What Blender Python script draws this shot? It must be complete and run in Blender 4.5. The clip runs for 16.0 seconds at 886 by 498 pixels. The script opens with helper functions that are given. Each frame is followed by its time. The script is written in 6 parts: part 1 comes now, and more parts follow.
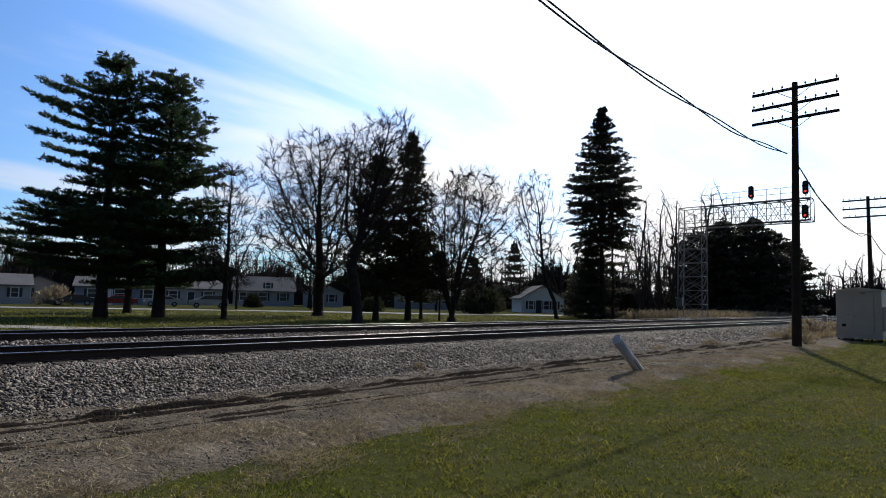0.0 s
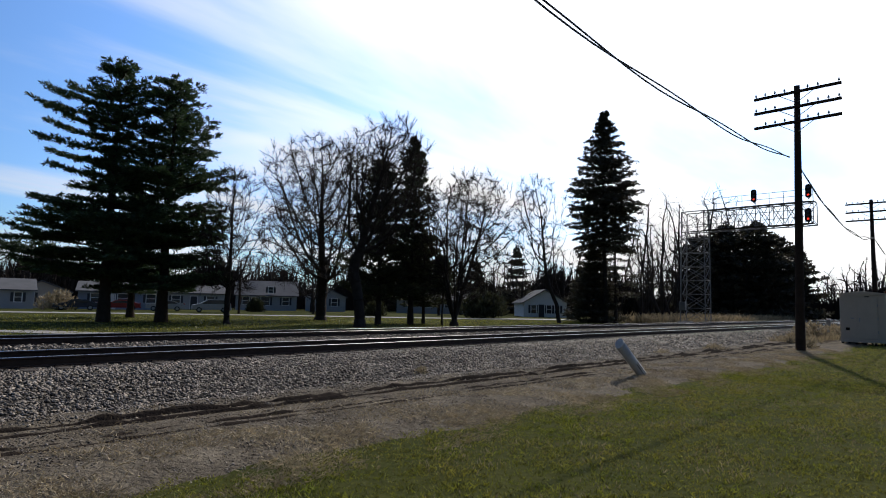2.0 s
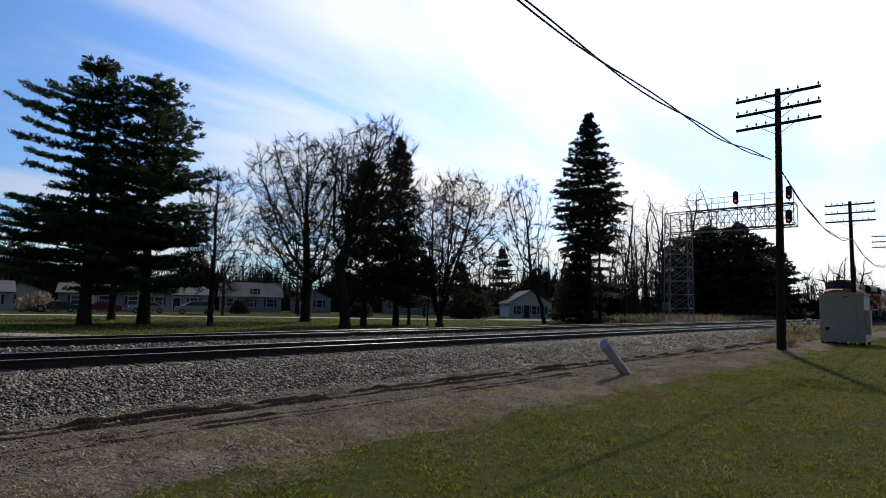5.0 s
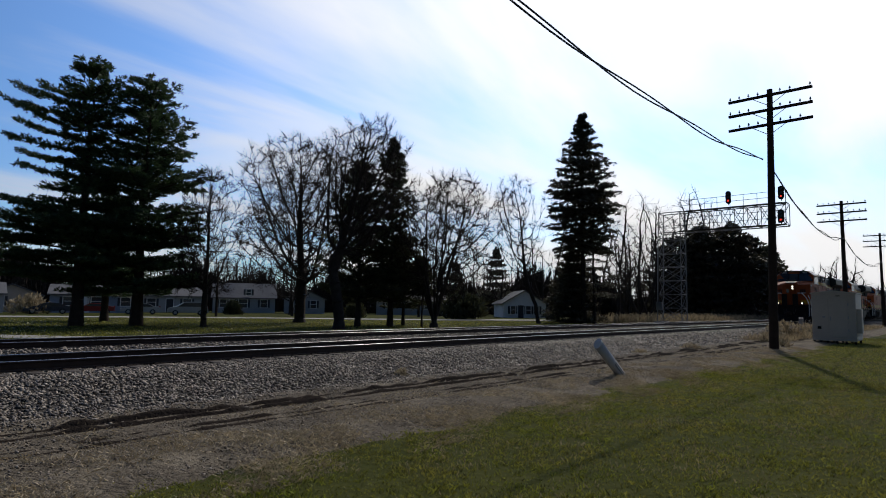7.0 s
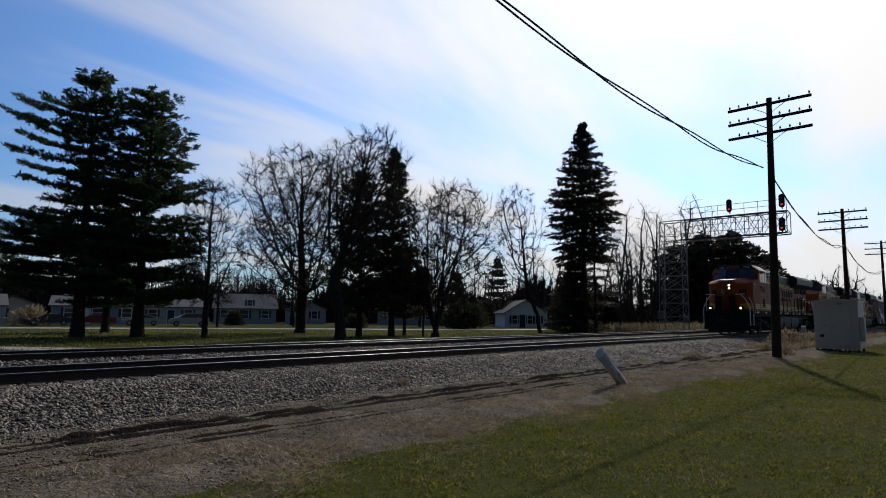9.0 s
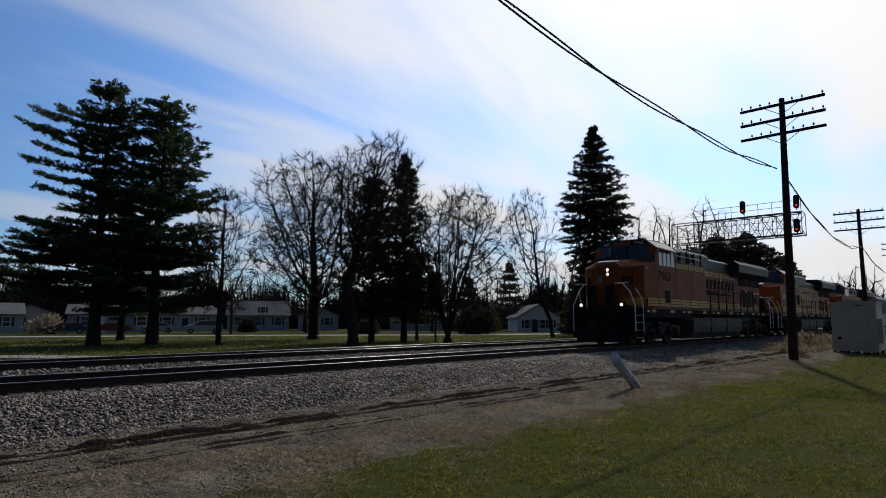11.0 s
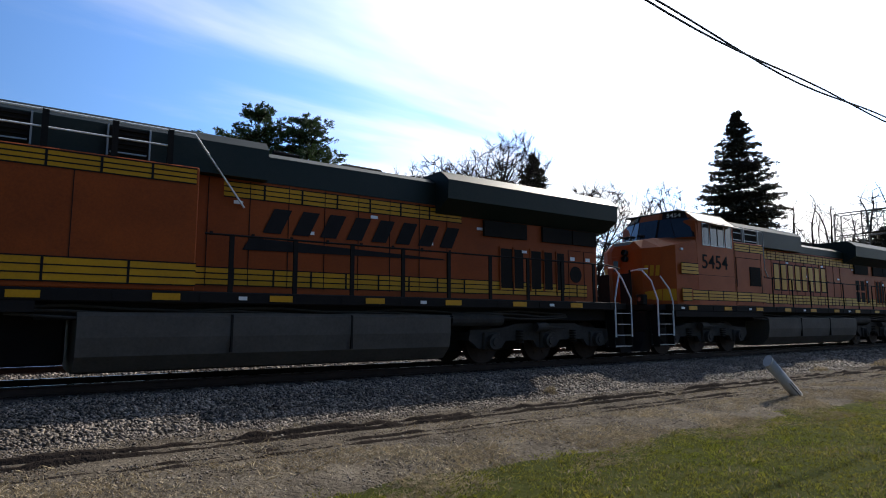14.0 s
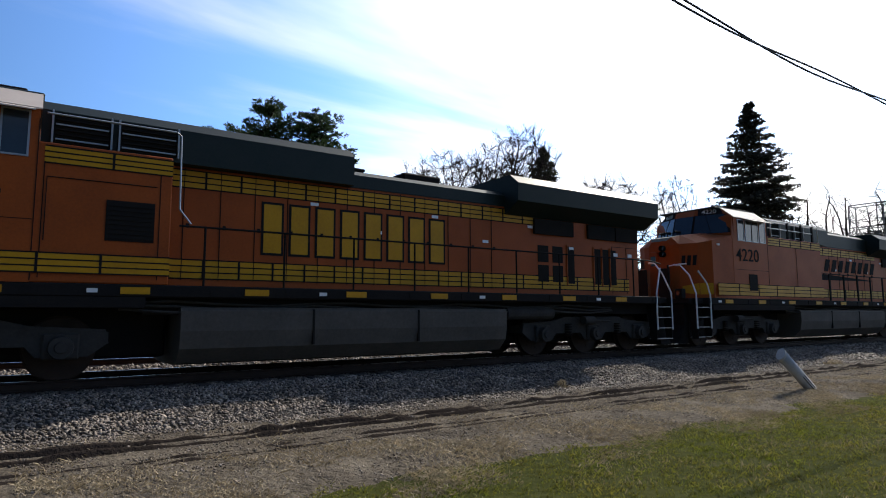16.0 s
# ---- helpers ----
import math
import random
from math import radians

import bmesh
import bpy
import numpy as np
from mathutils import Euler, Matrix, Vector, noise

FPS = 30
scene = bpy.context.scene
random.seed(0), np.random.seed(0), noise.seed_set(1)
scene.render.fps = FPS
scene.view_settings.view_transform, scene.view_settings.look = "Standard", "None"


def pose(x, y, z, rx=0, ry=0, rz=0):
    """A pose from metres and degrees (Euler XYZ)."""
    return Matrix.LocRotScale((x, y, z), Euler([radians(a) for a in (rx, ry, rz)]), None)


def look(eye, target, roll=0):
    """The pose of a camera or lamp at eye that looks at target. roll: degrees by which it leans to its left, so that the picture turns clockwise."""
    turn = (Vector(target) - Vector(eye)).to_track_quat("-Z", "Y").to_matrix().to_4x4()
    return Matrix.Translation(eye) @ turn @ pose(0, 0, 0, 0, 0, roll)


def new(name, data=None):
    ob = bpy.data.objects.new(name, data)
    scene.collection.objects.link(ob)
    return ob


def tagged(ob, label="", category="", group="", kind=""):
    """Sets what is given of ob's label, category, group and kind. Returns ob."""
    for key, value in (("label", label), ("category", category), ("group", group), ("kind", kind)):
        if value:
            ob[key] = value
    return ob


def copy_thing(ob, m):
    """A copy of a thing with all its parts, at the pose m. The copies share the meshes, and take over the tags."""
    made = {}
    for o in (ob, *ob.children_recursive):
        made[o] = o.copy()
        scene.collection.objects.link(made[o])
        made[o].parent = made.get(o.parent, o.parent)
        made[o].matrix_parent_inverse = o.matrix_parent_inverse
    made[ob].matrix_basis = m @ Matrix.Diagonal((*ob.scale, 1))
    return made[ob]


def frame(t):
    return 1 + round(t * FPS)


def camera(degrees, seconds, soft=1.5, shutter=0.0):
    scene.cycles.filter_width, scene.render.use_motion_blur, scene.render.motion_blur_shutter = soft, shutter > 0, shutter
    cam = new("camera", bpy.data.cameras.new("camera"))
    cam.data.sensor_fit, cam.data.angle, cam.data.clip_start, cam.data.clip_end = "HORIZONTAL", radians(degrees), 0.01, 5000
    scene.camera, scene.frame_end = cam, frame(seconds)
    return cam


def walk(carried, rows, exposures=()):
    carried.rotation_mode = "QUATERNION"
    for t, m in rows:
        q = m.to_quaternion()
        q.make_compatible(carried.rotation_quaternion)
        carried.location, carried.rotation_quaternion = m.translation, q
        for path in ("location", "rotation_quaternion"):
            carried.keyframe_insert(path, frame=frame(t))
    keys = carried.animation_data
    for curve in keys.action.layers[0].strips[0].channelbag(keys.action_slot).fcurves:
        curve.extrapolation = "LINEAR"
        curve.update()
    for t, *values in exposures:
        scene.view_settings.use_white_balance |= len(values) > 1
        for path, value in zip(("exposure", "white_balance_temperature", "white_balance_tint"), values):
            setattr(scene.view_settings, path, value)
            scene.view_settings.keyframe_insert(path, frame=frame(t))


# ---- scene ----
# camera: hand-held at one spot, turning only
EYE = (0.0, 0.0, 1.6)
TURNS = [
    (0.0, 4.78, -1.26, -47.05), (0.5, 5.03, -1.05, -46.86), (1.0, 5.18, -1.19, -47.00), (1.5, 5.11, -1.40, -46.94),
    (2.0, 5.17, -1.19, -46.82), (2.5, 5.09, -1.16, -46.68), (3.0, 5.06, -1.35, -46.80), (3.5, 4.95, -1.20, -47.14),
    (4.0, 5.00, -0.99, -47.45), (4.5, 5.20, -1.02, -47.86), (7.0, 5.33, -0.86, -48.71), (7.5, 5.85, -0.49, -48.53),
    (8.0, 6.09, -0.83, -48.54), (8.5, 6.15, -0.67, -48.60), (11.0, 6.72, -0.11, -47.44), (11.5, 6.70, -0.31, -43.22),
    (12.0, 6.77, -0.16, -38.76), (12.5, 6.90, -0.25, -36.55), (13.0, 6.90, -0.14, -36.36), (13.5, 6.80, 0.11, -36.10),
    (14.0, 6.86, 0.07, -35.18), (14.5, 6.76, 0.19, -34.71), (15.0, 6.60, 0.24, -34.64), (15.5, 6.43, 0.03, -34.64),
    (16.0, 6.30, 0.24, -34.20)]
cam = camera(72.0, 16.0, soft=1.0)
BASE = -0.55
STOPS = [(0.0, 0.05), (4.5, -0.15), (7.0, -0.38), (8.5, -0.48), (11.0, -0.55), (12.5, -0.05), (13.0, -0.08), (13.5, 0.25), (14.5, 0.40), (16.0, 0.43)]
walk(cam, [(t, pose(*EYE, 90 + p, r, y)) for t, p, r, y in TURNS], [(t, BASE + s) for t, s in STOPS])

# world: afternoon sky with thin bright cloud round the sun
SUN_AZ, SUN_EL = radians(20), radians(39)      # from +X towards +Y
SUN_DIR = Vector((math.cos(SUN_EL) * math.cos(SUN_AZ), math.cos(SUN_EL) * math.sin(SUN_AZ), math.sin(SUN_EL)))


def node(nt, kind, x=0, y=0, **values):
    n = nt.nodes.new(kind)
    n.location = (x, y)
    for k, v in values.items():
        n.inputs[k.replace("_", " ")].default_value = v
    return n


def maths(nt, op, a, b=None, clamp=False):
    n = nt.nodes.new("ShaderNodeMath")
    n.operation, n.use_clamp = op, clamp
    for i, v in enumerate((a, b)):
        if v is None:
            continue
        if isinstance(v, (int, float)):
            n.inputs[i].default_value = v
        else:
            nt.links.new(v, n.inputs[i])
    return n.outputs[0]


def make_world():
    w = bpy.data.worlds.new("sky")
    scene.world = w
    w.use_nodes = True
    nt = w.node_tree
    nt.nodes.clear()
    out = nt.nodes.new("ShaderNodeOutputWorld")
    sky = nt.nodes.new("ShaderNodeTexSky")
    sky.sky_type, sky.sun_disc = "NISHITA", False
    sky.sun_elevation, sky.sun_rotation = SUN_EL, math.pi / 2 - SUN_AZ
    sky.air_density, sky.dust_density, sky.ozone_density = 1.0, 0.6, 2.0
    tc = nt.nodes.new("ShaderNodeTexCoord")
    # direction projected on a flat cloud deck
    sep = nt.nodes.new("ShaderNodeSeparateXYZ")
    nt.links.new(tc.outputs["Generated"], sep.inputs[0])
    up = maths(nt, "ADD", maths(nt, "MAXIMUM", sep.outputs[2], 0.0), 0.16)
    px, py = maths(nt, "DIVIDE", sep.outputs[0], up), maths(nt, "DIVIDE", sep.outputs[1], up)
    com = nt.nodes.new("ShaderNodeCombineXYZ")
    nt.links.new(px, com.inputs[0])
    nt.links.new(py, com.inputs[1])
    mp = nt.nodes.new("ShaderNodeMapping")
    mp.inputs["Rotation"].default_value = (0, 0, radians(CLOUD_TURN))
    mp.inputs["Scale"].default_value = (0.42, 1.15, 1)
    mp.inputs["Location"].default_value = CLOUD_SHIFT
    nt.links.new(com.outputs[0], mp.inputs[0])
    n1 = node(nt, "ShaderNodeTexNoise", Scale=1.1, Detail=7.0, Roughness=0.52, Distortion=0.35)
    nt.links.new(mp.outputs[0], n1.inputs["Vector"])
    # nearness to the sun
    dot = nt.nodes.new("ShaderNodeVectorMath")
    dot.operation = "DOT_PRODUCT"
    nt.links.new(tc.outputs["Generated"], dot.inputs[0])
    dot.inputs[1].default_value = SUN_DIR
    near = maths(nt, "MAXIMUM", dot.outputs["Value"], 0.0)
    near2 = maths(nt, "POWER", near, 2.2)
    dens = maths(nt, "ADD", n1.outputs[0], maths(nt, "MULTIPLY", near2, 0.42))
    low = maths(nt, "POWER", maths(nt, "SUBTRACT", 1.0, maths(nt, "MAXIMUM", sep.outputs[2], 0.0)), 7.0)
    dens = maths(nt, "ADD", dens, maths(nt, "MULTIPLY", low, 0.20))
    ramp = nt.nodes.new("ShaderNodeMapRange")
    ramp.interpolation_type = "SMOOTHSTEP"
    ramp.inputs["From Min"].default_value, ramp.inputs["From Max"].default_value = 0.61, 0.935
    nt.links.new(dens, ramp.inputs["Value"])
    # cloud light: bright white, glowing round the sun
    glow = maths(nt, "ADD", 11.0, maths(nt, "MULTIPLY", maths(nt, "POWER", near, 3.0), 12.0))
    col = nt.nodes.new("ShaderNodeVectorMath")
    col.operation = "SCALE"
    col.inputs[0].default_value = (1.0, 0.995, 1.0)
    nt.links.new(glow, col.inputs["Scale"])
    mix = nt.nodes.new("ShaderNodeMix")
    mix.data_type = "RGBA"
    nt.links.new(ramp.outputs[0], mix.inputs["Factor"])
    tint = nt.nodes.new("ShaderNodeVectorMath")
    tint.operation = "MULTIPLY"
    tint.inputs[1].default_value = (0.86, 1.18, 1.58)
    nt.links.new(sky.outputs[0], tint.inputs[0])
    haze = nt.nodes.new("ShaderNodeVectorMath")          # bright haze on the sun's side
    haze.operation = "SCALE"
    nt.links.new(tint.outputs[0], haze.inputs[0])
    nt.links.new(maths(nt, "ADD", 0.36, maths(nt, "MULTIPLY", near, 2.0)), haze.inputs["Scale"])
    nt.links.new(haze.outputs[0], mix.inputs[6])
    nt.links.new(col.outputs[0], mix.inputs[7])
    bg = nt.nodes.new("ShaderNodeBackground")
    bg.inputs["Strength"].default_value = 0.10
    nt.links.new(mix.outputs[2], bg.inputs[0])
    nt.links.new(bg.outputs[0], out.inputs[0])


CLOUD_TURN, CLOUD_SHIFT = 20.0, (0.3, 0.2, 0.0)
make_world()
sun = new("sun", bpy.data.lights.new("sun", "SUN"))
sun.data.energy, sun.data.angle, sun.data.color = 5.0, radians(0.6), (1.0, 0.93, 0.82)
sun.matrix_world = look(SUN_DIR * 100, (0, 0, 0))


# ---- materials ----
def material(name, colour, rough=0.7, metal=0.0, second=None, scale=3.0, amount=0.5, fine=40.0, bump=0.2, depth=0.01,
             per_piece=0.0, spec=0.25, island=False):
    """A surface with two scales of variation, relief and gloss."""
    m = bpy.data.materials.new(name)
    m.use_nodes = True
    nt = m.node_tree
    b = nt.nodes["Principled BSDF"]
    b.inputs["Roughness"].default_value, b.inputs["Metallic"].default_value = rough, metal
    b.inputs["Specular IOR Level"].default_value = spec
    second = second or tuple(c * 0.6 for c in colour)
    tc = nt.nodes.new("ShaderNodeTexCoord")
    big = node(nt, "ShaderNodeTexNoise", Scale=scale, Detail=5.0, Roughness=0.6)
    small = node(nt, "ShaderNodeTexNoise", Scale=fine, Detail=3.0, Roughness=0.65)
    nt.links.new(tc.outputs["Object"], big.inputs["Vector"])
    nt.links.new(tc.outputs["Object"], small.inputs["Vector"])
    f = maths(nt, "ADD", maths(nt, "MULTIPLY", big.outputs[0], 0.6), maths(nt, "MULTIPLY", small.outputs[0], 0.4))
    mr = nt.nodes.new("ShaderNodeMapRange")
    mr.inputs["From Min"].default_value, mr.inputs["From Max"].default_value = 0.34, 0.66
    mr.inputs["To Max"].default_value = amount
    nt.links.new(f, mr.inputs["Value"])
    mix = nt.nodes.new("ShaderNodeMix")
    mix.data_type = "RGBA"
    mix.inputs[6].default_value, mix.inputs[7].default_value = (*colour, 1), (*second, 1)
    nt.links.new(mr.outputs[0], mix.inputs["Factor"])
    last = mix.outputs[2]
    if per_piece:
        if island:
            src = nt.nodes.new("ShaderNodeNewGeometry").outputs["Random Per Island"]
        else:
            src = nt.nodes.new("ShaderNodeObjectInfo").outputs["Random"]
        hsv = nt.nodes.new("ShaderNodeHueSaturation")
        nt.links.new(maths(nt, "ADD", maths(nt, "MULTIPLY", src, 2 * per_piece), 1 - per_piece), hsv.inputs["Value"])
        nt.links.new(last, hsv.inputs["Color"])
        last = hsv.outputs[0]
    nt.links.new(last, b.inputs["Base Color"])
    if bump:
        bp = nt.nodes.new("ShaderNodeBump")
        bp.inputs["Strength"].default_value, bp.inputs["Distance"].default_value = bump, depth
        nt.links.new(small.outputs[0], bp.inputs["Height"])
        nt.links.new(bp.outputs[0], b.inputs["Normal"])
    nt.links.new(maths(nt, "ADD", rough - 0.08, maths(nt, "MULTIPLY", big.outputs[0], 0.16), True), b.inputs["Roughness"])
    return m


def glowing(name, colour, strength):
    m = bpy.data.materials.new(name)
    m.use_nodes = True
    b = m.node_tree.nodes["Principled BSDF"]
    b.inputs["Base Color"].default_value = (*colour, 1)
    b.inputs["Emission Color"].default_value = (*colour, 1)
    b.inputs["Emission Strength"].default_value = strength
    return m


def leafy(name, colour, second, rough=0.55, through_light=0.35, scale=0.6, fine=6.0, vary=0.4):
    """Leaf or blade: diffuse with some light coming through."""
    m = material(name, colour, rough, 0, second, scale, 0.95, fine, 0, per_piece=vary, island=True, spec=0.3)
    nt = m.node_tree
    b = nt.nodes["Principled BSDF"]
    tr = nt.nodes.new("ShaderNodeBsdfTranslucent")
    mx = nt.nodes.new("ShaderNodeMixShader")
    mx.inputs[0].default_value = through_light
    src = b.inputs["Base Color"].links[0].from_socket
    nt.links.new(src, tr.inputs[0])
    nt.links.new(b.outputs[0], mx.inputs[1])
    nt.links.new(tr.outputs[0], mx.inputs[2])
    nt.links.new(mx.outputs[0], nt.nodes["Material Output"].inputs[0])
    return m


LAWN = material("lawn_soil", (0.030, 0.036, 0.008), 0.95, 0, (0.060, 0.060, 0.017), 0.25, 1.0, 7.0, 0.8, 0.05, spec=0.02)
BLADE = leafy("grass_blade", (0.138, 0.168, 0.014), (0.255, 0.210, 0.042), 0.45, 0.35, 0.8, 9.0, 0.85)
STRAW = leafy("dry_grass", (0.42, 0.34, 0.21), (0.17, 0.13, 0.08), 0.7, 0.3)
DIRT = material("packed_dirt", (0.190, 0.158, 0.116), 0.95, 0, (0.042, 0.034, 0.026), 1.4, 1.0, 14.0, 1.0, 0.06, spec=0.05)
GRAVEL = material("ballast_bed", (0.075, 0.066, 0.058), 0.92, 0, (0.025, 0.021, 0.018), 2.5, 0.9, 22.0, 1.0, 0.04, spec=0.1)
STONE = material("ballast_stone", (0.245, 0.203, 0.158), 0.66, 0, (0.055, 0.040, 0.029), 1.0, 0.9, 60.0, 0.3, 0.004, per_piece=0.75, island=True, spec=0.4)
CLOD = material("dirt_crumbs", (0.20, 0.16, 0.12), 0.95, 0, (0.09, 0.07, 0.052), 2.0, 0.9, 30, 0.4, 0.01, per_piece=0.5, island=True, spec=0.1)
# dark colour stands in for the shade on the rut walls
RUT_SHADE = material("rut_wall_shade", (0.038, 0.029, 0.023), 0.97, 0, (0.018, 0.014, 0.011), 1.5, 0.9, 18, 0.9, 0.03, spec=0.02)
RUST = material("rusty_rail_steel", (0.045, 0.026, 0.018), 0.75, 0.2, (0.022, 0.015, 0.012), 4.0, 0.8, 60, 0.2)
POLISHED = material("polished_rail_head", (0.36, 0.35, 0.34), 0.28, 1.0, (0.25, 0.235, 0.22), 5.0, 0.6, 80, 0.05)
TIE = material("creosoted_tie", (0.07, 0.055, 0.045), 0.85, 0, (0.035, 0.028, 0.024), 5, 0.8, 30, 0.6, per_piece=0.25)
ASPHALT = material("street_asphalt", (0.22, 0.215, 0.21), 0.85, 0, (0.15, 0.145, 0.14), 0.6, 0.7, 30, 0.3)
CONCRETE = material("concrete", (0.33, 0.31, 0.285), 0.85, 0, (0.20, 0.185, 0.17), 2.0, 0.7, 40, 0.3)
BARK = material("grey_bark", (0.050, 0.041, 0.035), 0.9, 0, (0.024, 0.020, 0.018), 3.0, 0.9, 25, 0.8, 0.02, spec=0.05)
PINE_BARK = material("pine_bark", (0.065, 0.048, 0.038), 0.92, 0, (0.028, 0.021, 0.018), 3.0, 0.9, 20, 0.9, 0.03, spec=0.05)
TWIG = material("bare_twigs", (0.036, 0.028, 0.024), 0.95, 0, (0.020, 0.016, 0.014), 1.0, 0.8, 10, 0, spec=0.05)
PINE = leafy("pine_needles", (0.062, 0.098, 0.036), (0.030, 0.052, 0.024), 0.5, 0.32)
SPRUCE = leafy("spruce_needles", (0.060, 0.060, 0.036), (0.048, 0.036, 0.026), 0.55, 0.28)
CEDAR = leafy("cedar_sprays", (0.052, 0.058, 0.026), (0.036, 0.034, 0.018), 0.6, 0.25)
POLEWOOD = material("weathered_pole_wood", (0.058, 0.040, 0.030), 0.92, 0, (0.024, 0.017, 0.014), 2.0, 0.8, 24, 0.7, 0.01, spec=0.05)
CABLE = material("black_cable", (0.02, 0.02, 0.02), 0.6, 0, bump=0)
GALV = material("galvanised_steel", (0.40, 0.41, 0.42), 0.45, 0.7, (0.24, 0.24, 0.24), 2.0, 0.7, 30, 0.1)
BRIDGE = material("dull_galvanised_lattice", (0.24, 0.235, 0.23), 0.5, 0.5, (0.13, 0.125, 0.12), 2.0, 0.8, 30, 0.1)
SIGNAL_BLACK = material("black_signal_paint", (0.012, 0.012, 0.013), 0.5, 0, bump=0.05)
RED_LAMP = glowing("red_signal_lens", (1.0, 0.05, 0.03), 1.8)
HEADLIGHT = glowing("headlight_lens", (1.0, 0.90, 0.72), 4.0)
GLASS_BEAD = material("glass_insulator", (0.25, 0.33, 0.33), 0.15, 0, bump=0)
CAB_GREY = material("grey_cabinet_paint", (0.58, 0.49, 0.385), 0.6, 0, (0.45, 0.375, 0.295), 1.5, 0.7, 30, 0.08)
STUB = material("grey_plastic_marker", (0.46, 0.45, 0.42), 0.55, 0, (0.26, 0.26, 0.26), 4.0, 0.7, 30, 0.1)
ORANGE = material("orange_locomotive_paint", (0.37, 0.076, 0.009), 0.55, 0, (0.22, 0.045, 0.007), 0.9, 0.9, 25, 0.05, spec=0.2)
OLD_ORANGE = material("faded_sooty_orange_paint", (0.30, 0.060, 0.009), 0.6, 0, (0.17, 0.036, 0.008), 0.7, 0.9, 25, 0.05, spec=0.15)
YELLOW = material("yellow_stripe_paint", (0.56, 0.275, 0.007), 0.45, 0, (0.38, 0.18, 0.007), 1.2, 0.8, 25, 0.05, spec=0.2)
DARKGREEN = material("dark_green_paint", (0.010, 0.019, 0.016), 0.5, 0, (0.022, 0.027, 0.024), 1.0, 0.8, 25, 0.05, spec=0.2)
BLACKPAINT = material("grimy_black_frame", (0.013, 0.012, 0.012), 0.8, 0, (0.024, 0.020, 0.017), 1.5, 0.8, 25, 0.2, spec=0.07)
TRUCK = material("dusty_truck_casting", (0.052, 0.047, 0.042), 0.8, 0, (0.024, 0.022, 0.020), 2.0, 0.8, 20, 0.4, spec=0.15)
TANKGREY = material("dusty_fuel_tank", (0.105, 0.090, 0.074), 0.75, 0, (0.05, 0.043, 0.036), 1.0, 0.8, 15, 0.1, spec=0.25)
CREAM = material("pale_roof_sheet", (0.60, 0.50, 0.40), 0.4, 0, (0.48, 0.38, 0.30), 2.0, 0.6, 25, 0.05)
NUMBER = material("dark_number_paint", (0.022, 0.020, 0.020), 0.85, 0, bump=0, spec=0.08)
WHITEPAINT = material("white_paint", (0.75, 0.75, 0.74), 0.5, 0, (0.62, 0.62, 0.60), 2.0, 0.5, 20, 0.05)
CABGLASS = material("cab_window_glass", (0.02, 0.03, 0.045), 0.08, 0, bump=0, spec=0.8)
WINDOW = material("house_window_glass", (0.03, 0.035, 0.045), 0.1, 0, bump=0, spec=0.7)
SIDING = material("pale_house_siding", (0.38, 0.38, 0.385), 0.7, 0, (0.30, 0.31, 0.33), 0.5, 0.6, 14, 0.1)
SIDING_BLUE = material("blue_grey_siding", (0.26, 0.30, 0.37), 0.7, 0, (0.20, 0.24, 0.30), 0.5, 0.6, 14, 0.1)
SIDING_TAN = material("tan_siding", (0.38, 0.345, 0.295), 0.7, 0, (0.30, 0.27, 0.23), 0.5, 0.6, 14, 0.1)
SHINGLE = material("grey_shingles", (0.13, 0.13, 0.135), 0.9, 0, (0.08, 0.08, 0.085), 1.0, 0.8, 10, 0.4, spec=0.15)
SHINGLE_BROWN = material("brown_shingles", (0.20, 0.13, 0.10), 0.85, 0, (0.13, 0.09, 0.07), 1.0, 0.8, 10, 0.4)
RUBBER = material("tyre_rubber", (0.02, 0.02, 0.02), 0.8, 0, bump=0)
DARKDOOR = material("dark_door_paint", (0.05, 0.05, 0.055), 0.6, 0, bump=0)
HOPPER = material("pale_freight_car_paint", (0.42, 0.42, 0.41), 0.6, 0, (0.28, 0.26, 0.24), 0.8, 0.8, 20, 0.1, spec=0.2)
CAR_WHITE = material("white_car_paint", (0.72, 0.72, 0.72), 0.25, 0, bump=0)
CAR_SILVER = material("silver_car_paint", (0.40, 0.41, 0.43), 0.3, 0.4, bump=0)
CAR_DARK = material("dark_car_paint", (0.05, 0.055, 0.07), 0.25, 0, bump=0)
CAR_RED = material("red_car_paint", (0.28, 0.03, 0.025), 0.3, 0, bump=0)


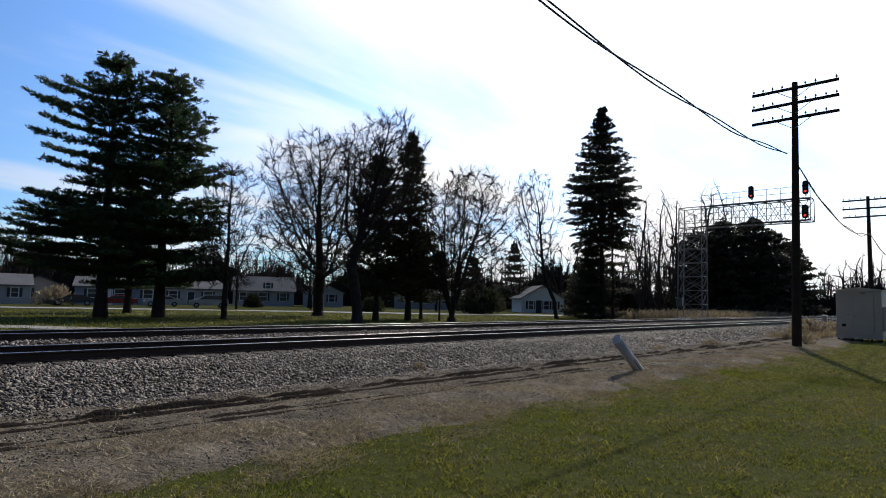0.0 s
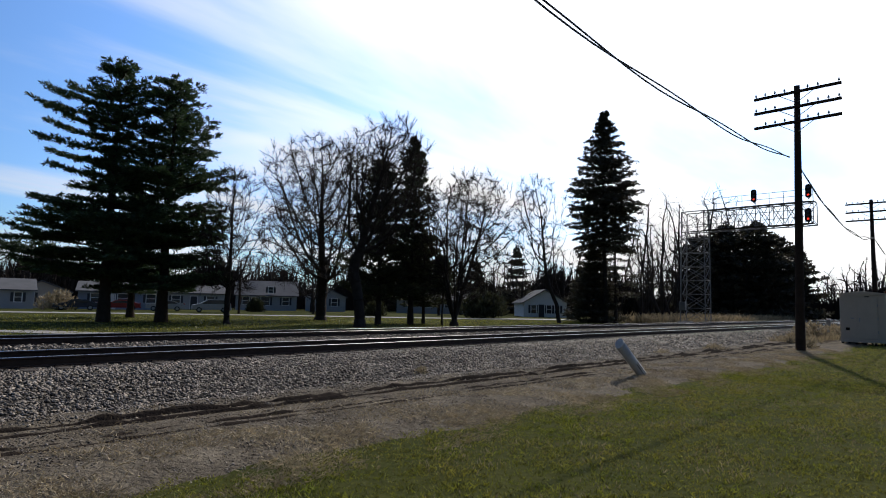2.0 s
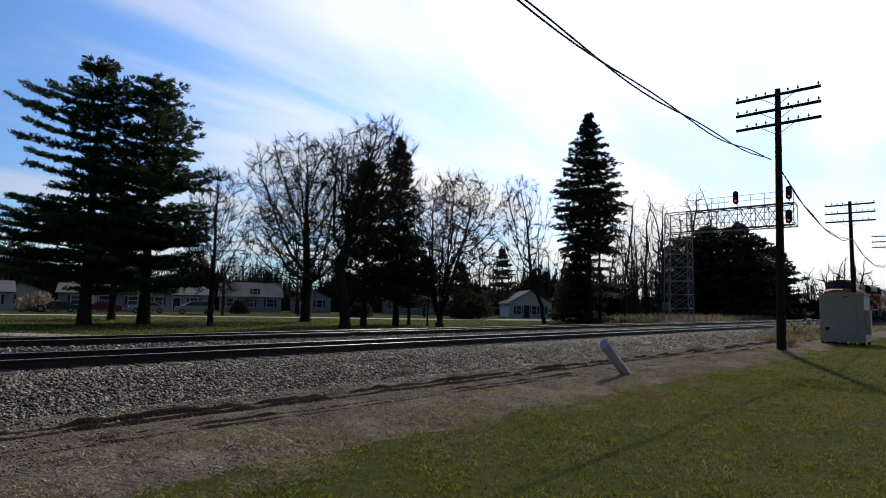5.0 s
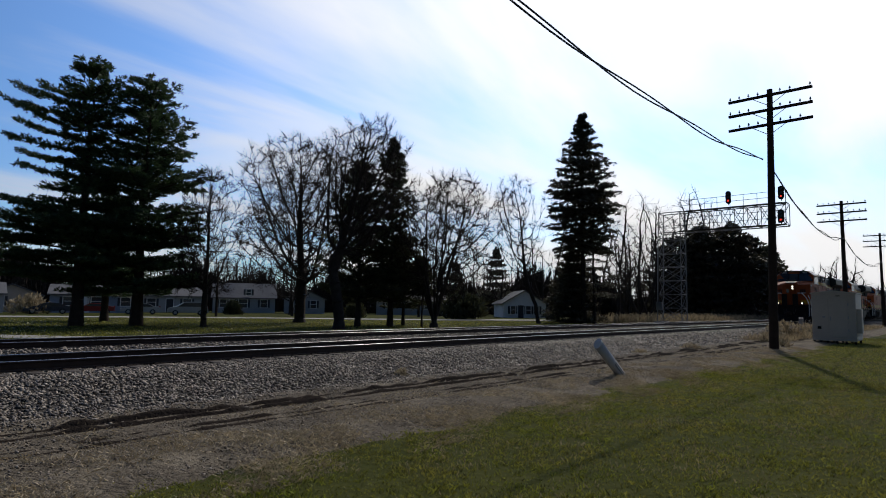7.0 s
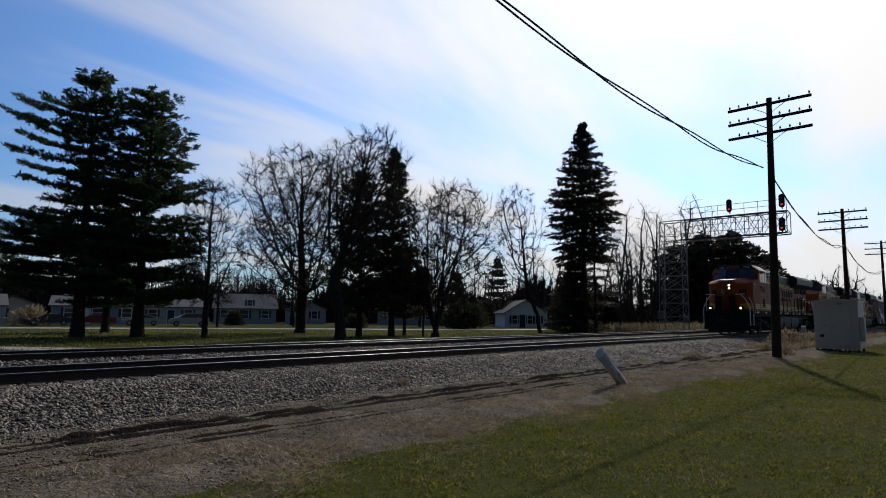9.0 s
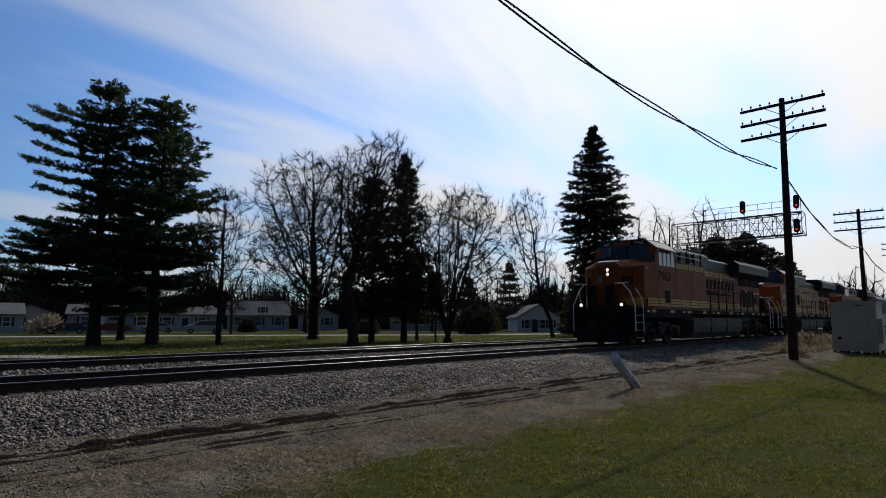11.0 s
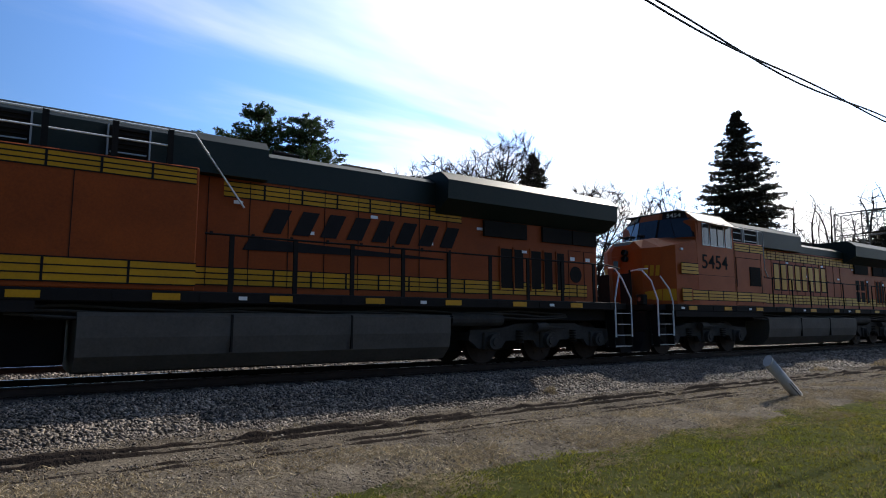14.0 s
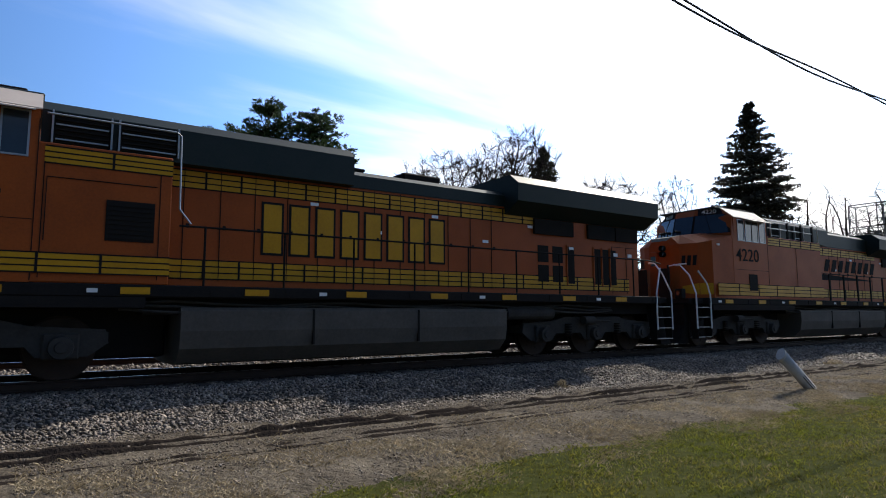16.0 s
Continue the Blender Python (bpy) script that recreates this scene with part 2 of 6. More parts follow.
# ---- mesh building ----
class Shape:
    """Gathers faces for one mesh."""

    def __init__(self):
        self.v, self.f, self.m = [], [], []

    def add(self, verts, faces, mi=0):
        o = len(self.v)
        self.v.extend(tuple(p) for p in verts)
        self.f.extend(tuple(i + o for i in f) for f in faces)
        self.m.extend([mi] * len(faces))
        return self

    def box(self, x0, x1, y0, y1, z0, z1, mi=0, bevel=0.0):
        if bevel:
            b = min(bevel, (x1 - x0) * 0.45, (y1 - y0) * 0.45, (z1 - z0) * 0.45)
            bm = bmesh.new()
            bmesh.ops.create_cube(bm, size=1, matrix=Matrix.LocRotScale(((x0 + x1) / 2, (y0 + y1) / 2, (z0 + z1) / 2), None, (x1 - x0, y1 - y0, z1 - z0)))
            bmesh.ops.bevel(bm, geom=bm.edges[:], offset=b, segments=1, affect="EDGES")
            bm.verts.index_update()
            self.add([v.co[:] for v in bm.verts], [[v.index for v in f.verts] for f in bm.faces], mi)
            bm.free()
            return self
        p = [(x, y, z) for z in (z0, z1) for y in (y0, y1) for x in (x0, x1)]
        return self.add(p, [(0, 2, 3, 1), (4, 5, 7, 6), (0, 1, 5, 4), (2, 6, 7, 3), (0, 4, 6, 2), (1, 3, 7, 5)], mi)

    def rod(self, a, b, r0, r1=None, n=6, mi=0, caps=True):
        a, b = Vector(a), Vector(b)
        r1 = r0 if r1 is None else r1
        q = (b - a).to_track_quat("Z", "Y")
        u, w = q @ Vector((1, 0, 0)), q @ Vector((0, 1, 0))
        pts = [c + (u * math.cos(2 * math.pi * i / n) + w * math.sin(2 * math.pi * i / n)) * r for c, r in ((a, r0), (b, r1)) for i in range(n)]
        fs = [(i, (i + 1) % n, n + (i + 1) % n, n + i) for i in range(n)]
        if caps:
            fs += [tuple(reversed(range(n))), tuple(range(n, 2 * n))]
        return self.add(pts, fs, mi)

    def line(self, pts, r, n=6, mi=0):
        """A bent tube through the points."""
        P = [Vector(p) for p in pts]
        o = len(self.v)
        ref = None
        for i, p in enumerate(P):
            d = (P[min(i + 1, len(P) - 1)] - P[max(i - 1, 0)]).normalized()
            if ref is None:
                ref = d.orthogonal()
            u = (ref - d * ref.dot(d)).normalized()
            ref, w = u, d.cross(u)
            self.v += [tuple(p + (u * math.cos(2 * math.pi * k / n) + w * math.sin(2 * math.pi * k / n)) * r) for k in range(n)]
        for i in range(len(P) - 1):
            for k in range(n):
                self.f.append((o + i * n + k, o + i * n + (k + 1) % n, o + (i + 1) * n + (k + 1) % n, o + (i + 1) * n + k))
                self.m.append(mi)
        e = o + (len(P) - 1) * n
        self.f += [tuple(range(o + n - 1, o - 1, -1)), tuple(range(e, e + n))]
        self.m += [mi, mi]
        return self

    def prism(self, poly, axis, lo, hi, mi=0):
        """A polygon of (a, b) pushed along an axis: 'x' takes (y, z), 'y' takes (x, z), 'z' takes (x, y)."""
        put = {"x": lambda a, b, c: (c, a, b), "y": lambda a, b, c: (a, c, b), "z": lambda a, b, c: (a, b, c)}[axis]
        n = len(poly)
        pts = [put(a, b, lo) for a, b in poly] + [put(a, b, hi) for a, b in poly]
        fs = [(i, (i + 1) % n, n + (i + 1) % n, n + i) for i in range(n)] + [tuple(reversed(range(n))), tuple(range(n, 2 * n))]
        return self.add(pts, fs, mi)

    def mesh(self, name, mats, smooth=False):
        me = bpy.data.meshes.new(name)
        me.from_pydata(self.v, [], self.f)
        for m in mats if isinstance(mats, (list, tuple)) else [mats]:
            me.materials.append(m)
        me.polygons.foreach_set("material_index", self.m)
        if smooth:
            me.polygons.foreach_set("use_smooth", [True] * len(self.f))
        me.update()
        bm = bmesh.new()
        bm.from_mesh(me)
        bmesh.ops.recalc_face_normals(bm, faces=bm.faces)
        bm.to_mesh(me)
        bm.free()
        return me


def part(name, shape, mats, parent=None, label="", smooth=False):
    ob = new(name, shape.mesh(name, mats, smooth))
    ob.parent = parent
    if label:
        tagged(ob, label)
    return ob


def thing(name, m, label, category, group="", kind=""):
    ob = new(name)
    ob.matrix_basis = m
    return tagged(ob, label, category, group, kind)


def big_mesh(name, verts, faces, mats, parent=None, mi=None, smooth=False):
    """A mesh from numpy arrays."""
    me = bpy.data.meshes.new(name)
    k = faces.shape[1]
    me.vertices.add(len(verts))
    me.vertices.foreach_set("co", np.ascontiguousarray(verts, np.float32).ravel())
    me.loops.add(faces.size)
    me.loops.foreach_set("vertex_index", np.ascontiguousarray(faces, np.int32).ravel())
    me.polygons.add(len(faces))
    me.polygons.foreach_set("loop_start", np.arange(0, faces.size, k, dtype=np.int32))
    for m in mats if isinstance(mats, (list, tuple)) else [mats]:
        me.materials.append(m)
    if mi is not None:
        me.polygons.foreach_set("material_index", np.ascontiguousarray(mi, np.int32))
    if smooth:
        me.polygons.foreach_set("use_smooth", np.ones(len(faces), bool))
    me.update(calc_edges=True)
    ob = new(name, me)
    ob.parent = parent
    return ob


def words(name, text, size, m, mat, parent, align="CENTER", label=""):
    """Lettering as a thin mesh."""
    cu = bpy.data.curves.new(name, "FONT")
    cu.body, cu.size, cu.align_x, cu.align_y, cu.extrude, cu.offset = text, size, align, "CENTER", 0.004, 0.004 * size
    tmp = bpy.data.objects.new(name, cu)
    scene.collection.objects.link(tmp)
    me = bpy.data.meshes.new_from_object(tmp.evaluated_get(bpy.context.evaluated_depsgraph_get()))
    bpy.data.objects.remove(tmp)
    me.materials.clear()
    me.materials.append(mat)
    ob = new(name, me)
    ob.parent, ob.matrix_basis = parent, m
    if label:
        tagged(ob, label)
    return ob


# ---- ground and railway ----
Y_NEAR, Y_FAR = 13.2, 18.72     # track centres
HEAD = 0.55                     # top of rail
rng = np.random.default_rng(7)


def smooth_noise(x, y, s, seed=0.0):
    return np.array([noise.noise(Vector((a * s, b * s, seed))) for a, b in zip(np.ravel(x), np.ravel(y))]).reshape(np.shape(x))


def make_ground():
    s = Shape()
    xs = [-3000, -400, -60, -20, 0, 20, 60, 400, 3000]
    ys = [-3000, -400, -60, -20, 0, 5, 20, 60, 400, 3000]
    s.v = [(x, y, 0.0) for y in ys for x in xs]
    n = len(xs)
    s.f = [(j * n + i, j * n + i + 1, (j + 1) * n + i + 1, (j + 1) * n + i) for j in range(len(ys) - 1) for i in range(n - 1)]
    s.m = [0] * len(s.f)
    ob = part("ground", s, LAWN)
    tagged(ob, "green spring lawn with worn and faded patches", "ground", kind="structure")


def strip(name, ys, zs, x0, x1, step, mat, wobble, label, category, edge=0.0, wander=0.0):
    """A long sheet along the railway with a cross profile."""
    near = np.arange(max(x0, -12), min(x1, 60) + 0.01, step)
    xs = np.concatenate([np.arange(x0, near[0], 8.0), near, np.arange(near[-1] + 8, x1, 8.0)])
    X, Y = np.meshgrid(xs, ys)
    Z = np.meshgrid(xs, zs)[1].copy()
    w = smooth_noise(X, Y, 1.7, 3.1) * wobble + smooth_noise(X, Y, 6.0, 8.3) * wobble * 0.5
    Z[1:-1] += w[1:-1]
    if wander:
        s = smooth_noise(xs, xs * 0, 0.3, ys[0]) * wander + smooth_noise(xs, xs * 0, 1.9, ys[0]) * wander * 0.35
        Y += s
        lift = np.clip(0.75 + 1.3 * smooth_noise(xs, xs * 0, 0.8, ys[0] + 9) + 0.7 * smooth_noise(xs, xs * 0, 3.5, ys[0] + 4), 0.4, 1.25)
        Z = zs[0] + (Z - zs[0]) * lift
    if edge:
        e = smooth_noise(xs, xs * 0, 0.55, 5.5) * edge + smooth_noise(xs, xs * 0, 2.3, 1.5) * edge * 0.5
        Y[0] += e
        Y[1] += e * 0.7
    n, k = len(xs), len(ys)
    idx = np.arange(n * k).reshape(k, n)
    f = np.stack([idx[:-1, :-1], idx[:-1, 1:], idx[1:, 1:], idx[1:, :-1]], -1).reshape(-1, 4)
    ob = big_mesh(name, np.stack([X, Y, Z], -1).reshape(-1, 3), f, mat, smooth=True)
    return tagged(ob, label, category, kind="structure")


def stones(name, count, x_of, y_of, z_of, size, mat, label, category):
    """Loose broken stones as one heap of many small faceted lumps."""
    ico = np.array([(1, 0, 0), (-1, 0, 0), (0, 1, 0), (0, -1, 0), (0, 0, 1), (0, 0, -1)], float)
    fc = np.array([(0, 2, 4), (2, 1, 4), (1, 3, 4), (3, 0, 4), (2, 0, 5), (1, 2, 5), (3, 1, 5), (0, 3, 5)])
    x, y = x_of(count), y_of(count)
    z = z_of(x, y)
    sc = size * rng.uniform(0.5, 1.45, (count, 1, 1)) * rng.uniform(0.65, 1.25, (count, 1, 3)) * [1.0, 1.0, 0.62]
    v = ico[None] * sc * rng.uniform(0.7, 1.25, (count, 6, 1)) + rng.normal(0, size * 0.22, (count, 6, 3))
    a, b = rng.uniform(0, 6.28, (count, 1)), rng.normal(0, 0.4, (count, 1))
    ca, sa, cb, sb = np.cos(a), np.sin(a), np.cos(b), np.sin(b)
    vx, vy, vz = v[..., 0] * ca - v[..., 1] * sa, v[..., 0] * sa + v[..., 1] * ca, v[..., 2]
    vy, vz = vy * cb - vz * sb, vy * sb + vz * cb
    v = np.stack([vx + x[:, None], vy + y[:, None], vz + z[:, None]], -1)
    f = fc[None] + np.arange(count)[:, None, None] * 6
    ob = big_mesh(name, v.reshape(-1, 3), f.reshape(-1, 3), mat)
    return tagged(ob, label, category, kind="stuff")


BANK_Y = [9.0, 9.5, 10.2, 10.9, 11.4, 11.9, 12.3, 13.2, 14.1, 14.6, 15.4, 16.2, 17.2, 17.9, 18.7, 19.6, 20.4, 21.2, 22.0, 23.0]
BANK_Z = [-0.03, 0.06, 0.17, 0.28, 0.325, 0.335, 0.335, 0.335, 0.335, 0.33, 0.31, 0.30, 0.35, 0.365, 0.365, 0.365, 0.36, 0.30, 0.15, -0.05]
DIRT_Y = [5.2, 5.7, 6.2, 6.6, 6.9, 7.1, 7.3, 7.5, 7.7, 7.9, 8.1, 8.3, 8.5, 8.7, 8.9, 9.1, 9.6]
DIRT_Z = [-0.02, 0.02, 0.06, 0.075, 0.06, 0.045, 0.045, 0.06, 0.065, 0.055, 0.05, 0.075, 0.10, 0.10, 0.10, 0.08, -0.02]


def rail_profile():
    return [(-0.075, 0.0), (0.075, 0.0), (0.075, 0.012), (0.012, 0.03), (0.010, 0.125), (0.037, 0.138), (0.037, 0.166), (0.030, 0.172),
            (-0.030, 0.172), (-0.037, 0.166), (-0.037, 0.138), (-0.010, 0.125), (-0.012, 0.03), (-0.075, 0.012)]


def make_track(yc, label):
    t = thing("railway_track", pose(0, yc, HEAD), label, "railway track", "railway tracks", "structure")
    for side in (-1, 1):
        s = Shape()
        prof = [(y + side * 0.755, z - 0.172) for y, z in rail_profile()]
        xs = list(range(-90, 460, 10))
        n = len(prof)
        for x in xs:
            s.v += [(x, y, z) for y, z in prof]
        for k in range(len(xs) - 1):
            for i in range(n):
                s.f.append((k * n + i, k * n + (i + 1) % n, (k + 1) * n + (i + 1) % n, (k + 1) * n + i))
                s.m.append(1 if i in (6, 7, 8) else 0)
        part("rail", s, [RUST, POLISHED], t, "rusty steel rail with polished head")
    tie = Shape().box(-0.115, 0.115, -1.3, 1.3, -0.36, -0.176, 0, 0.015).mesh("tie", TIE)
    plate = Shape().box(-0.09, 0.09, -0.17, 0.17, 0, 0.012)
    for sx in (-0.06, 0.06):
        plate.box(sx - 0.012, sx + 0.012, -0.10, -0.075, 0.012, 0.035)
        plate.box(sx - 0.012, sx + 0.012, 0.075, 0.10, 0.012, 0.035)
    plate = plate.mesh("tie_plate", RUST)
    for k in range(110):
        x = -8 + k * 0.54
        o = new("tie", tie)
        o.parent, o.matrix_basis = t, pose(x, random.uniform(-0.03, 0.03), 0, 0, 0, random.uniform(-0.8, 0.8))
        if k < 70:
            for side in (-1, 1):
                p = new("tie_plate", plate)
                p.parent, p.matrix_basis = o, pose(0, side * 0.755, -0.178)
    return t


make_ground()
strip("dirt_track", DIRT_Y, DIRT_Z, -90, 460, 0.25, DIRT, 0.018, "rutted brown dirt service track beside the railway", "dirt track", 0.35)
# low rut ridges, their shaded near walls painted dark over the whole strip
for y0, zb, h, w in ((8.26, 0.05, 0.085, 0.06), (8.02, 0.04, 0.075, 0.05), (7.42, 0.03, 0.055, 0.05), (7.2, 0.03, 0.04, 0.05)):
    strip("wheel_rut", [y0 - 0.03, y0, y0 + 0.02, y0 + 0.05, y0 + w, y0 + w + 0.12], [zb, zb + 0.01, zb + 0.7 * h, zb + h, zb + h, zb - 0.01], -60, 40, 0.14, RUT_SHADE, 0.010, "wheel rut along the dirt track with its wall shade coloured in", "wheel rut", wander=0.10)
strip("ballast_bank", BANK_Y, BANK_Z, -90, 460, 0.3, GRAVEL, 0.02, "grey crushed stone railway embankment", "ballast")
make_track(Y_NEAR, "railway track of dark rails with shining heads on ballast")
make_track(Y_FAR, "railway track of dark rails behind the first track")


def bank_z(x, y):
    return np.interp(y, BANK_Y, BANK_Z) + 0.012


def fore(a, b, power):
    return lambda n: a + (b - a) * rng.random(n) ** power


stones("ballast_stones", 42000, fore(-3, 24, 1.25), lambda n: rng.uniform(9.1, 12.5, n), bank_z, 0.031, STONE,
       "loose grey crushed ballast stones on the bank", "ballast stones")
stones("ballast_stones", 12000, fore(24, 75, 1.4), lambda n: rng.uniform(9.1, 12.5, n), bank_z, 0.05, STONE,
       "loose grey crushed ballast stones further along the bank", "ballast stones")
stones("ballast_stones", 12000, fore(-3, 45, 1.3), lambda n: rng.uniform(14.1, 17.8, n), bank_z, 0.045, STONE,
       "loose grey ballast stones between the two tracks", "ballast stones")
stones("ballast_stones", 14000, fore(-3, 30, 1.2), lambda n: 9.1 + 0.5 - np.abs(rng.normal(0, 0.55, n)), lambda x, y: np.interp(y, DIRT_Y, DIRT_Z) + 0.004, 0.022, STONE,
       "small gravel scattered over the edge of the dirt", "gravel")


def blades(name, count, x_of, y_of, height, width, mat, label, category, base=0.0, lean=0.5, keep=None):
    x, y = x_of(count), y_of(count)
    if keep is not None:
        k = keep(x, y)
        x, y = x[k], y[k]
        count = len(x)
    h = height * rng.uniform(0.5, 1.4, count) * (1 + 0.06 * np.sin(x * 2.9 + 1.5 * np.sin(y * 2.3)) + 0.4 * np.sin(x * 7.1 + 2 * np.sin(y * 5.3)) * np.sin(y * 8.7 + 2 * np.sin(x * 4.1)))
    a = rng.uniform(0, 6.28, count)
    l = h * rng.uniform(0.1, lean, count)
    la = rng.uniform(0, 6.28, count)
    w = width * rng.uniform(0.6, 1.3, count)
    z = np.full(count, base) if np.isscalar(base) else base(x, y)
    dx, dy = np.cos(a) * w, np.sin(a) * w
    lx, ly = np.cos(la) * l, np.sin(la) * l
    v = np.stack([np.stack([x - dx, y - dy, z], -1), np.stack([x + dx, y + dy, z], -1),
                  np.stack([x + dx * 0.6 + lx * 0.45, y + dy * 0.6 + ly * 0.45, z + h * 0.65], -1),
                  np.stack([x + lx, y + ly, z + h], -1)], 1)
    f = np.array([(0, 1, 2), (0, 2, 3)])[None] + np.arange(count)[:, None, None] * 4
    ob = big_mesh(name, v.reshape(-1, 3), f.reshape(-1, 3), mat)
    return tagged(ob, label, category, kind="stuff")


def lawn_keep(x, y):
    return y < 5.55 + 0.02 * x + 0.35 * np.sin(x * 1.3) + 0.25 * np.sin(x * 3.1 + 1) - rng.random(len(x)) ** 3 * 1.0


def near_keep(x, y):
    fade = np.clip((np.hypot(x, y) - 1.5) / 2.4, 0, 1) * np.clip((y + 1.2) / 1.8, 0, 1)
    clump = np.sin(x * 17 + 3 * np.sin(y * 9)) * np.sin(y * 21 + 3 * np.sin(x * 7)) + 0.6 * np.sin(x * 5.3 + 2 * np.sin(y * 3.1)) * np.sin(y * 6.1 + x)
    return lawn_keep(x, y) & (rng.random(len(x)) < fade) & (clump + rng.normal(0, 0.45, len(x)) > -0.25)


blades("grass", 300000, fore(0.4, 17, 1.35), fore(-1.2, 6.4, 0.8), 0.027, 0.0050, BLADE, "short mown green lawn grass", "grass", -0.005, 1.6, near_keep)
blades("grass", 75000, fore(15, 46, 1.3), fore(-1.0, 6.6, 0.8), 0.034, 0.008, BLADE, "short mown green lawn grass further off", "grass", -0.005, 1.4, lawn_keep)
dirt_z = lambda x, y: np.interp(y, DIRT_Y, DIRT_Z)


def litter_patch(x, y, low=0.0):
    """Uneven drifts of straw: where two crossed waves and chance agree."""
    wave = np.sin(x * 2.3 + 1.7 * np.sin(y * 1.9)) + np.sin(y * 3.7 + x * 0.8 + 1.3 * np.sin(x * 3.1))
    return wave + rng.normal(0, 0.7, len(x)) > low


blades("dry_grass", 120000, fore(0, 30, 1.25), lambda n: 4.7 + np.abs(rng.normal(0, 1.3, n)), 0.030, 0.0060, STRAW, "dead straw-coloured grass along the dirt edge", "dry grass", lambda x, y: dirt_z(x, y) + 0.006, 3.0, lambda x, y: (y < 9.2) & litter_patch(x, y, 0.1))
blades("dry_grass", 34000, fore(1.0, 26, 1.3), lambda n: rng.uniform(1.0, 5.6, n), 0.034, 0.0042, STRAW, "dead blades of grass scattered through the lawn", "dry grass", 0.0, 1.2, lambda x, y: litter_patch(x, y, 0.5))
stones("dirt_clods", 16000, fore(0, 26, 1.3), lambda n: rng.uniform(5.4, 9.0, n), lambda x, y: np.interp(y, DIRT_Y, DIRT_Z) + 0.002, 0.011, CLOD, "small clods and crumbs of dirt on the service track", "dirt clods")


stones("pebbles", 9000, fore(0, 28, 1.3), lambda n: rng.uniform(5.2, 9.0, n), lambda x, y: np.interp(y, DIRT_Y, DIRT_Z) + 0.004, 0.014, STONE, "pale pebbles strewn over the dirt track", "pebbles")


# ---- locomotives ----
def mirror(poly):
    return poly + [(-y, z) for y, z in reversed(poly)]


def stripe_band(t, x0, x1, y, z0, z1, every, lines=2):
    """A yellow band with thin dark lines along it and door gaps across it."""
    for sy in (-1, 1):
        band = part("stripe", Shape().box(x0, x1, *sorted((sy * y, sy * (y + 0.006))), z0, z1), YELLOW, t, "yellow stripe along the side")
        for k in range(-1, lines + 1):
            zz = z0 + (z1 - z0) * (k + 1) / (lines + 1)
            part("pinstripe", Shape().box(x0, x1, *sorted((sy * y, sy * (y + 0.010))), zz - 0.012, zz + 0.012), BLACKPAINT, band, "thin dark line on the yellow stripe")
        x = x0 + every
        while x < x1 - 0.2:
            part("gap", Shape().box(x - 0.02, x + 0.02, *sorted((sy * y, sy * (y + 0.013))), z0, z1), BLACKPAINT, band)
            x += every


def seam(t, x0, x1, y0, y1, z0, z1):
    return part("door_seam", Shape().box(x0, x1, y0, y1, z0, z1), BLACKPAINT, t)


def hand_rail(t, pts, r=0.02, mat=None, name="handrail", label=""):
    return part(name, Shape().line(pts, r, 6), mat or BLACKPAINT, t, label)


def make_truck(t, xc):
    tr = part("truck_frame", truck_shape(), TRUCK, t, "cast steel truck side frame")
    tr.matrix_basis = pose(xc, 0, 0)
    for dx in (-1.95, 0, 1.95):
        for sy in (-1, 1):
            box = Shape().rod((dx, sy * 1.22, 0.56), (dx, sy * 1.36, 0.56), 0.20, 0.18, 14)
            box.rod((dx, sy * 1.36, 0.56), (dx, sy * 1.39, 0.56), 0.10, 0.09, 10)
            box.box(dx - 0.27, dx + 0.27, *sorted((sy * 1.14, sy * 1.24)), 0.36, 0.80, 0, 0.03)
            part("axle_box", box, TRUCK, tr)
    for dx in (-1.0, 1.0):
        for sy in (-1, 1):
            sp = Shape()
            for k in range(5):
                sp.rod((dx, sy * 1.20, 0.52 + k * 0.07), (dx, sy * 1.20, 0.56 + k * 0.07), 0.11, 0.11, 10)
            part("spring", sp, BLACKPAINT, tr)
    for sy in (-1, 1):
        cyl = Shape().rod((-0.55, sy * 1.34, 0.92), (-0.15, sy * 1.34, 0.92), 0.12, 0.12, 12)
        cyl.rod((-0.15, sy * 1.34, 0.92), (0.5, sy * 1.34, 0.90), 0.03, 0.03, 6)
        part("brake_cylinder", cyl, TRUCK, tr)
    return tr


def truck_shape():
    s = Shape()
    for sy in (-1, 1):
        prof = [(-2.65, 0.62), (-2.35, 0.40), (-1.6, 0.40), (-1.45, 0.58), (-0.5, 0.58), (-0.36, 0.40), (0.36, 0.40), (0.5, 0.58),
                (1.45, 0.58), (1.6, 0.40), (2.35, 0.40), (2.65, 0.62), (2.6, 0.85), (1.5, 0.92), (1.1, 1.02), (-1.1, 1.02), (-1.5, 0.92), (-2.6, 0.85)]
        s.prism(prof, "y", *sorted((sy * 1.06, sy * 1.18)))
    s.box(-0.25, 0.25, -1.1, 1.1, 0.55, 0.95)
    s.box(-2.65, -2.5, -1.1, 1.1, 0.6, 0.8)
    s.box(2.5, 2.65, -1.1, 1.1, 0.6, 0.8)
    return s


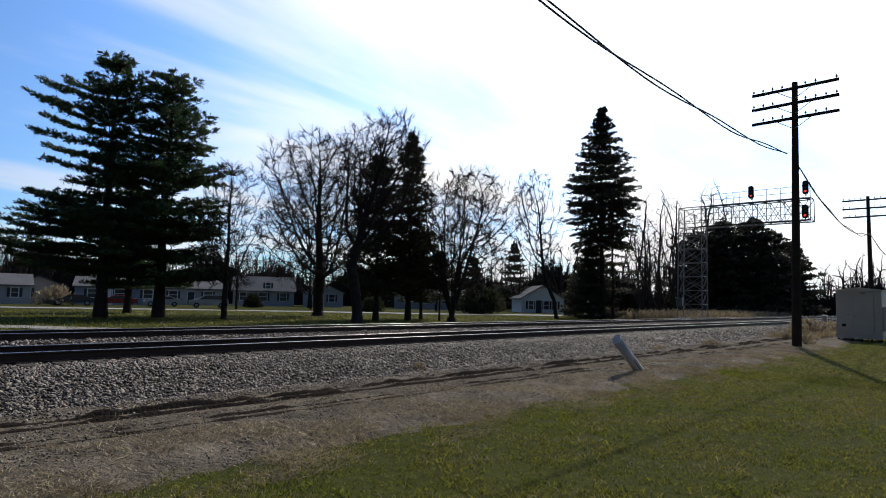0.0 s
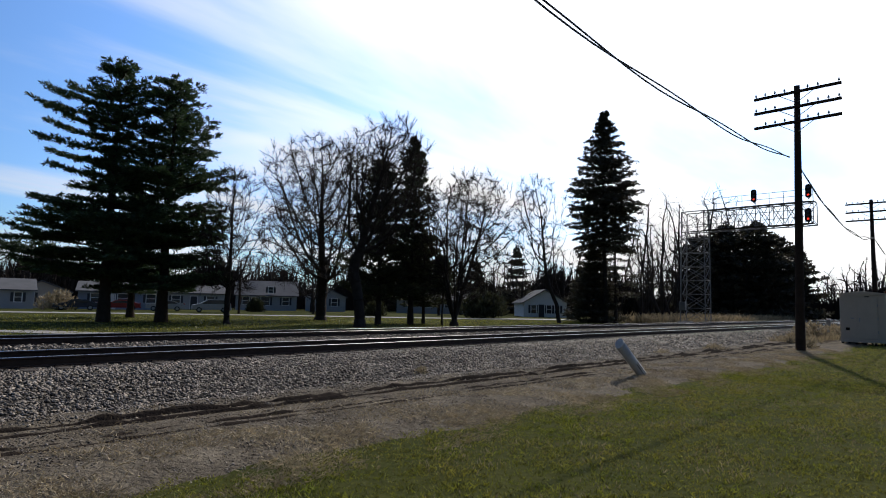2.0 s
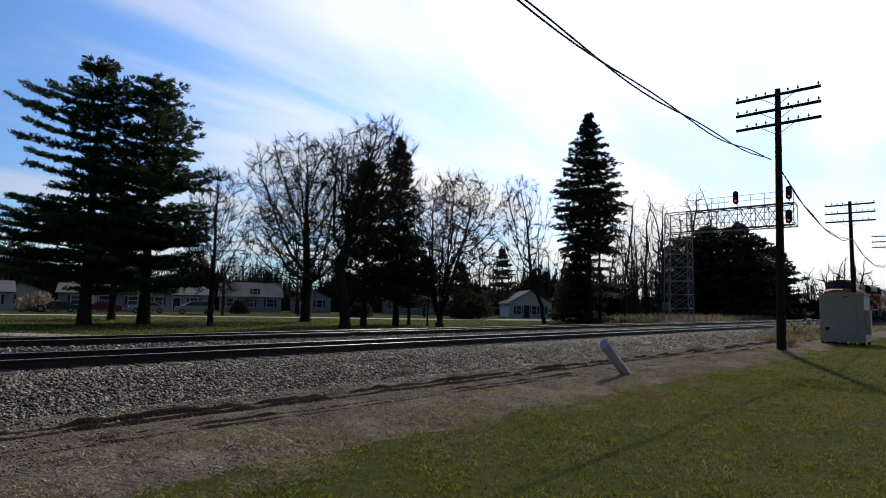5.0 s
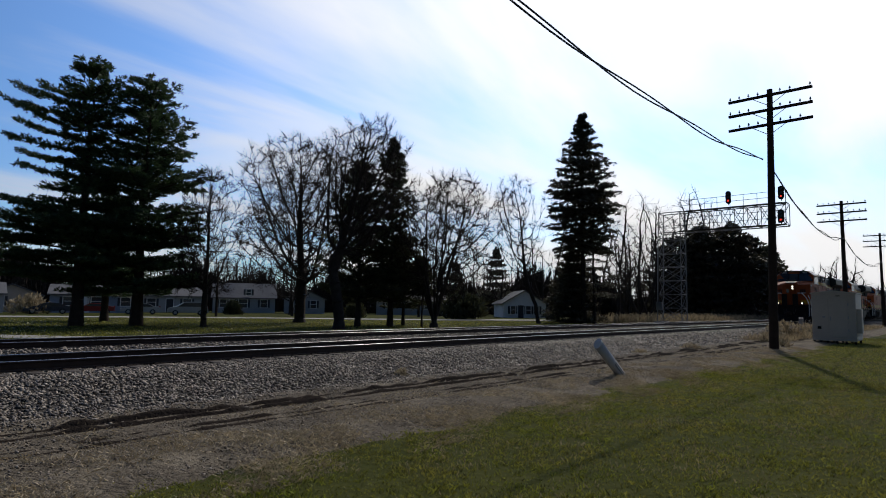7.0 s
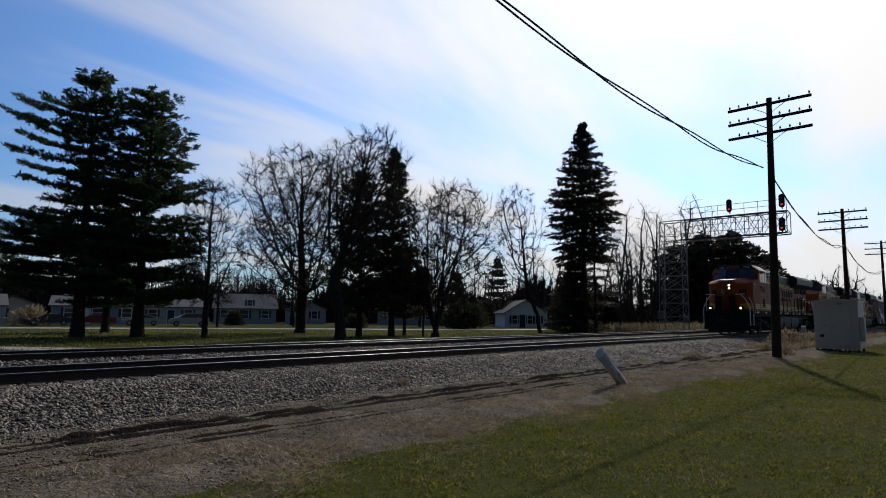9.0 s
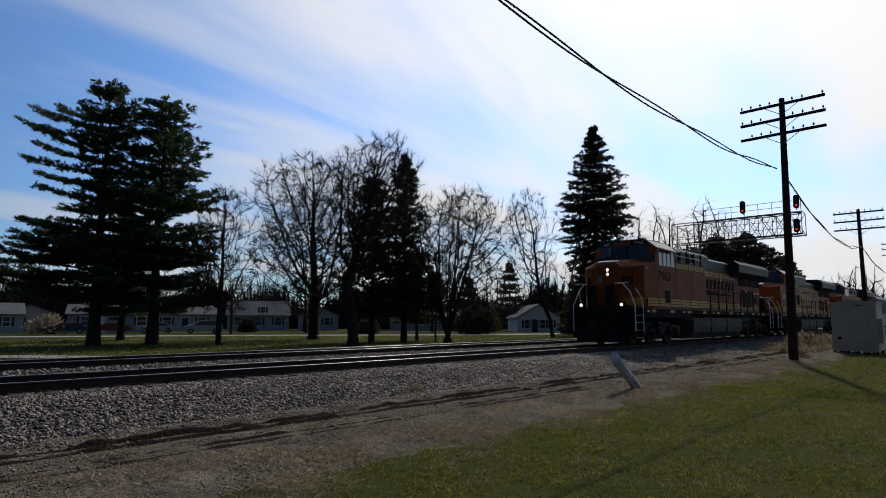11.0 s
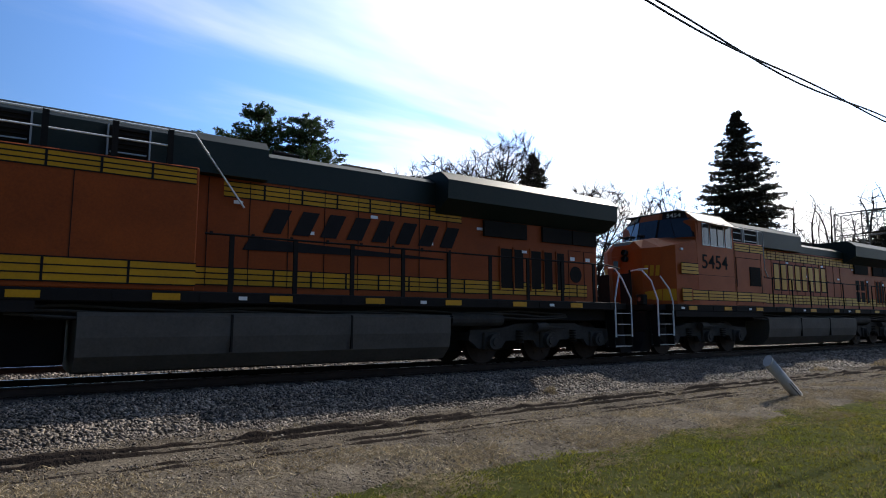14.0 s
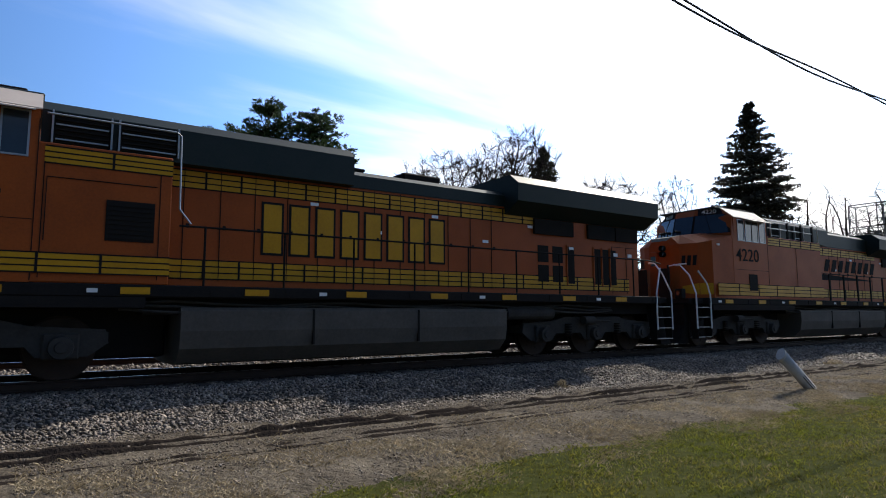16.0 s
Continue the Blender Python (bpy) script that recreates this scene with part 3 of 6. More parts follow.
def make_wheelset(t, x):
    s = Shape().rod((0, -0.95, 0), (0, 0.95, 0), 0.09, 0.09, 10)
    for sy in (-1, 1):
        s.rod((0, sy * 0.69, 0), (0, sy * 0.72, 0), 0.56, 0.56, 28)
        s.rod((0, sy * 0.72, 0), (0, sy * 0.83, 0), 0.53, 0.525, 28)
        s.rod((0, sy * 0.83, 0), (0, sy * 0.86, 0), 0.16, 0.14, 12)
        for k in range(6):
            a = k * math.pi / 3
            s.rod((0.32 * math.cos(a), sy * 0.832, 0.32 * math.sin(a)), (0.32 * math.cos(a), sy * 0.842, 0.32 * math.sin(a)), 0.05, 0.05, 8)
    w = part("wheelset", s, RUST, t, "steel axle with two wheels")
    w.matrix_basis = pose(x, 0, 0.53)
    return w


def make_locomotive(number, newer, label):
    """A six-axle road locomotive, front towards -x; its origin lies under the front of the fuel tank, on the rail heads."""
    t = thing("locomotive", pose(0, Y_NEAR, HEAD), label, "locomotive", "locomotives of the train")
    W = 1.53
    paint = OLD_ORANGE if number == "7963" else ORANGE
    # frame, deck and pilots
    s = Shape().box(-6.15, 13.65, -W, W, 1.40, 1.62, 0, 0.02)
    s.box(-5.9, -0.6, -W, W, 1.22, 1.40)
    s.box(-0.6, 13.4, -1.2, 1.2, 1.1, 1.40)
    s.box(-6.95, -6.15, -1.35, 1.35, 1.42, 1.60, 0, 0.02)
    s.box(13.65, 14.35, -1.35, 1.35, 1.42, 1.60, 0, 0.02)
    uf = part("underframe", s, BLACKPAINT, t, "black underframe with deck")
    for k in range(14):
        x = -5.2 + k * 1.42
        for sy in (-1, 1):
            part("stiffener", Shape().box(x, x + 0.10, *sorted((sy * (W - 0.01), sy * (W + 0.012))), 1.44, 1.58), BLACKPAINT, uf)
    for x, d in ((-6.95, -1), (14.35, 1)):
        p = Shape().prism([(x - d * 0.25, 1.40), (x - d * 0.05, 1.40), (x - d * 0.02, 0.75), (x + d * 0.30, 0.14), (x - d * 0.2, 0.14), (x - d * 0.3, 0.6)], "y", -1.12, 1.12)
        part("pilot", p, BLACKPAINT, t, "black snow plow pilot")
        c = Shape().box(*sorted((x, x + d * 0.55)), -0.12, 0.12, 0.72, 0.98, 0, 0.03)
        c.box(*sorted((x + d * 0.5, x + d * 0.8)), -0.17, 0.17, 0.68, 1.02, 0, 0.06)
        part("coupler", c, RUST, t, "knuckle coupler")
        for sy in (-0.5, 0.5):
            hose = [(x + d * (0.1 + 0.3 * math.sin(k / 8 * math.pi)), sy + 0.25 * k / 8 * (1 if sy < 0 else -1), 1.25 - 0.45 * math.sin(k / 8 * math.pi)) for k in range(9)]
            part("air_hose", Shape().line(hose, 0.022, 6), TRUCK, t, "sagging air hose")
    # steps at the four corners
    for x0, x1 in ((-6.75, -6.0), (13.45, 14.2)):
        for sy in (-1, 1):
            f = Shape()
            for xx in (x0, x1):
                f.prism([(sy * 1.50, 0.30), (sy * 1.50, 1.6), (sy * 1.15, 1.6), (sy * 1.28, 0.30)], "x", xx - 0.012, xx + 0.012)
            f.prism([(sy * 1.17, 0.3), (sy * 1.17, 1.6), (sy * 1.14, 1.6), (sy * 1.14, 0.3)], "x", x0, x1)
            st = part("step_well", f, BLACKPAINT, t, "black corner step well")
            for k in range(4):
                z = 0.34 + k * 0.32
                part("step", Shape().box(x0 + 0.012, x1 - 0.012, *sorted((sy * 1.22, sy * 1.505)), z, z + 0.018), GALV, st, "worn steel step edge")
    # fuel tank
    tank = Shape().prism(mirror([(-0.85, 0.17), (-1.15, 0.22), (-1.40, 0.48), (-1.46, 0.80), (-1.46, 1.16), (-1.40, 1.23)])[::-1], "x", 0, 7.6)
    part("fuel_tank", tank, TANKGREY, t, "dusty grey fuel tank")
    [part("tank_seam", Shape().box(x, x + 0.04, -1.475, 1.475, 0.5, 1.2), BLACKPAINT, t) for x in (2.5, 5.0)]
    for sy in (-1, 1):
        part("air_reservoir", Shape().rod((7.7, sy * 1.25, 1.12), (9.3, sy * 1.25, 1.12), 0.17, 0.17, 14), TRUCK, t, "round air reservoir")
    for x0, x1 in ((-6.1, -0.1), (7.6, 13.5)):
        part("motor_block", Shape().box(x0, x1, -0.62, 0.62, 0.32, 1.25, 0, 0.05), BLACKPAINT, t, "dark motor block between the wheels")
    for xc in (-3.75, 11.0):
        make_truck(t, xc)
    wheels = [make_wheelset(t, x) for x in (-5.7, -3.75, -1.8, 9.05, 11.0, 12.95)]
    # nose: a blunt wedge with a crowned top
    def ring(x, w, zs, tw, zt):
        return [(x, -w, 1.62), (x, -w, zs), (x, -tw, zt), (x, tw, zt), (x, w, zs), (x, w, 1.62)]
    body = Shape()
    rings = [ring(-6.52, 0.44, 3.42, 0.30, 3.60), ring(-6.42, 0.70, 3.46, 0.42, 3.72), ring(-6.05, 1.16, 3.48, 0.52, 3.80), ring(-5.68, 1.46, 3.56, 0.62, 3.86), ring(-4.56, 1.525, 3.80, 0.9, 3.95)]
    for r in rings:
        body.v += r
    for k in range(len(rings) - 1):
        for i in range(5):
            body.f.append((k * 6 + i, k * 6 + i + 1, k * 6 + 6 + i + 1, k * 6 + 6 + i))
            body.m.append(1 if i == 2 else 0)
    body.f.append(tuple(range(6)))
    body.m.append(0)
    nose_ob = part("nose", body, [paint, DARKGREEN], t, "orange short nose with angled cheeks and dark top")
    part("nose_door", Shape().box(-6.56, -6.52, 0.06, 0.42, 1.75, 3.25, 0, 0.015), paint, nose_ob)
    part("nose_window", Shape().box(-6.575, -6.555, 0.14, 0.34, 2.75, 3.10, 0, 0.01), CABGLASS, nose_ob)
    hl = Shape()
    for z in (3.14, 3.34):
        hl.rod((-6.50, -0.16, z), (-6.54, -0.16, z), 0.10, 0.10, 14).rod((-6.54, -0.16, z), (-6.66, -0.16, z), 0.10, 0.10, 14, caps=False)
    part("headlight_housing", hl, BLACKPAINT, nose_ob)
    for z in (3.14, 3.34):
        part("headlight", Shape().rod((-6.54, -0.16, z), (-6.56, -0.16, z), 0.075, 0.07, 14), HEADLIGHT, nose_ob, "lit headlight")
    for y in (-0.98, 0.98):
        part("ditch_light_box", Shape().box(-6.98, -6.75, y - 0.13, y + 0.13, 1.60, 1.92, 0, 0.02), BLACKPAINT, t)
        part("ditch_light", Shape().rod((-6.98, y, 1.77), (-7.0, y, 1.77), 0.07, 0.065, 14), HEADLIGHT, t, "lit ditch light")

    # a plate lying on a cheek of the nose or on the swept cab front: along runs backwards, up follows the slope
    def plate(name, a, b, c, d, out, thick, mat, parent, label=""):
        P = [Vector(p) for p in (a, b, c, d)]
        nrm = (P[1] - P[0]).cross(P[3] - P[0]).normalized()
        if nrm.x > 0:
            nrm = -nrm
        f = [p + nrm * (out + thick) for p in P]
        g = [p + nrm * out for p in P]
        return part(name, Shape().add(f + g, [(0, 1, 2, 3), (7, 6, 5, 4), (0, 4, 5, 1), (1, 5, 6, 2), (2, 6, 7, 3), (3, 7, 4, 0)]), mat, parent, label)

    def cheek(u, z, sy):
        """A point on the angled front of the nose: u from the front to the side corner."""
        return (-6.42 + 0.37 * u, sy * (0.70 + 0.46 * u), z)
    for sy in (-1, 1):
        plate("nose_stripe", cheek(0.1, 1.80, sy), cheek(1, 1.74, sy), cheek(1, 2.12, sy), cheek(0.1, 2.02, sy), 0.004, 0.006, YELLOW, nose_ob, "yellow stripe across the nose cheek")
        plate("nose_stripe", (-6.03, sy * 1.17, 1.74), (-5.70, sy * 1.445, 1.74), (-5.70, sy * 1.445, 2.12), (-6.03, sy * 1.17, 2.12), 0.004, 0.006, YELLOW, nose_ob, "yellow stripe round the nose corner")
        for k in range(3):
            u = 0.08 + k * 0.30
            z = 2.72 if newer else 2.55
            plate("nose_mark", cheek(u, z, sy), cheek(u + 0.2, z, sy), cheek(u + 0.26, z + 0.34, sy), cheek(u + 0.06, z + 0.34, sy), 0.004, 0.006, NUMBER if newer else YELLOW, nose_ob, "bar of the nose emblem")
        # platform gate and brackets at the front
        part("platform_gate", Shape().box(-6.97, -6.93, *sorted((sy * 0.22, sy * 0.62)), 1.60, 2.62, 0, 0.012).box(-6.99, -6.93, *sorted((sy * 0.60, sy * 0.66)), 1.60, 2.72), BLACKPAINT, t, "dark gate on the front platform")
        part("platform_rail", Shape().line([(-6.95, sy * 0.62, 2.68), (-6.95, sy * 1.0, 2.72), (-6.9, sy * 1.28, 2.72)], 0.02, 6), WHITEPAINT, t, "white rail of the front platform")
    # cab
    C0, C1 = -4.46, -2.29
    cab = Shape()
    cab.prism(mirror([(-W, 1.62), (-W, 4.44), (-1.12, 4.80)])[::-1], "x", C0, C1)
    front = [(3.70, -4.62, 1.53, -5.28), (3.88, -4.59, 1.53, -5.18), (4.44, -4.52, 1.50, -5.00), (4.58, -4.50, 1.38, -4.96), (4.80, C0 - 0.01, 1.12, -4.86)]

    def on_front(level, v, sy):
        """A point on the swept cab front: v from the middle pane's edge to the outer corner."""
        z, cx, w, mx = level
        return (mx + (cx - mx) * v, sy * (0.36 + (w - 0.36) * v), z)
    o = len(cab.v)
    for lv in front:
        cab.v += [(C0 + 0.01, -lv[2], lv[0]), on_front(lv, 1, -1), on_front(lv, 0, -1), on_front(lv, 0, 1), on_front(lv, 1, 1), (C0 + 0.01, lv[2], lv[0])]
    for k in range(len(front) - 1):
        for i in range(5):
            cab.f.append((o + k * 6 + i, o + k * 6 + i + 1, o + k * 6 + 7 + i, o + k * 6 + 6 + i))
            cab.m.append(0)
    cab.f += [tuple(range(o + 24, o + 30)), tuple(range(o, o + 6))]
    cab.m += [0, 0]
    cab.box(-4.56, C0, -1.53, 1.53, 1.62, 3.72)
    cab_ob = part("cab", cab, paint, t, "orange driving cab with swept front")
    lo, hi = front[1], front[3]
    for sy in (-1, 1):
        sill, head = (lo[0] + 0.02, lo[1], lo[2], lo[3]), hi
        plate("windscreen", on_front(sill, 0.06, sy), on_front(sill, 0.93, sy), on_front(head, 0.88, sy), on_front(head, 0.06, sy), 0.006, 0.012, CABGLASS, cab_ob, "dark cab windscreen")
        plate("windscreen_frame", on_front(sill, 0.0, sy), on_front(sill, 0.98, sy), on_front(head, 0.96, sy), on_front(head, 0.0, sy), 0.001, 0.006, BLACKPAINT, cab_ob, "black rubber windscreen frame")
        # number boards over the windscreen
        nb = plate("number_board", on_front(hi, 0.12, sy), on_front(hi, 0.86, sy), on_front(front[4], 0.98, sy), on_front(front[4], 0.12, sy), 0.006, 0.02, NUMBER, cab_ob, "black number board")
        a, b, c = (Vector(on_front(hi, 0.12, sy)), Vector(on_front(hi, 0.86, sy)), Vector(on_front(front[4], 0.5, sy)))
        along = (b - a).normalized() if sy < 0 else (a - b).normalized()
        up_ = (c - (a + b) / 2).normalized()
        nrm = along.cross(up_).normalized()
        up_ = nrm.cross(along)
        mid = (a + b) / 2 * 0.5 + c * 0.5 + nrm * 0.03
        m4 = Matrix((along, up_, nrm)).transposed().to_4x4()
        words("number", number, 0.24, Matrix.Translation(mid) @ m4, WHITEPAINT, cab_ob, label="white locomotive number on the board")
        wiper = Shape().rod(tuple(Vector(on_front(sill, 0.5, sy)) + nrm * 0.03), tuple(Vector(on_front(hi, 0.35, sy)) + nrm * 0.03), 0.012, 0.010, 5)
        part("wiper", wiper, BLACKPAINT, cab_ob)
    plate("windscreen", on_front(lo, 0.0, -1), on_front(lo, 0.0, 1), on_front(hi, 0.0, 1), on_front(hi, 0.0, -1), 0.006, 0.012, CABGLASS, cab_ob, "dark cab windscreen")
    # side windows with pale frames
    for sy in (-1, 1):
        for x0, x1 in ((-4.21, -3.85), (-3.72, -3.34), (-3.31, -2.93), (-2.79, -2.45)):
            fr = Shape()
            ya, yb = sorted((sy * W, sy * (W + 0.02)))
            z0, z1 = 3.66, 4.37
            for b in ((x0 - 0.03, x1 + 0.03, z0 - 0.03, z0), (x0 - 0.03, x1 + 0.03, z1, z1 + 0.03), (x0 - 0.03, x0, z0, z1), (x1, x1 + 0.03, z0, z1)):
                fr.box(b[0], b[1], ya, yb, b[2], b[3])
            fo = part("window_frame", fr, GALV, cab_ob, "bright metal window frame")
            part("pane", Shape().box(x0, x1, *sorted((sy * (W - 0.005), sy * (W + 0.008))), z0, z1), CABGLASS, fo, "dark side window")
        sh = Shape()
        sh.add([(-3.95, sy * 1.54, 4.43), (-2.36, sy * 1.54, 4.43), (-2.36, sy * 1.84, 4.33), (-3.80, sy * 1.84, 4.33),
                (-3.95, sy * 1.54, 4.45), (-2.36, sy * 1.54, 4.45), (-2.36, sy * 1.84, 4.35), (-3.80, sy * 1.84, 4.35)],
               [(0, 1, 2, 3), (7, 6, 5, 4), (0, 4, 5, 1), (1, 5, 6, 2), (2, 6, 7, 3), (3, 7, 4, 0)])
        part("sun_visor", sh, CREAM, cab_ob, "pale awning over the side window")
        rf = Shape().add([(C0, sy * 1.56, 4.46), (C1 + 0.02, sy * 1.56, 4.46), (C1 + 0.02, sy * 1.10, 4.83), (C0, sy * 1.10, 4.83),
                          (C0, sy * 1.56, 4.435), (C1 + 0.02, sy * 1.56, 4.435), (C1 + 0.02, sy * 1.10, 4.80), (C0, sy * 1.10, 4.80)],
                         [(0, 1, 2, 3), (7, 6, 5, 4), (0, 4, 5, 1), (1, 5, 6, 2), (2, 6, 7, 3), (3, 7, 4, 0)])
        part("roof_edge", rf, CREAM, cab_ob, "pale sloped edge of the cab roof")
    part("cab_roof", Shape().box(-4.84, C1 + 0.04, -1.10, 1.10, 4.80, 4.86, 0, 0.02), DARKGREEN, cab_ob, "dark cab roof")
    part("antenna", Shape().rod((-3.5, 0.4, 4.835), (-3.5, 0.4, 4.98), 0.10, 0.08, 8), BLACKPAINT, cab_ob)
    part("roof_vent", Shape().box(-3.2, -2.5, -0.95, 0.3, 4.855, 4.94, 0, 0.02), BLACKPAINT, cab_ob)
    part("antenna_plate", Shape().box(-4.45, -3.75, -0.85, 0.2, 4.86, 4.90, 0, 0.01).rod((-4.2, -0.6, 4.90), (-4.2, -0.6, 5.00), 0.02).rod((-3.95, -0.6, 4.90), (-3.95, -0.6, 5.00), 0.02).rod((-4.22, -0.6, 5.00), (-3.93, -0.6, 5.00), 0.02), BLACKPAINT, cab_ob)
    for y in (-0.2, 0.2, 0.45):
        part("horn", Shape().rod((-5.75, y, 3.82), (-5.75, y, 3.96), 0.025, 0.025, 6).rod((-5.9, y, 3.97), (-5.6, y, 3.97), 0.03, 0.06, 8), BLACKPAINT, t, "small black horn on the nose")
    part("nose_rail", Shape().line([(-6.0, -0.5, 3.78), (-6.0, -0.5, 3.92), (-6.0, 0.5, 3.92), (-6.0, 0.5, 3.78)], 0.014, 5), BLACKPAINT, t)
    # numbers on the cab sides
    num_size = 0.62 if newer else 0.68
    for sy in (-1, 1):
        m = Matrix.Translation((-3.66 if newer else -3.54, sy * (W + 0.010), 3.12 if newer else 3.06)) @ Euler((radians(90), 0, 0 if sy < 0 else radians(180))).to_matrix().to_4x4() @ Matrix.Diagonal((1.2, 1.0, 1.0, 1.0))
        words("cab_number", number, num_size, m, NUMBER, cab_ob, label="dark locomotive number on the cab side")
        if newer:
            part("cab_vent", Shape().box(-3.64, -3.11, *sorted((sy * W, sy * (W + 0.016))), 1.90, 2.48), BLACKPAINT, cab_ob, "dark opening in the cab side")
        part("placard", Shape().box(-5.45, -5.33, *sorted((sy * (W - 0.06), sy * (W - 0.015))), 3.40, 3.47), WHITEPAINT, cab_ob)
        part("cab_seam", Shape().box(-4.5, C1, *sorted((sy * W, sy * (W + 0.005))), 2.62, 2.632).box(C1 - 0.015, C1, *sorted((sy * W, sy * (W + 0.006))), 1.65, 4.3), BLACKPAINT, cab_ob)
    # full-width cabinets behind the cab
    aux_end = 1.8 if newer else -0.25
    part("side_cabinet", Shape().box(C1 - 0.02, aux_end, -W + 0.02, W - 0.02, 1.62, 3.92, 0, 0.02), paint, t, "orange full-width equipment cabinet")
    for x in ((-0.2,) if newer else (-2.2, -0.45)):
        for sy in (-1, 1):
            seam(t, x, x + 0.014, *sorted((sy * (W - 0.02), sy * (W - 0.012))), 1.7, 3.6)
    if not newer:
        for sy in (-1, 1):
            gr = Shape().box(-1.28, -0.52, *sorted((sy * (W - 0.03), sy * (W - 0.005))), 2.35, 3.05)
            g = part("grille", gr, BLACKPAINT, t, "dark air grille")
            for k in range(8):
                part("slat", Shape().box(-1.26, -0.54, *sorted((sy * (W - 0.01), sy * (W + 0.008))), 2.39 + k * 0.08, 2.41 + k * 0.08), BLACKPAINT, g)
            fr = Shape().line([(-2.15, sy * (W - 0.015), 2.3), (-2.15, sy * (W - 0.015), 3.35), (-0.5, sy * (W - 0.015), 3.35)], 0.012, 4)
            part("door_seam", fr, BLACKPAINT, t)
    # upper brake and fan box
    top_end = 3.2 if newer else 3.5
    s = Shape().prism(mirror([(-1.22, 3.92), (-1.22, 4.55), (-1.02, 4.74)])[::-1], "x", C1 + 0.02, top_end)
    up = part("upper_box", s, DARKGREEN, t, "dark green upper equipment box")
    for k, (x0, x1) in enumerate(((-2.1, -1.25), (-1.1, -0.15)) if not newer else ((-1.5, -0.85), (0.3, 0.95))):
        for sy in (-1, 1):
            fr = part("louvre_panel", Shape().box(x0, x1, *sorted((sy * 1.20, sy * 1.245)), 4.0, 4.52), BLACKPAINT, up, "dark louvred intake")
            for j in range(6):
                part("slat", Shape().box(x0 + 0.03, x1 - 0.03, *sorted((sy * 1.24, sy * 1.28)), 4.04 + j * 0.085, 4.065 + j * 0.085), GALV if j % 3 == 0 else BLACKPAINT, fr)
            for xx in (x0 - 0.03, x1):
                part("post", Shape().box(xx, xx + 0.03, *sorted((sy * 1.24, sy * 1.30)), 3.98, 4.54), GALV, up)
    for sy in (-1, 1):
        y = sy * (W - 0.06)
        if newer:
            rail = Shape().line([(-2.2, y, 4.55), (1.7, y, 4.55), (2.8, sy * 1.0, 3.35)], 0.02, 6).line([(-2.2, y, 4.26), (1.25, y, 4.26)], 0.016, 6)
            part("upper_handrail", rail, WHITEPAINT, t, "thin upper handrail")
            for x in (-2.22, -0.7, 0.33, 1.23):
                part("upper_post", Shape().box(x, x + 0.10, *sorted((y - 0.02, y + 0.03)), 3.70, 4.56), BLACKPAINT, t)
        else:
            rail = Shape().line([(-2.2, y, 4.42), (-0.2, y, 4.42), (-0.12, y, 4.36), (-0.10, y, 3.0), (0.1, y, 2.75)], 0.018, 6)
            part("upper_handrail", rail, GALV, t, "upper handrail bent down to the walkway")
    # long hood
    HW = 0.96
    part("hood", Shape().box(aux_end, 13.38, -HW, HW, 1.62, 3.93, 0, 0.02), paint, t, "orange long engine hood")
    rz = 0.26 if newer else 0.0
    part("hood_roof", Shape().prism(mirror([(-HW - 0.004, 3.93), (-HW - 0.004, 4.22 + rz), (-0.72, 4.36 + rz)])[::-1], "x", top_end, 13.05), DARKGREEN, t, "dark green hood roof")
    x = aux_end + 0.3
    while x < 8.0:
        for sy in (-1, 1):
            seam(t, x, x + 0.014, *sorted((sy * HW, sy * (HW + 0.012))), 1.75, 3.9)
            part("latch", Shape().box(x + 0.06, x + 0.12, *sorted((sy * HW, sy * (HW + 0.02))), 2.75, 2.83), BLACKPAINT, t)
        x += 0.82 if newer else 0.68
    ex = Shape().box(5.2, 6.3, -0.45, 0.45, 4.34 + rz, 4.60 + rz * 0.6, 0, 0.04)
    part("exhaust_pipe", ex, BLACKPAINT, t, "black exhaust stack")
    part("roof_horn", Shape().rod((3.9, -0.3, 4.34 + rz), (3.9, -0.3, 4.52 + rz), 0.03).rod((3.6, -0.3, 4.52 + rz), (4.2, -0.3, 4.52 + rz), 0.06, 0.04, 8).rod((3.75, -0.22, 4.52 + rz), (4.2, -0.22, 4.52 + rz), 0.06, 0.04, 8), BLACKPAINT, t, "roof horn cluster")
    # radiator section with overhanging wings
    wing0 = 7.5 if newer else 8.0
    wp = mirror([(-1.0, 3.72), (-1.50, 4.02), (-1.53, 4.48), (-1.2, 4.74)])[::-1]
    part("radiator", Shape().prism(wp, "x", wing0, 13.72), DARKGREEN, t, "dark radiator housing with overhanging edges")
    for sy in (-1, 1):
        for x0, x1 in ((9.0, 10.5), (11.1, 12.25), (12.3, 13.3)):
            sc = Shape().add([(x0, sy * 1.03, 3.70), (x1, sy * 1.03, 3.70), (x1, sy * 1.03, 3.28), (x0, sy * 1.03, 3.28), (x0, sy * 0.95, 3.70), (x1, sy * 0.95, 3.70), (x1, sy * 0.95, 3.28), (x0, sy * 0.95, 3.28)],
                             [(0, 1, 2, 3), (0, 4, 5, 1), (1, 5, 6, 2), (2, 6, 7, 3), (3, 7, 4, 0)])
            part("radiator_screen", sc, BLACKPAINT, t, "dark air screen under the radiator")
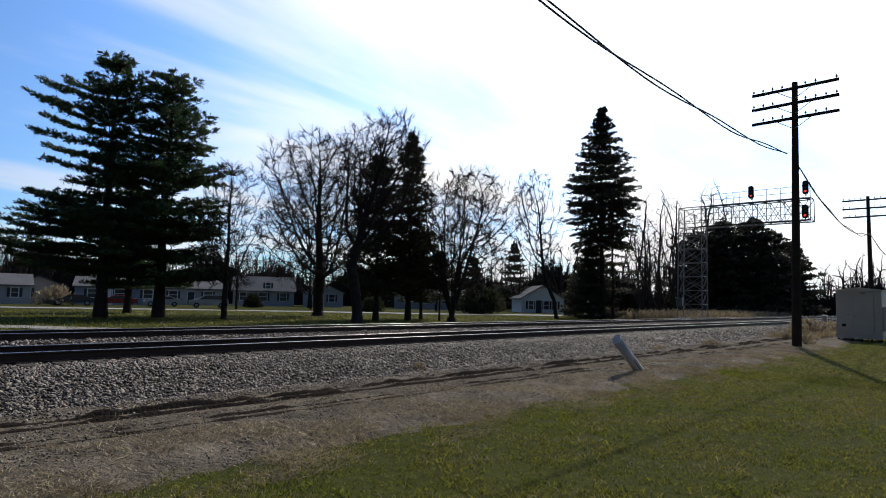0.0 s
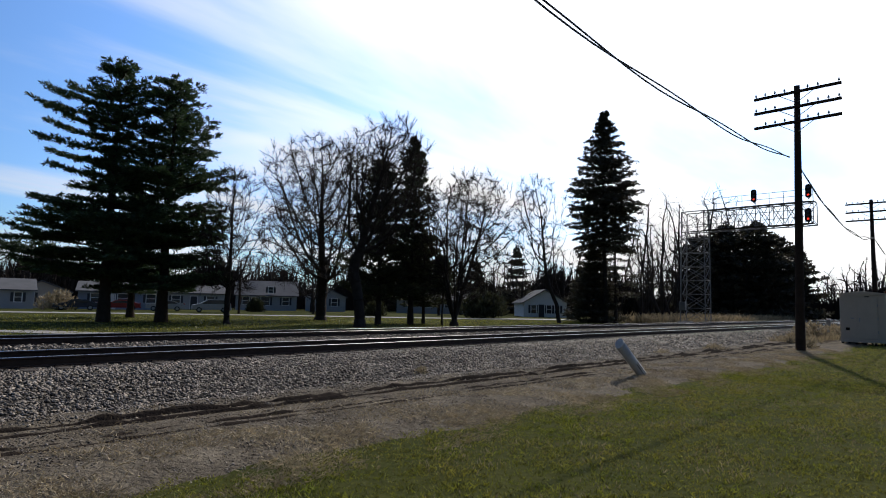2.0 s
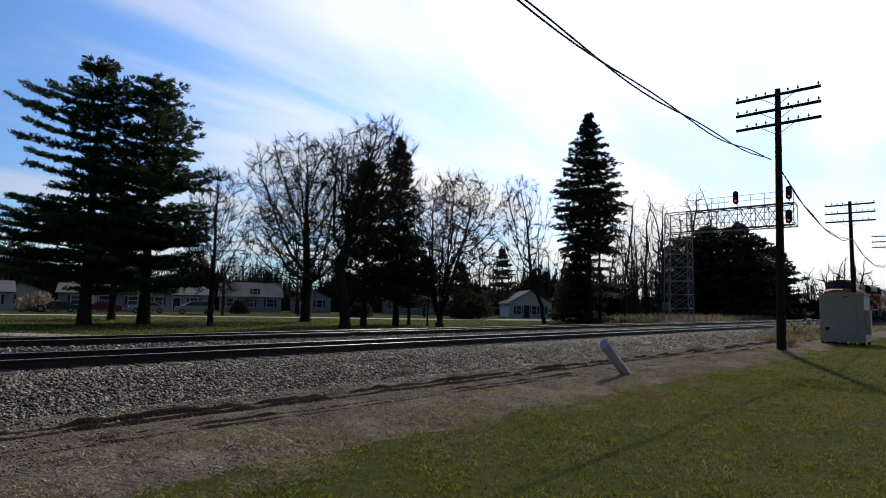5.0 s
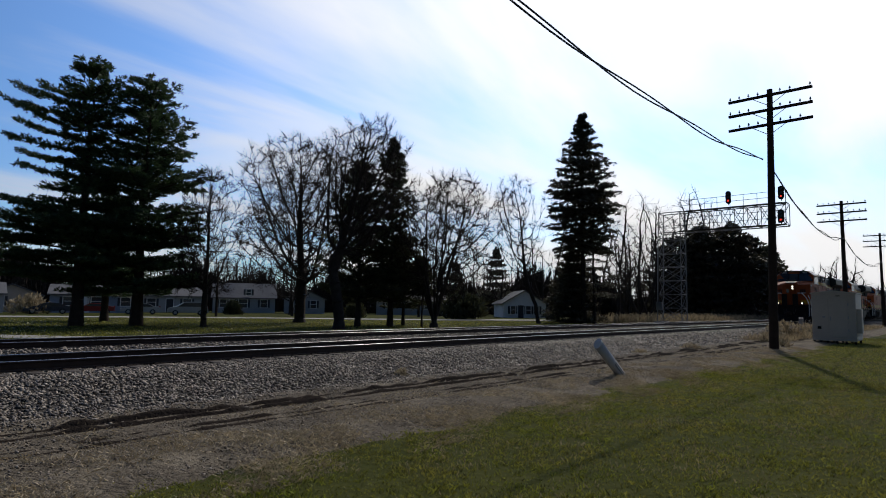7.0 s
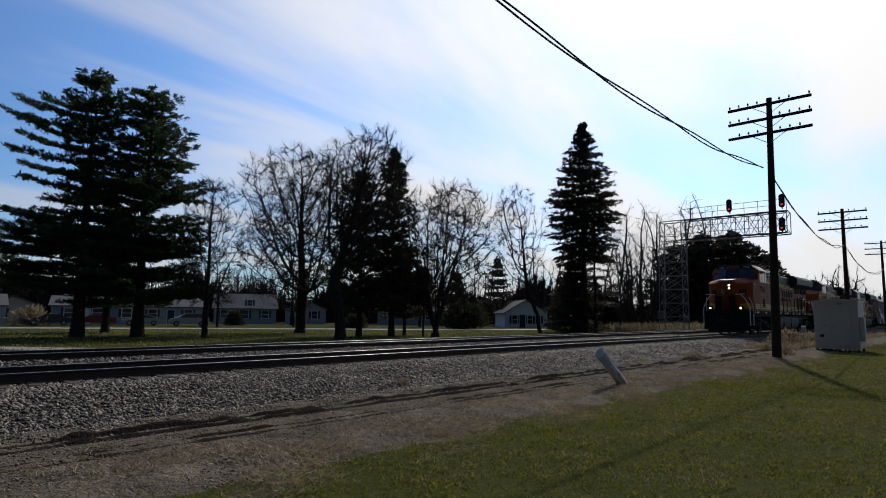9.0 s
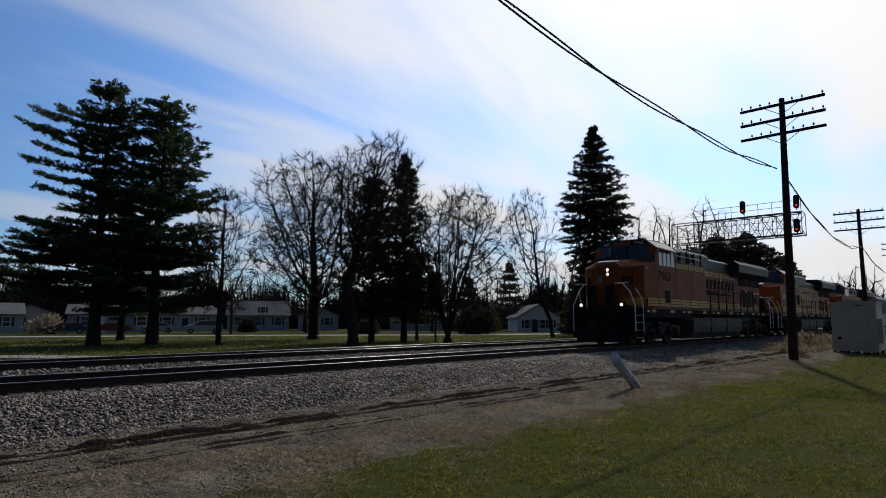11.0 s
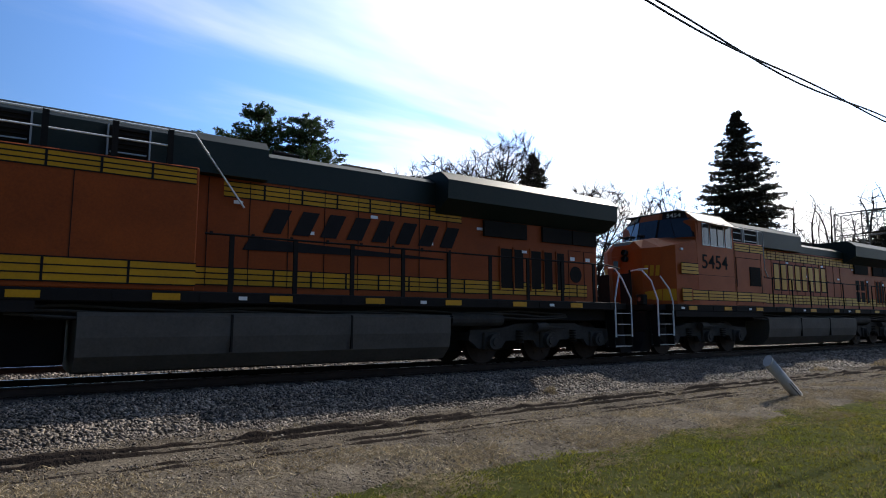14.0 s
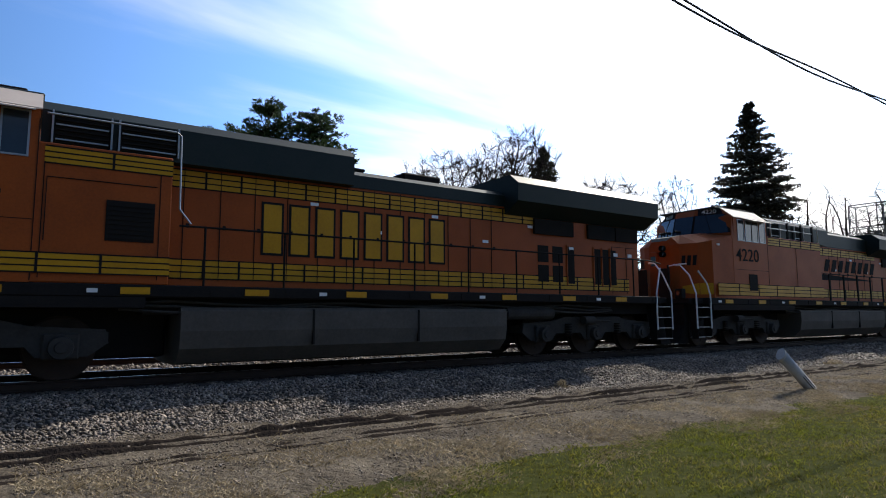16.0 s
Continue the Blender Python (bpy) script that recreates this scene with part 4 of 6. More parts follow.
        if newer:
            openings = [(9.6, 0.40), (10.08, 0.32), (10.7, 0.36), (11.2, 0.30), (11.7, 0.28)]
        else:
            openings = [(10.3, 0.26), (11.4, 0.26), (11.75, 0.26), (12.1, 0.24)]
            for x0 in (9.15, 9.7):
                for z0 in (1.98, 2.52):
                    part("engine_window", Shape().box(x0, x0 + 0.40, *sorted((sy * HW, sy * (HW + 0.012))), z0, z0 + 0.46, 0, 0.004), BLACKPAINT, t, "small dark hood opening")
        for x0, wd in openings:
            part("engine_window", Shape().box(x0, x0 + wd, *sorted((sy * HW, sy * (HW + 0.012))), 1.95, 3.0, 0, 0.004), BLACKPAINT, t, "dark hood door opening")
            part("door_edge", Shape().box(x0 - 0.06, x0 - 0.03, *sorted((sy * HW, sy * (HW + 0.03))), 1.9, 3.05), paint, t, "raised rib beside a hood door")
        for x0 in (12.15, 12.8):
            part("door_seam", Shape().box(x0, x0 + 0.012, *sorted((sy * HW, sy * (HW + 0.012))), 1.7, 3.1).box(x0, x0 + 0.55, *sorted((sy * HW, sy * (HW + 0.012))), 3.1, 3.112), BLACKPAINT, t)
            part("placard", Shape().box(x0 + 0.08, x0 + 0.26, *sorted((sy * HW, sy * (HW + 0.014))), 2.82, 2.92), WHITEPAINT, t)
        if not newer:
            continue
        ringed = Shape().rod((12.45, sy * HW, 2.42), (12.45, sy * (HW + 0.012), 2.42), 0.24, 0.24, 20)
        part("fan_guard", ringed, BLACKPAINT, t, "dark round guard on the hood door")
    # rear end of hood
    part("rear_end", Shape().box(13.38, 13.45, -0.9, 0.9, 1.62, 3.9, 0, 0.02), paint, t, "orange rear of the hood")
    # striping
    if newer:
        stripe_band(t, -5.55, aux_end, W + 0.001, 1.72, 2.12, 1.25)
        stripe_band(t, aux_end + 0.02, 12.9, HW + 0.001, 1.78, 2.12, 0.82)
        stripe_band(t, aux_end + 0.6, 8.3, HW + 0.001, 3.55, 3.86, 0.82)
        stripe_band(t, -2.2, aux_end - 0.05, W - 0.018, 3.60, 3.88, 0.8)
    else:
        stripe_band(t, -5.5, -4.98, W + 0.001, 1.74, 2.14, 2.0, 2)
        stripe_band(t, -4.92, aux_end, W + 0.001, 1.78, 2.10, 0.9)
        stripe_band(t, aux_end + 0.02, 12.9, HW + 0.001, 1.78, 2.14, 0.68)
        stripe_band(t, aux_end + 0.02, 9.0, HW + 0.001, 3.52, 3.86, 0.68)
        stripe_band(t, -2.2, aux_end, W - 0.018, 3.58, 3.86, 1.0)
        stripe_band(t, -5.5, -4.55, W + 0.001, 2.62, 2.98, 2.0, 2)
    # emblem: plain upright bars
    if newer:
        z0, z1, x0, w, gap, slant = 2.88, 3.40, 3.2, 0.38, 0.25, 0.24
    else:
        z0, z1, x0, w, gap, slant = 2.35, 3.35, 1.60, 0.37, 0.21, 0.0
    for sy in (-1, 1):
        for k in range(8):
            a, e = x0 + k * (w + gap), 0.05
            blk = [(a, z0), (a + w, z0), (a + w + slant, z1), (a + slant, z1)]
            ob = part("emblem_bar", Shape().prism(blk, "y", *sorted((sy * (HW + 0.010), sy * (HW + 0.018)))), NUMBER if newer else YELLOW, t, "dark slanted emblem bar" if newer else "yellow emblem bar with dark edge")
            if not newer:
                rim = [(a - e, z0 - e), (a + w + e, z0 - e), (a + w + e, z1 + e), (a - e, z1 + e)]
                part("emblem_edge", Shape().prism(rim, "y", *sorted((sy * (HW + 0.002), sy * (HW + 0.013)))), NUMBER, ob)
        if newer:
            part("emblem_tail", Shape().prism([(2.8, 2.50), (2.95, 2.76), (7.7, 2.60), (7.8, 2.57)], "y", *sorted((sy * (HW + 0.010), sy * (HW + 0.018)))), NUMBER, t, "dark tapering emblem tail")
    # walkway rails
    for sy in (-1, 1):
        y = sy * (W - 0.03)
        hand_rail(t, [(aux_end + 0.15, y, 2.70), (13.2, y, 2.70), (13.75, y, 2.62)], 0.02, BLACKPAINT, "handrail", "walkway handrail")
        n = 9
        for k in range(n):
            x = aux_end + 0.6 + k * (12.6 - aux_end) / (n - 0.5)
            if newer:
                part("handrail_post", Shape().box(x, x + 0.09, *sorted((y - 0.01, y + 0.03)), 1.60, 2.72), BLACKPAINT, t)
            else:
                part("handrail_post", Shape().rod((x, y, 1.60), (x, y, 2.70), 0.022), BLACKPAINT, t)
        # corner grab rails, pale and bent
        for x0, d in ((-6.78, 1), (14.22, -1)):
            g = Shape().line([(x0, sy * 1.50, 0.62), (x0, sy * 1.50, 1.75), (x0 + d * 0.06, sy * 1.25, 2.35), (x0 + d * 0.02, sy * 0.95, 2.70), (x0, sy * 0.70, 2.72)], 0.026, 6)
            part("grab_rail", g, WHITEPAINT, t, "white bent grab rail")
            g = Shape().line([(x0 + d * 0.75, sy * 1.52, 0.62), (x0 + d * 0.75, sy * 1.52, 1.7), (x0 + d * 0.62, sy * 1.50, 2.1), (x0 + d * 0.35, sy * 1.38, 2.5)], 0.026, 6)
            part("grab_rail", g, WHITEPAINT, t, "white bent grab rail")
        # reflectors on the sill
        for k in range(9):
            x = -5.2 + k * 2.1
            part("reflector", Shape().box(x, x + 0.46, *sorted((sy * W, sy * (W + 0.016))), 1.45, 1.57), YELLOW, t, "yellow sill reflector")
        for k in range(5):
            x = -5.6 + k * 4.1
            part("placard", Shape().box(x, x + 0.16, *sorted((sy * W, sy * (W + 0.016))), 1.47, 1.54), WHITEPAINT, t)
        for k in range(6):
            x = 2.6 + k * 1.55
            part("placard", Shape().box(x, x + 0.18, *sorted((sy * HW, sy * (HW + 0.014))), 3.42 - 0.5 * (k % 2), 3.49 - 0.5 * (k % 2)), WHITEPAINT, t)
    # pipes and cables under the sill
    for sy in (-1, 1):
        for k in range(3):
            pts = [(-1 + i * 0.9, sy * (1.32 + 0.03 * k), 1.30 - 0.07 * k + 0.04 * math.sin(i * 1.7 + k)) for i in range(15)]
            part("pipe", Shape().line(pts, 0.025, 5), TRUCK, t)
    return t, wheels


LOCO_LENGTH = 22.3
loco_a, wheels_a = make_locomotive("7963", True, "orange diesel locomotive with dark roof and lit headlights")
loco_b, wheels_b = make_locomotive("5454", False, "orange diesel locomotive with yellow stripes and yellow emblem blocks")
loco_c, wheels_c = make_locomotive("4220", True, "orange diesel locomotive coupled behind the second one")


def make_hopper():
    """A covered hopper car; its origin lies under its front coupler, on the rail heads."""
    t = thing("hopper_car", pose(0, Y_NEAR, HEAD), "pale grey covered hopper car behind the locomotives", "freight car")
    L, W = 17.8, 1.5
    side = [(1.1, 3.9), (L - 1.1, 3.9), (L - 1.1, 2.6), (L - 3.0, 1.3), (3.0, 1.3), (1.1, 2.6)]
    body = part("body", Shape().prism(side, "y", -W, W), HOPPER, t)
    part("roof", Shape().prism(mirror([(-W - 0.03, 3.9), (-1.2, 4.25), (-0.5, 4.38)])[::-1], "x", 1.0, L - 1.0), HOPPER, t)
    part("sill", Shape().box(0.7, L - 0.7, -0.4, 0.4, 0.95, 1.35, 0, 0.02), BLACKPAINT, t)
    for k in range(15):
        x = 1.6 + k * (L - 3.2) / 14
        for sy in (-1, 1):
            part("rib", Shape().box(x - 0.05, x + 0.05, *sorted((sy * W, sy * (W + 0.08))), 2.0 if 0 < k < 14 else 2.8, 3.88), HOPPER, body)
    for k in range(3):
        x = 4.4 + k * 4.5
        part("hopper_bay", Shape().prism([(x - 1.6, 1.32), (x + 1.6, 1.32), (x + 0.4, 0.5), (x - 0.4, 0.5)], "y", -1.2, 1.2), HOPPER, t)
        part("hatch", Shape().box(x - 1.0, x + 1.0, -0.35, 0.35, 4.36, 4.46, 0, 0.02), HOPPER, t)
    for x in (0.75, L - 0.75):
        for sy in (-1, 1):
            lad = Shape().rod((x, sy * 1.45, 0.9), (x, sy * 1.45, 4.1), 0.025).rod((x + 0.35, sy * 1.45, 0.9), (x + 0.35, sy * 1.45, 4.1), 0.025)
            ld = part("ladder", lad, HOPPER, t)
            for k in range(8):
                part("rung", Shape().rod((x, sy * 1.45, 1.0 + k * 0.4), (x + 0.35, sy * 1.45, 1.0 + k * 0.4), 0.015), HOPPER, ld)
    part("coupler", Shape().box(-0.1, 0.75, -0.15, 0.15, 0.7, 1.0, 0, 0.04), RUST, t)
    part("coupler", Shape().box(L - 0.75, L + 0.1, -0.15, 0.15, 0.7, 1.0, 0, 0.04), RUST, t)
    ws = []
    for xc in (2.0, L - 2.0):
        for sy in (-1, 1):
            fr = Shape().prism([(xc - 1.2, 0.62), (xc - 0.95, 0.4), (xc - 0.7, 0.55), (xc, 0.32), (xc + 0.7, 0.55), (xc + 0.95, 0.4), (xc + 1.2, 0.62), (xc + 0.4, 0.85), (xc - 0.4, 0.85)], "y", *sorted((sy * 1.02, sy * 1.14)))
            part("truck_frame", fr, TRUCK, t)
        part("bolster", Shape().box(xc - 0.25, xc + 0.25, -1.05, 1.05, 0.5, 0.97, 0, 0.03), TRUCK, t)
        ws += [make_wheelset(t, xc - 0.9), make_wheelset(t, xc + 0.9)]
    return t, ws


hopper, hopper_wheels = make_hopper()
LOCOS = [(loco_a, wheels_a), (loco_b, wheels_b), (loco_c, wheels_c)]
for lo, ws in LOCOS[1:]:
    for child in [c for c in lo.children_recursive if c.name.split(".")[0] in ("headlight", "ditch_light")]:
        child.data.materials[0] = CABGLASS


# ---- lineside things ----
def make_pole(x, y, top, label, lean=0.0, tilt=0.0):
    t = thing("telegraph_pole", pose(x, y, -0.05, lean, 0, 0), label, "telegraph pole", "telegraph poles along the line")
    s = Shape()
    n, k = 12, 6
    for j in range(k + 1):
        z, r = top * j / k, 0.185 - 0.075 * j / k
        s.v += [(r * math.cos(i * 2 * math.pi / n), r * math.sin(i * 2 * math.pi / n), z) for i in range(n)]
    for j in range(k):
        for i in range(n):
            s.f.append((j * n + i, j * n + (i + 1) % n, (j + 1) * n + (i + 1) % n, (j + 1) * n + i))
            s.m.append(0)
    s.f.append(tuple(range(k * n, k * n + n)))
    s.m.append(0)
    part("pole", s, POLEWOOD, t, "dark weathered wooden pole", True)
    for j in range(3):
        z = top - 0.28 - j * 0.62
        a = part("crossarm", Shape().box(-0.20, -0.11, -1.58, 1.58, z - 0.055, z + 0.055, 0, 0.01), POLEWOOD, t, "wooden crossarm")
        a.matrix_basis = Matrix.Translation((0, 0, z)) @ Euler((radians(tilt), 0, 0)).to_matrix().to_4x4() @ Matrix.Translation((0, 0, -z))
        for sy in (-1, 1):
            part("brace", Shape().rod((-0.15, sy * 0.62, z - 0.05), (-0.16, sy * 0.05, z - 0.42), 0.014, 0.014, 4), GALV, a)
        for q in range(8):
            if (q * 3 + j * 5) % 7 == 3:
                continue
            yy = (-1.5 + q * 0.36) if q < 4 else (0.42 + (q - 4) * 0.36)
            pin = part("insulator_pin", Shape().rod((-0.155, yy, z + 0.05), (-0.155, yy, z + 0.13), 0.012, 0.012, 5), POLEWOOD, a)
            part("insulator", Shape().rod((-0.155, yy, z + 0.11), (-0.155, yy, z + 0.16), 0.042, 0.036, 8).rod((-0.155, yy, z + 0.16), (-0.155, yy, z + 0.21), 0.03, 0.018, 8), GLASS_BEAD, pin, "small glass insulator")
    return t


def hanging(name, a, b, sag, r, twist, label, steps=40):
    """A slack bundle of two cables from a to b."""
    t = thing(name, Matrix.Identity(4), label, "cable", "cables between the poles")
    a, b = Vector(a), Vector(b)
    for k in range(2):
        pts = []
        for i in range(steps + 1):
            u = i / steps
            p = a.lerp(b, u) - Vector((0, 0, 4 * sag * u * (1 - u)))
            ph = u * twist + k * math.pi
            w = 0.085 * math.sin(ph) * min(1, 8 * u * (1 - u) + 0.1)
            pts.append(p + Vector((0, w * 0.4, w + 0.03 * math.sin(u * 23 + k))))
        part("cable", Shape().line(pts, r, 6), CABLE, t, "sagging black cable")
    return t


make_pole(27.5, 6.35, 10.85, "dark wooden telegraph pole with three crossarms and glass insulators", lean=0.9, tilt=-1.6)
make_pole(53.7, 7.5, 9.95, "dark wooden telegraph pole further along the line")
make_pole(84.0, 8.2, 10.6, "dark wooden telegraph pole far along the line")
hanging("overhead_cable", (27.4, 6.5, 7.85), (-6.0, 5.6, 8.35), 1.1, 0.022, 20, "pair of black cables sagging above the grass")
hanging("overhead_cable", (27.5, 6.2, 7.45), (53.6, 7.4, 7.1), 1.0, 0.024, 14, "pair of black cables sagging between two poles")
hanging("overhead_cable", (53.7, 7.4, 7.0), (84.0, 8.1, 7.4), 1.2, 0.024, 14, "pair of black cables sagging between distant poles")


def make_cabinet():
    t = thing("signal_cabinet", pose(36.4, 5.63, 0.0), "pale grey metal railway equipment cabinet on short feet", "equipment cabinet")
    w, d, h = 0.96, 1.9, 2.62
    part("body", Shape().box(0, d, -w, w, 0.16, h - 0.12, 0, 0.02), CAB_GREY, t)
    part("roof", Shape().prism([(-w - 0.05, h - 0.12), (w + 0.05, h - 0.12), (w + 0.05, h - 0.06), (0, h + 0.06), (-w - 0.05, h - 0.06)], "x", -0.05, d + 0.05), CAB_GREY, t, "low pitched metal roof")
    dr = part("door", Shape().box(-0.03, 0.0, -0.62, 0.22, 0.32, h - 0.32, 0, 0.01), CAB_GREY, t)
    part("handle", Shape().box(-0.06, -0.03, 0.10, 0.15, 1.15, 1.35, 0, 0.01), GALV, dr, "steel door handle")
    for z in (0.6, 1.25, 1.9):
        part("hinge", Shape().rod((-0.035, -0.63, z), (-0.035, -0.63, z + 0.14), 0.018, 0.018, 8), GALV, dr)
    fr = Shape().box(-0.015, 0, -0.68, -0.63, 0.28, h - 0.27).box(-0.015, 0, 0.23, 0.28, 0.28, h - 0.27).box(-0.015, 0, -0.68, 0.28, h - 0.31, h - 0.26)
    part("door_frame", fr, CAB_GREY, t)
    part("vent", Shape().box(-0.02, 0, 0.55, 0.72, 0.72, 0.86, 0, 0.01), BLACKPAINT, t, "small dark vent")
    part("lock_box", Shape().box(-0.03, 0, 0.36, 0.50, 1.30, 1.36, 0, 0.005), GALV, t)
    part("lamp_plate", Shape().box(-0.03, 0, -0.30, -0.10, h - 0.24, h - 0.20), BLACKPAINT, t)
    part("meter_box", Shape().box(0.1, 0.55, -w - 0.22, -w, 0.55, 1.75, 0, 0.02), CAB_GREY, t, "grey side box")
    part("skirt", Shape().box(-0.02, 0.02, -w - 0.01, w + 0.01, 0.14, 0.26, 0, 0.005), CAB_GREY, t)
    for x in (0.06, d - 0.1):
        for y in (-0.88, -0.5, -0.1, 0.3, 0.6, 0.88):
            part("foot", Shape().box(x - 0.05, x + 0.05, y - 0.05, y + 0.05, -0.02, 0.17, 0, 0.008), BLACKPAINT, t)


make_cabinet()


def make_marker():
    t = thing("marker_post", pose(13.85, 6.43, -0.08, 0, -52, 0), "leaning grey plastic cable marker post in the dirt", "marker post")
    t.matrix_basis = Matrix.Translation((13.85, 6.43, -0.06)) @ Euler((0, radians(-56), 0)).to_matrix().to_4x4()
    prof = [(0.13 * math.cos(a), 0.085 * math.sin(a)) for a in [i * math.pi / 8 for i in range(16)]]
    part("post", Shape().prism(prof, "z", 0, 1.56), STUB, t, "grey plastic post", True)
    part("cap", Shape().prism([(x * 1.03, y * 1.03) for x, y in prof], "z", 1.52, 1.58), STUB, t, "pale rounded cap")
    part("decal", Shape().box(-0.04, 0.04, -0.083, -0.076, 0.25, 0.75), NUMBER, t)
    part("seam", Shape().box(0.095, 0.112, -0.03, 0.03, 0.1, 0.72), NUMBER, t, "dark slit along the post")


make_marker()
wp = thing("marker_stub", pose(44.2, 8.6, 0.0), "short square white concrete lineside post", "marker post")
part("post", Shape().box(-0.11, 0.11, -0.11, 0.11, -0.05, 1.15, 0, 0.02), CONCRETE, wp)
part("cap", Shape().prism([(-0.12, 1.15), (0.12, 1.15), (0, 1.21)], "y", -0.12, 0.12), CONCRETE, wp)


# ---- signal bridge ----
def make_signal(x, y, z, parent):
    s = Shape()
    n = 20
    outline = [(0.24 * math.cos(i * math.pi / 10), (0.44 if math.sin(i * math.pi / 10) > 0 else -0.28) + 0.24 * math.sin(i * math.pi / 10)) for i in range(n)]
    s.prism([(y + a, z + b) for a, b in outline], "x", x - 0.03, x + 0.03)
    head = part("signal_head", s, SIGNAL_BLACK, parent, "black rounded signal backboard")
    for dz, lit in ((0.40, False), (0.08, False), (-0.24, True)):
        part("hood", Shape().rod((x - 0.03, y, z + dz + 0.03), (x - 0.22, y, z + dz + 0.03), 0.135, 0.135, 14, caps=False), SIGNAL_BLACK, head, "black lens hood")
        part("lens", Shape().rod((x - 0.03, y, z + dz), (x - 0.05, y, z + dz), 0.095, 0.09, 14), RED_LAMP if lit else CABGLASS, head, "lit red signal lens" if lit else "dark unlit lens")
    part("case", Shape().box(x + 0.03, x + 0.25, y - 0.16, y + 0.16, z - 0.35, z + 0.5, 0, 0.03), SIGNAL_BLACK, head)
    part("bracket", Shape().rod((x + 0.1, y, z - 0.62), (x + 0.1, y, z - 0.3), 0.05, 0.05, 8), SIGNAL_BLACK, head)
    return head


def make_bridge():
    t = thing("signal_bridge", pose(0, 0, 0), "galvanised lattice cantilever signal bridge with red signals lit", "signal bridge")
    X0, X1, YA, YB = 58.4, 59.8, 23.35, 21.25
    ZT, ZB = 10.95, 9.0
    legs = [(X0, YA), (X0, YB), (X1, YA), (X1, YB)]
    for x, y in legs:
        s = Shape().rod((x, y + (0.25 if y == YA else 0), -0.05), (x, y, ZT), 0.055, 0.055, 4)
        part("tower_leg", s, BRIDGE, t, "galvanised tower leg")
    k = 8
    for j in range(k):
        z0, z1 = 0.4 + j * (ZT - 0.4) / k, 0.4 + (j + 1) * (ZT - 0.4) / k
        for (a, b) in ((0, 1), (2, 3), (0, 2), (1, 3)):
            (xa, ya), (xb, yb) = legs[a], legs[b]
            p = Shape().rod((xa, ya, z0), (xb, yb, z1), 0.028, 0.028, 4).rod((xb, yb, z0), (xa, ya, z1), 0.028, 0.028, 4).rod((xa, ya, z1), (xb, yb, z1), 0.03, 0.03, 4)
            part("tower_brace", p, BRIDGE, t, "crossed lattice braces")
    YE = 12.2
    for x in (X0, X1):
        for z in (ZT, ZB):
            part("truss_chord", Shape().rod((x, YA, z), (x, YE if z == ZB else YE + 0.3, z), 0.05, 0.05, 4), BRIDGE, t, "galvanised truss chord")
    n = 8
    for j in range(n):
        ya, yb = YB - j * (YB - YE) / n, YB - (j + 1) * (YB - YE) / n
        for x in (X0, X1):
            p = Shape().rod((x, ya, ZT), (x, yb, ZB), 0.03, 0.03, 4).rod((x, ya, ZB), (x, yb, ZT), 0.03, 0.03, 4).rod((x, yb, ZB), (x, yb, ZT), 0.035, 0.035, 4)
            part("truss_brace", p, BRIDGE, t, "crossed truss braces")
        for z in (ZT, ZB):
            part("cross_tie", Shape().rod((X0, yb, z), (X1, yb, z), 0.03, 0.03, 4).rod((X0, ya, z), (X1, yb, z), 0.022, 0.022, 4), BRIDGE, t)
    mid = (ZT + ZB) / 2
    for z in (mid - 0.35, mid + 0.3):
        part("truss_rail", Shape().rod((X0 - 0.02, YB, z), (X0 - 0.02, YE, z), 0.028, 0.028, 4), BRIDGE, t)
    part("walkway", Shape().box(X0 - 0.75, X0 - 0.06, YE - 0.1, YB, ZB - 0.02, ZB + 0.01), TRUCK, t, "grated walkway")
    part("walkway", Shape().box(X0 + 0.3, X1 - 0.3, YE, YB, ZT + 0.05, ZT + 0.07), TRUCK, t, "grated walkway")
    for z in (ZT + 0.55, ZT + 1.05):
        part("guard_rail", Shape().rod((X0 + 0.1, YB, z), (X0 + 0.1, YE, z), 0.022, 0.022, 4), BRIDGE, t, "thin guard rail")
    for j in range(n + 1):
        y = YB - j * (YB - YE) / n
        part("guard_post", Shape().rod((X0 + 0.1, y, ZT), (X0 + 0.1, y, ZT + 1.05), 0.022, 0.022, 4), BRIDGE, t)
    part("end_frame", Shape().line([(X0 - 0.7, YE, ZB), (X0 - 0.7, YE, ZB + 1.1), (X0, YE, ZB + 1.1), (X0, YE, ZT + 1.05)], 0.025, 4), BRIDGE, t)
    make_signal(X0 - 0.1, 16.8, 11.75, t)
    make_signal(X0 - 0.1, 12.5, 11.72, t)
    make_signal(X0 - 0.45, 12.5, 9.62, t)
    part("junction_box", Shape().box(X0 - 0.35, X0 - 0.05, 23.0, 23.6, 1.5, 2.3, 0, 0.03), BRIDGE, t, "small steel junction box")
    for x, y in legs:
        part("footing", Shape().box(x - 0.35, x + 0.35, y - 0.3, y + 0.45, -0.2, 0.45, 0, 0.04), CONCRETE, t, "concrete footing")


make_bridge()


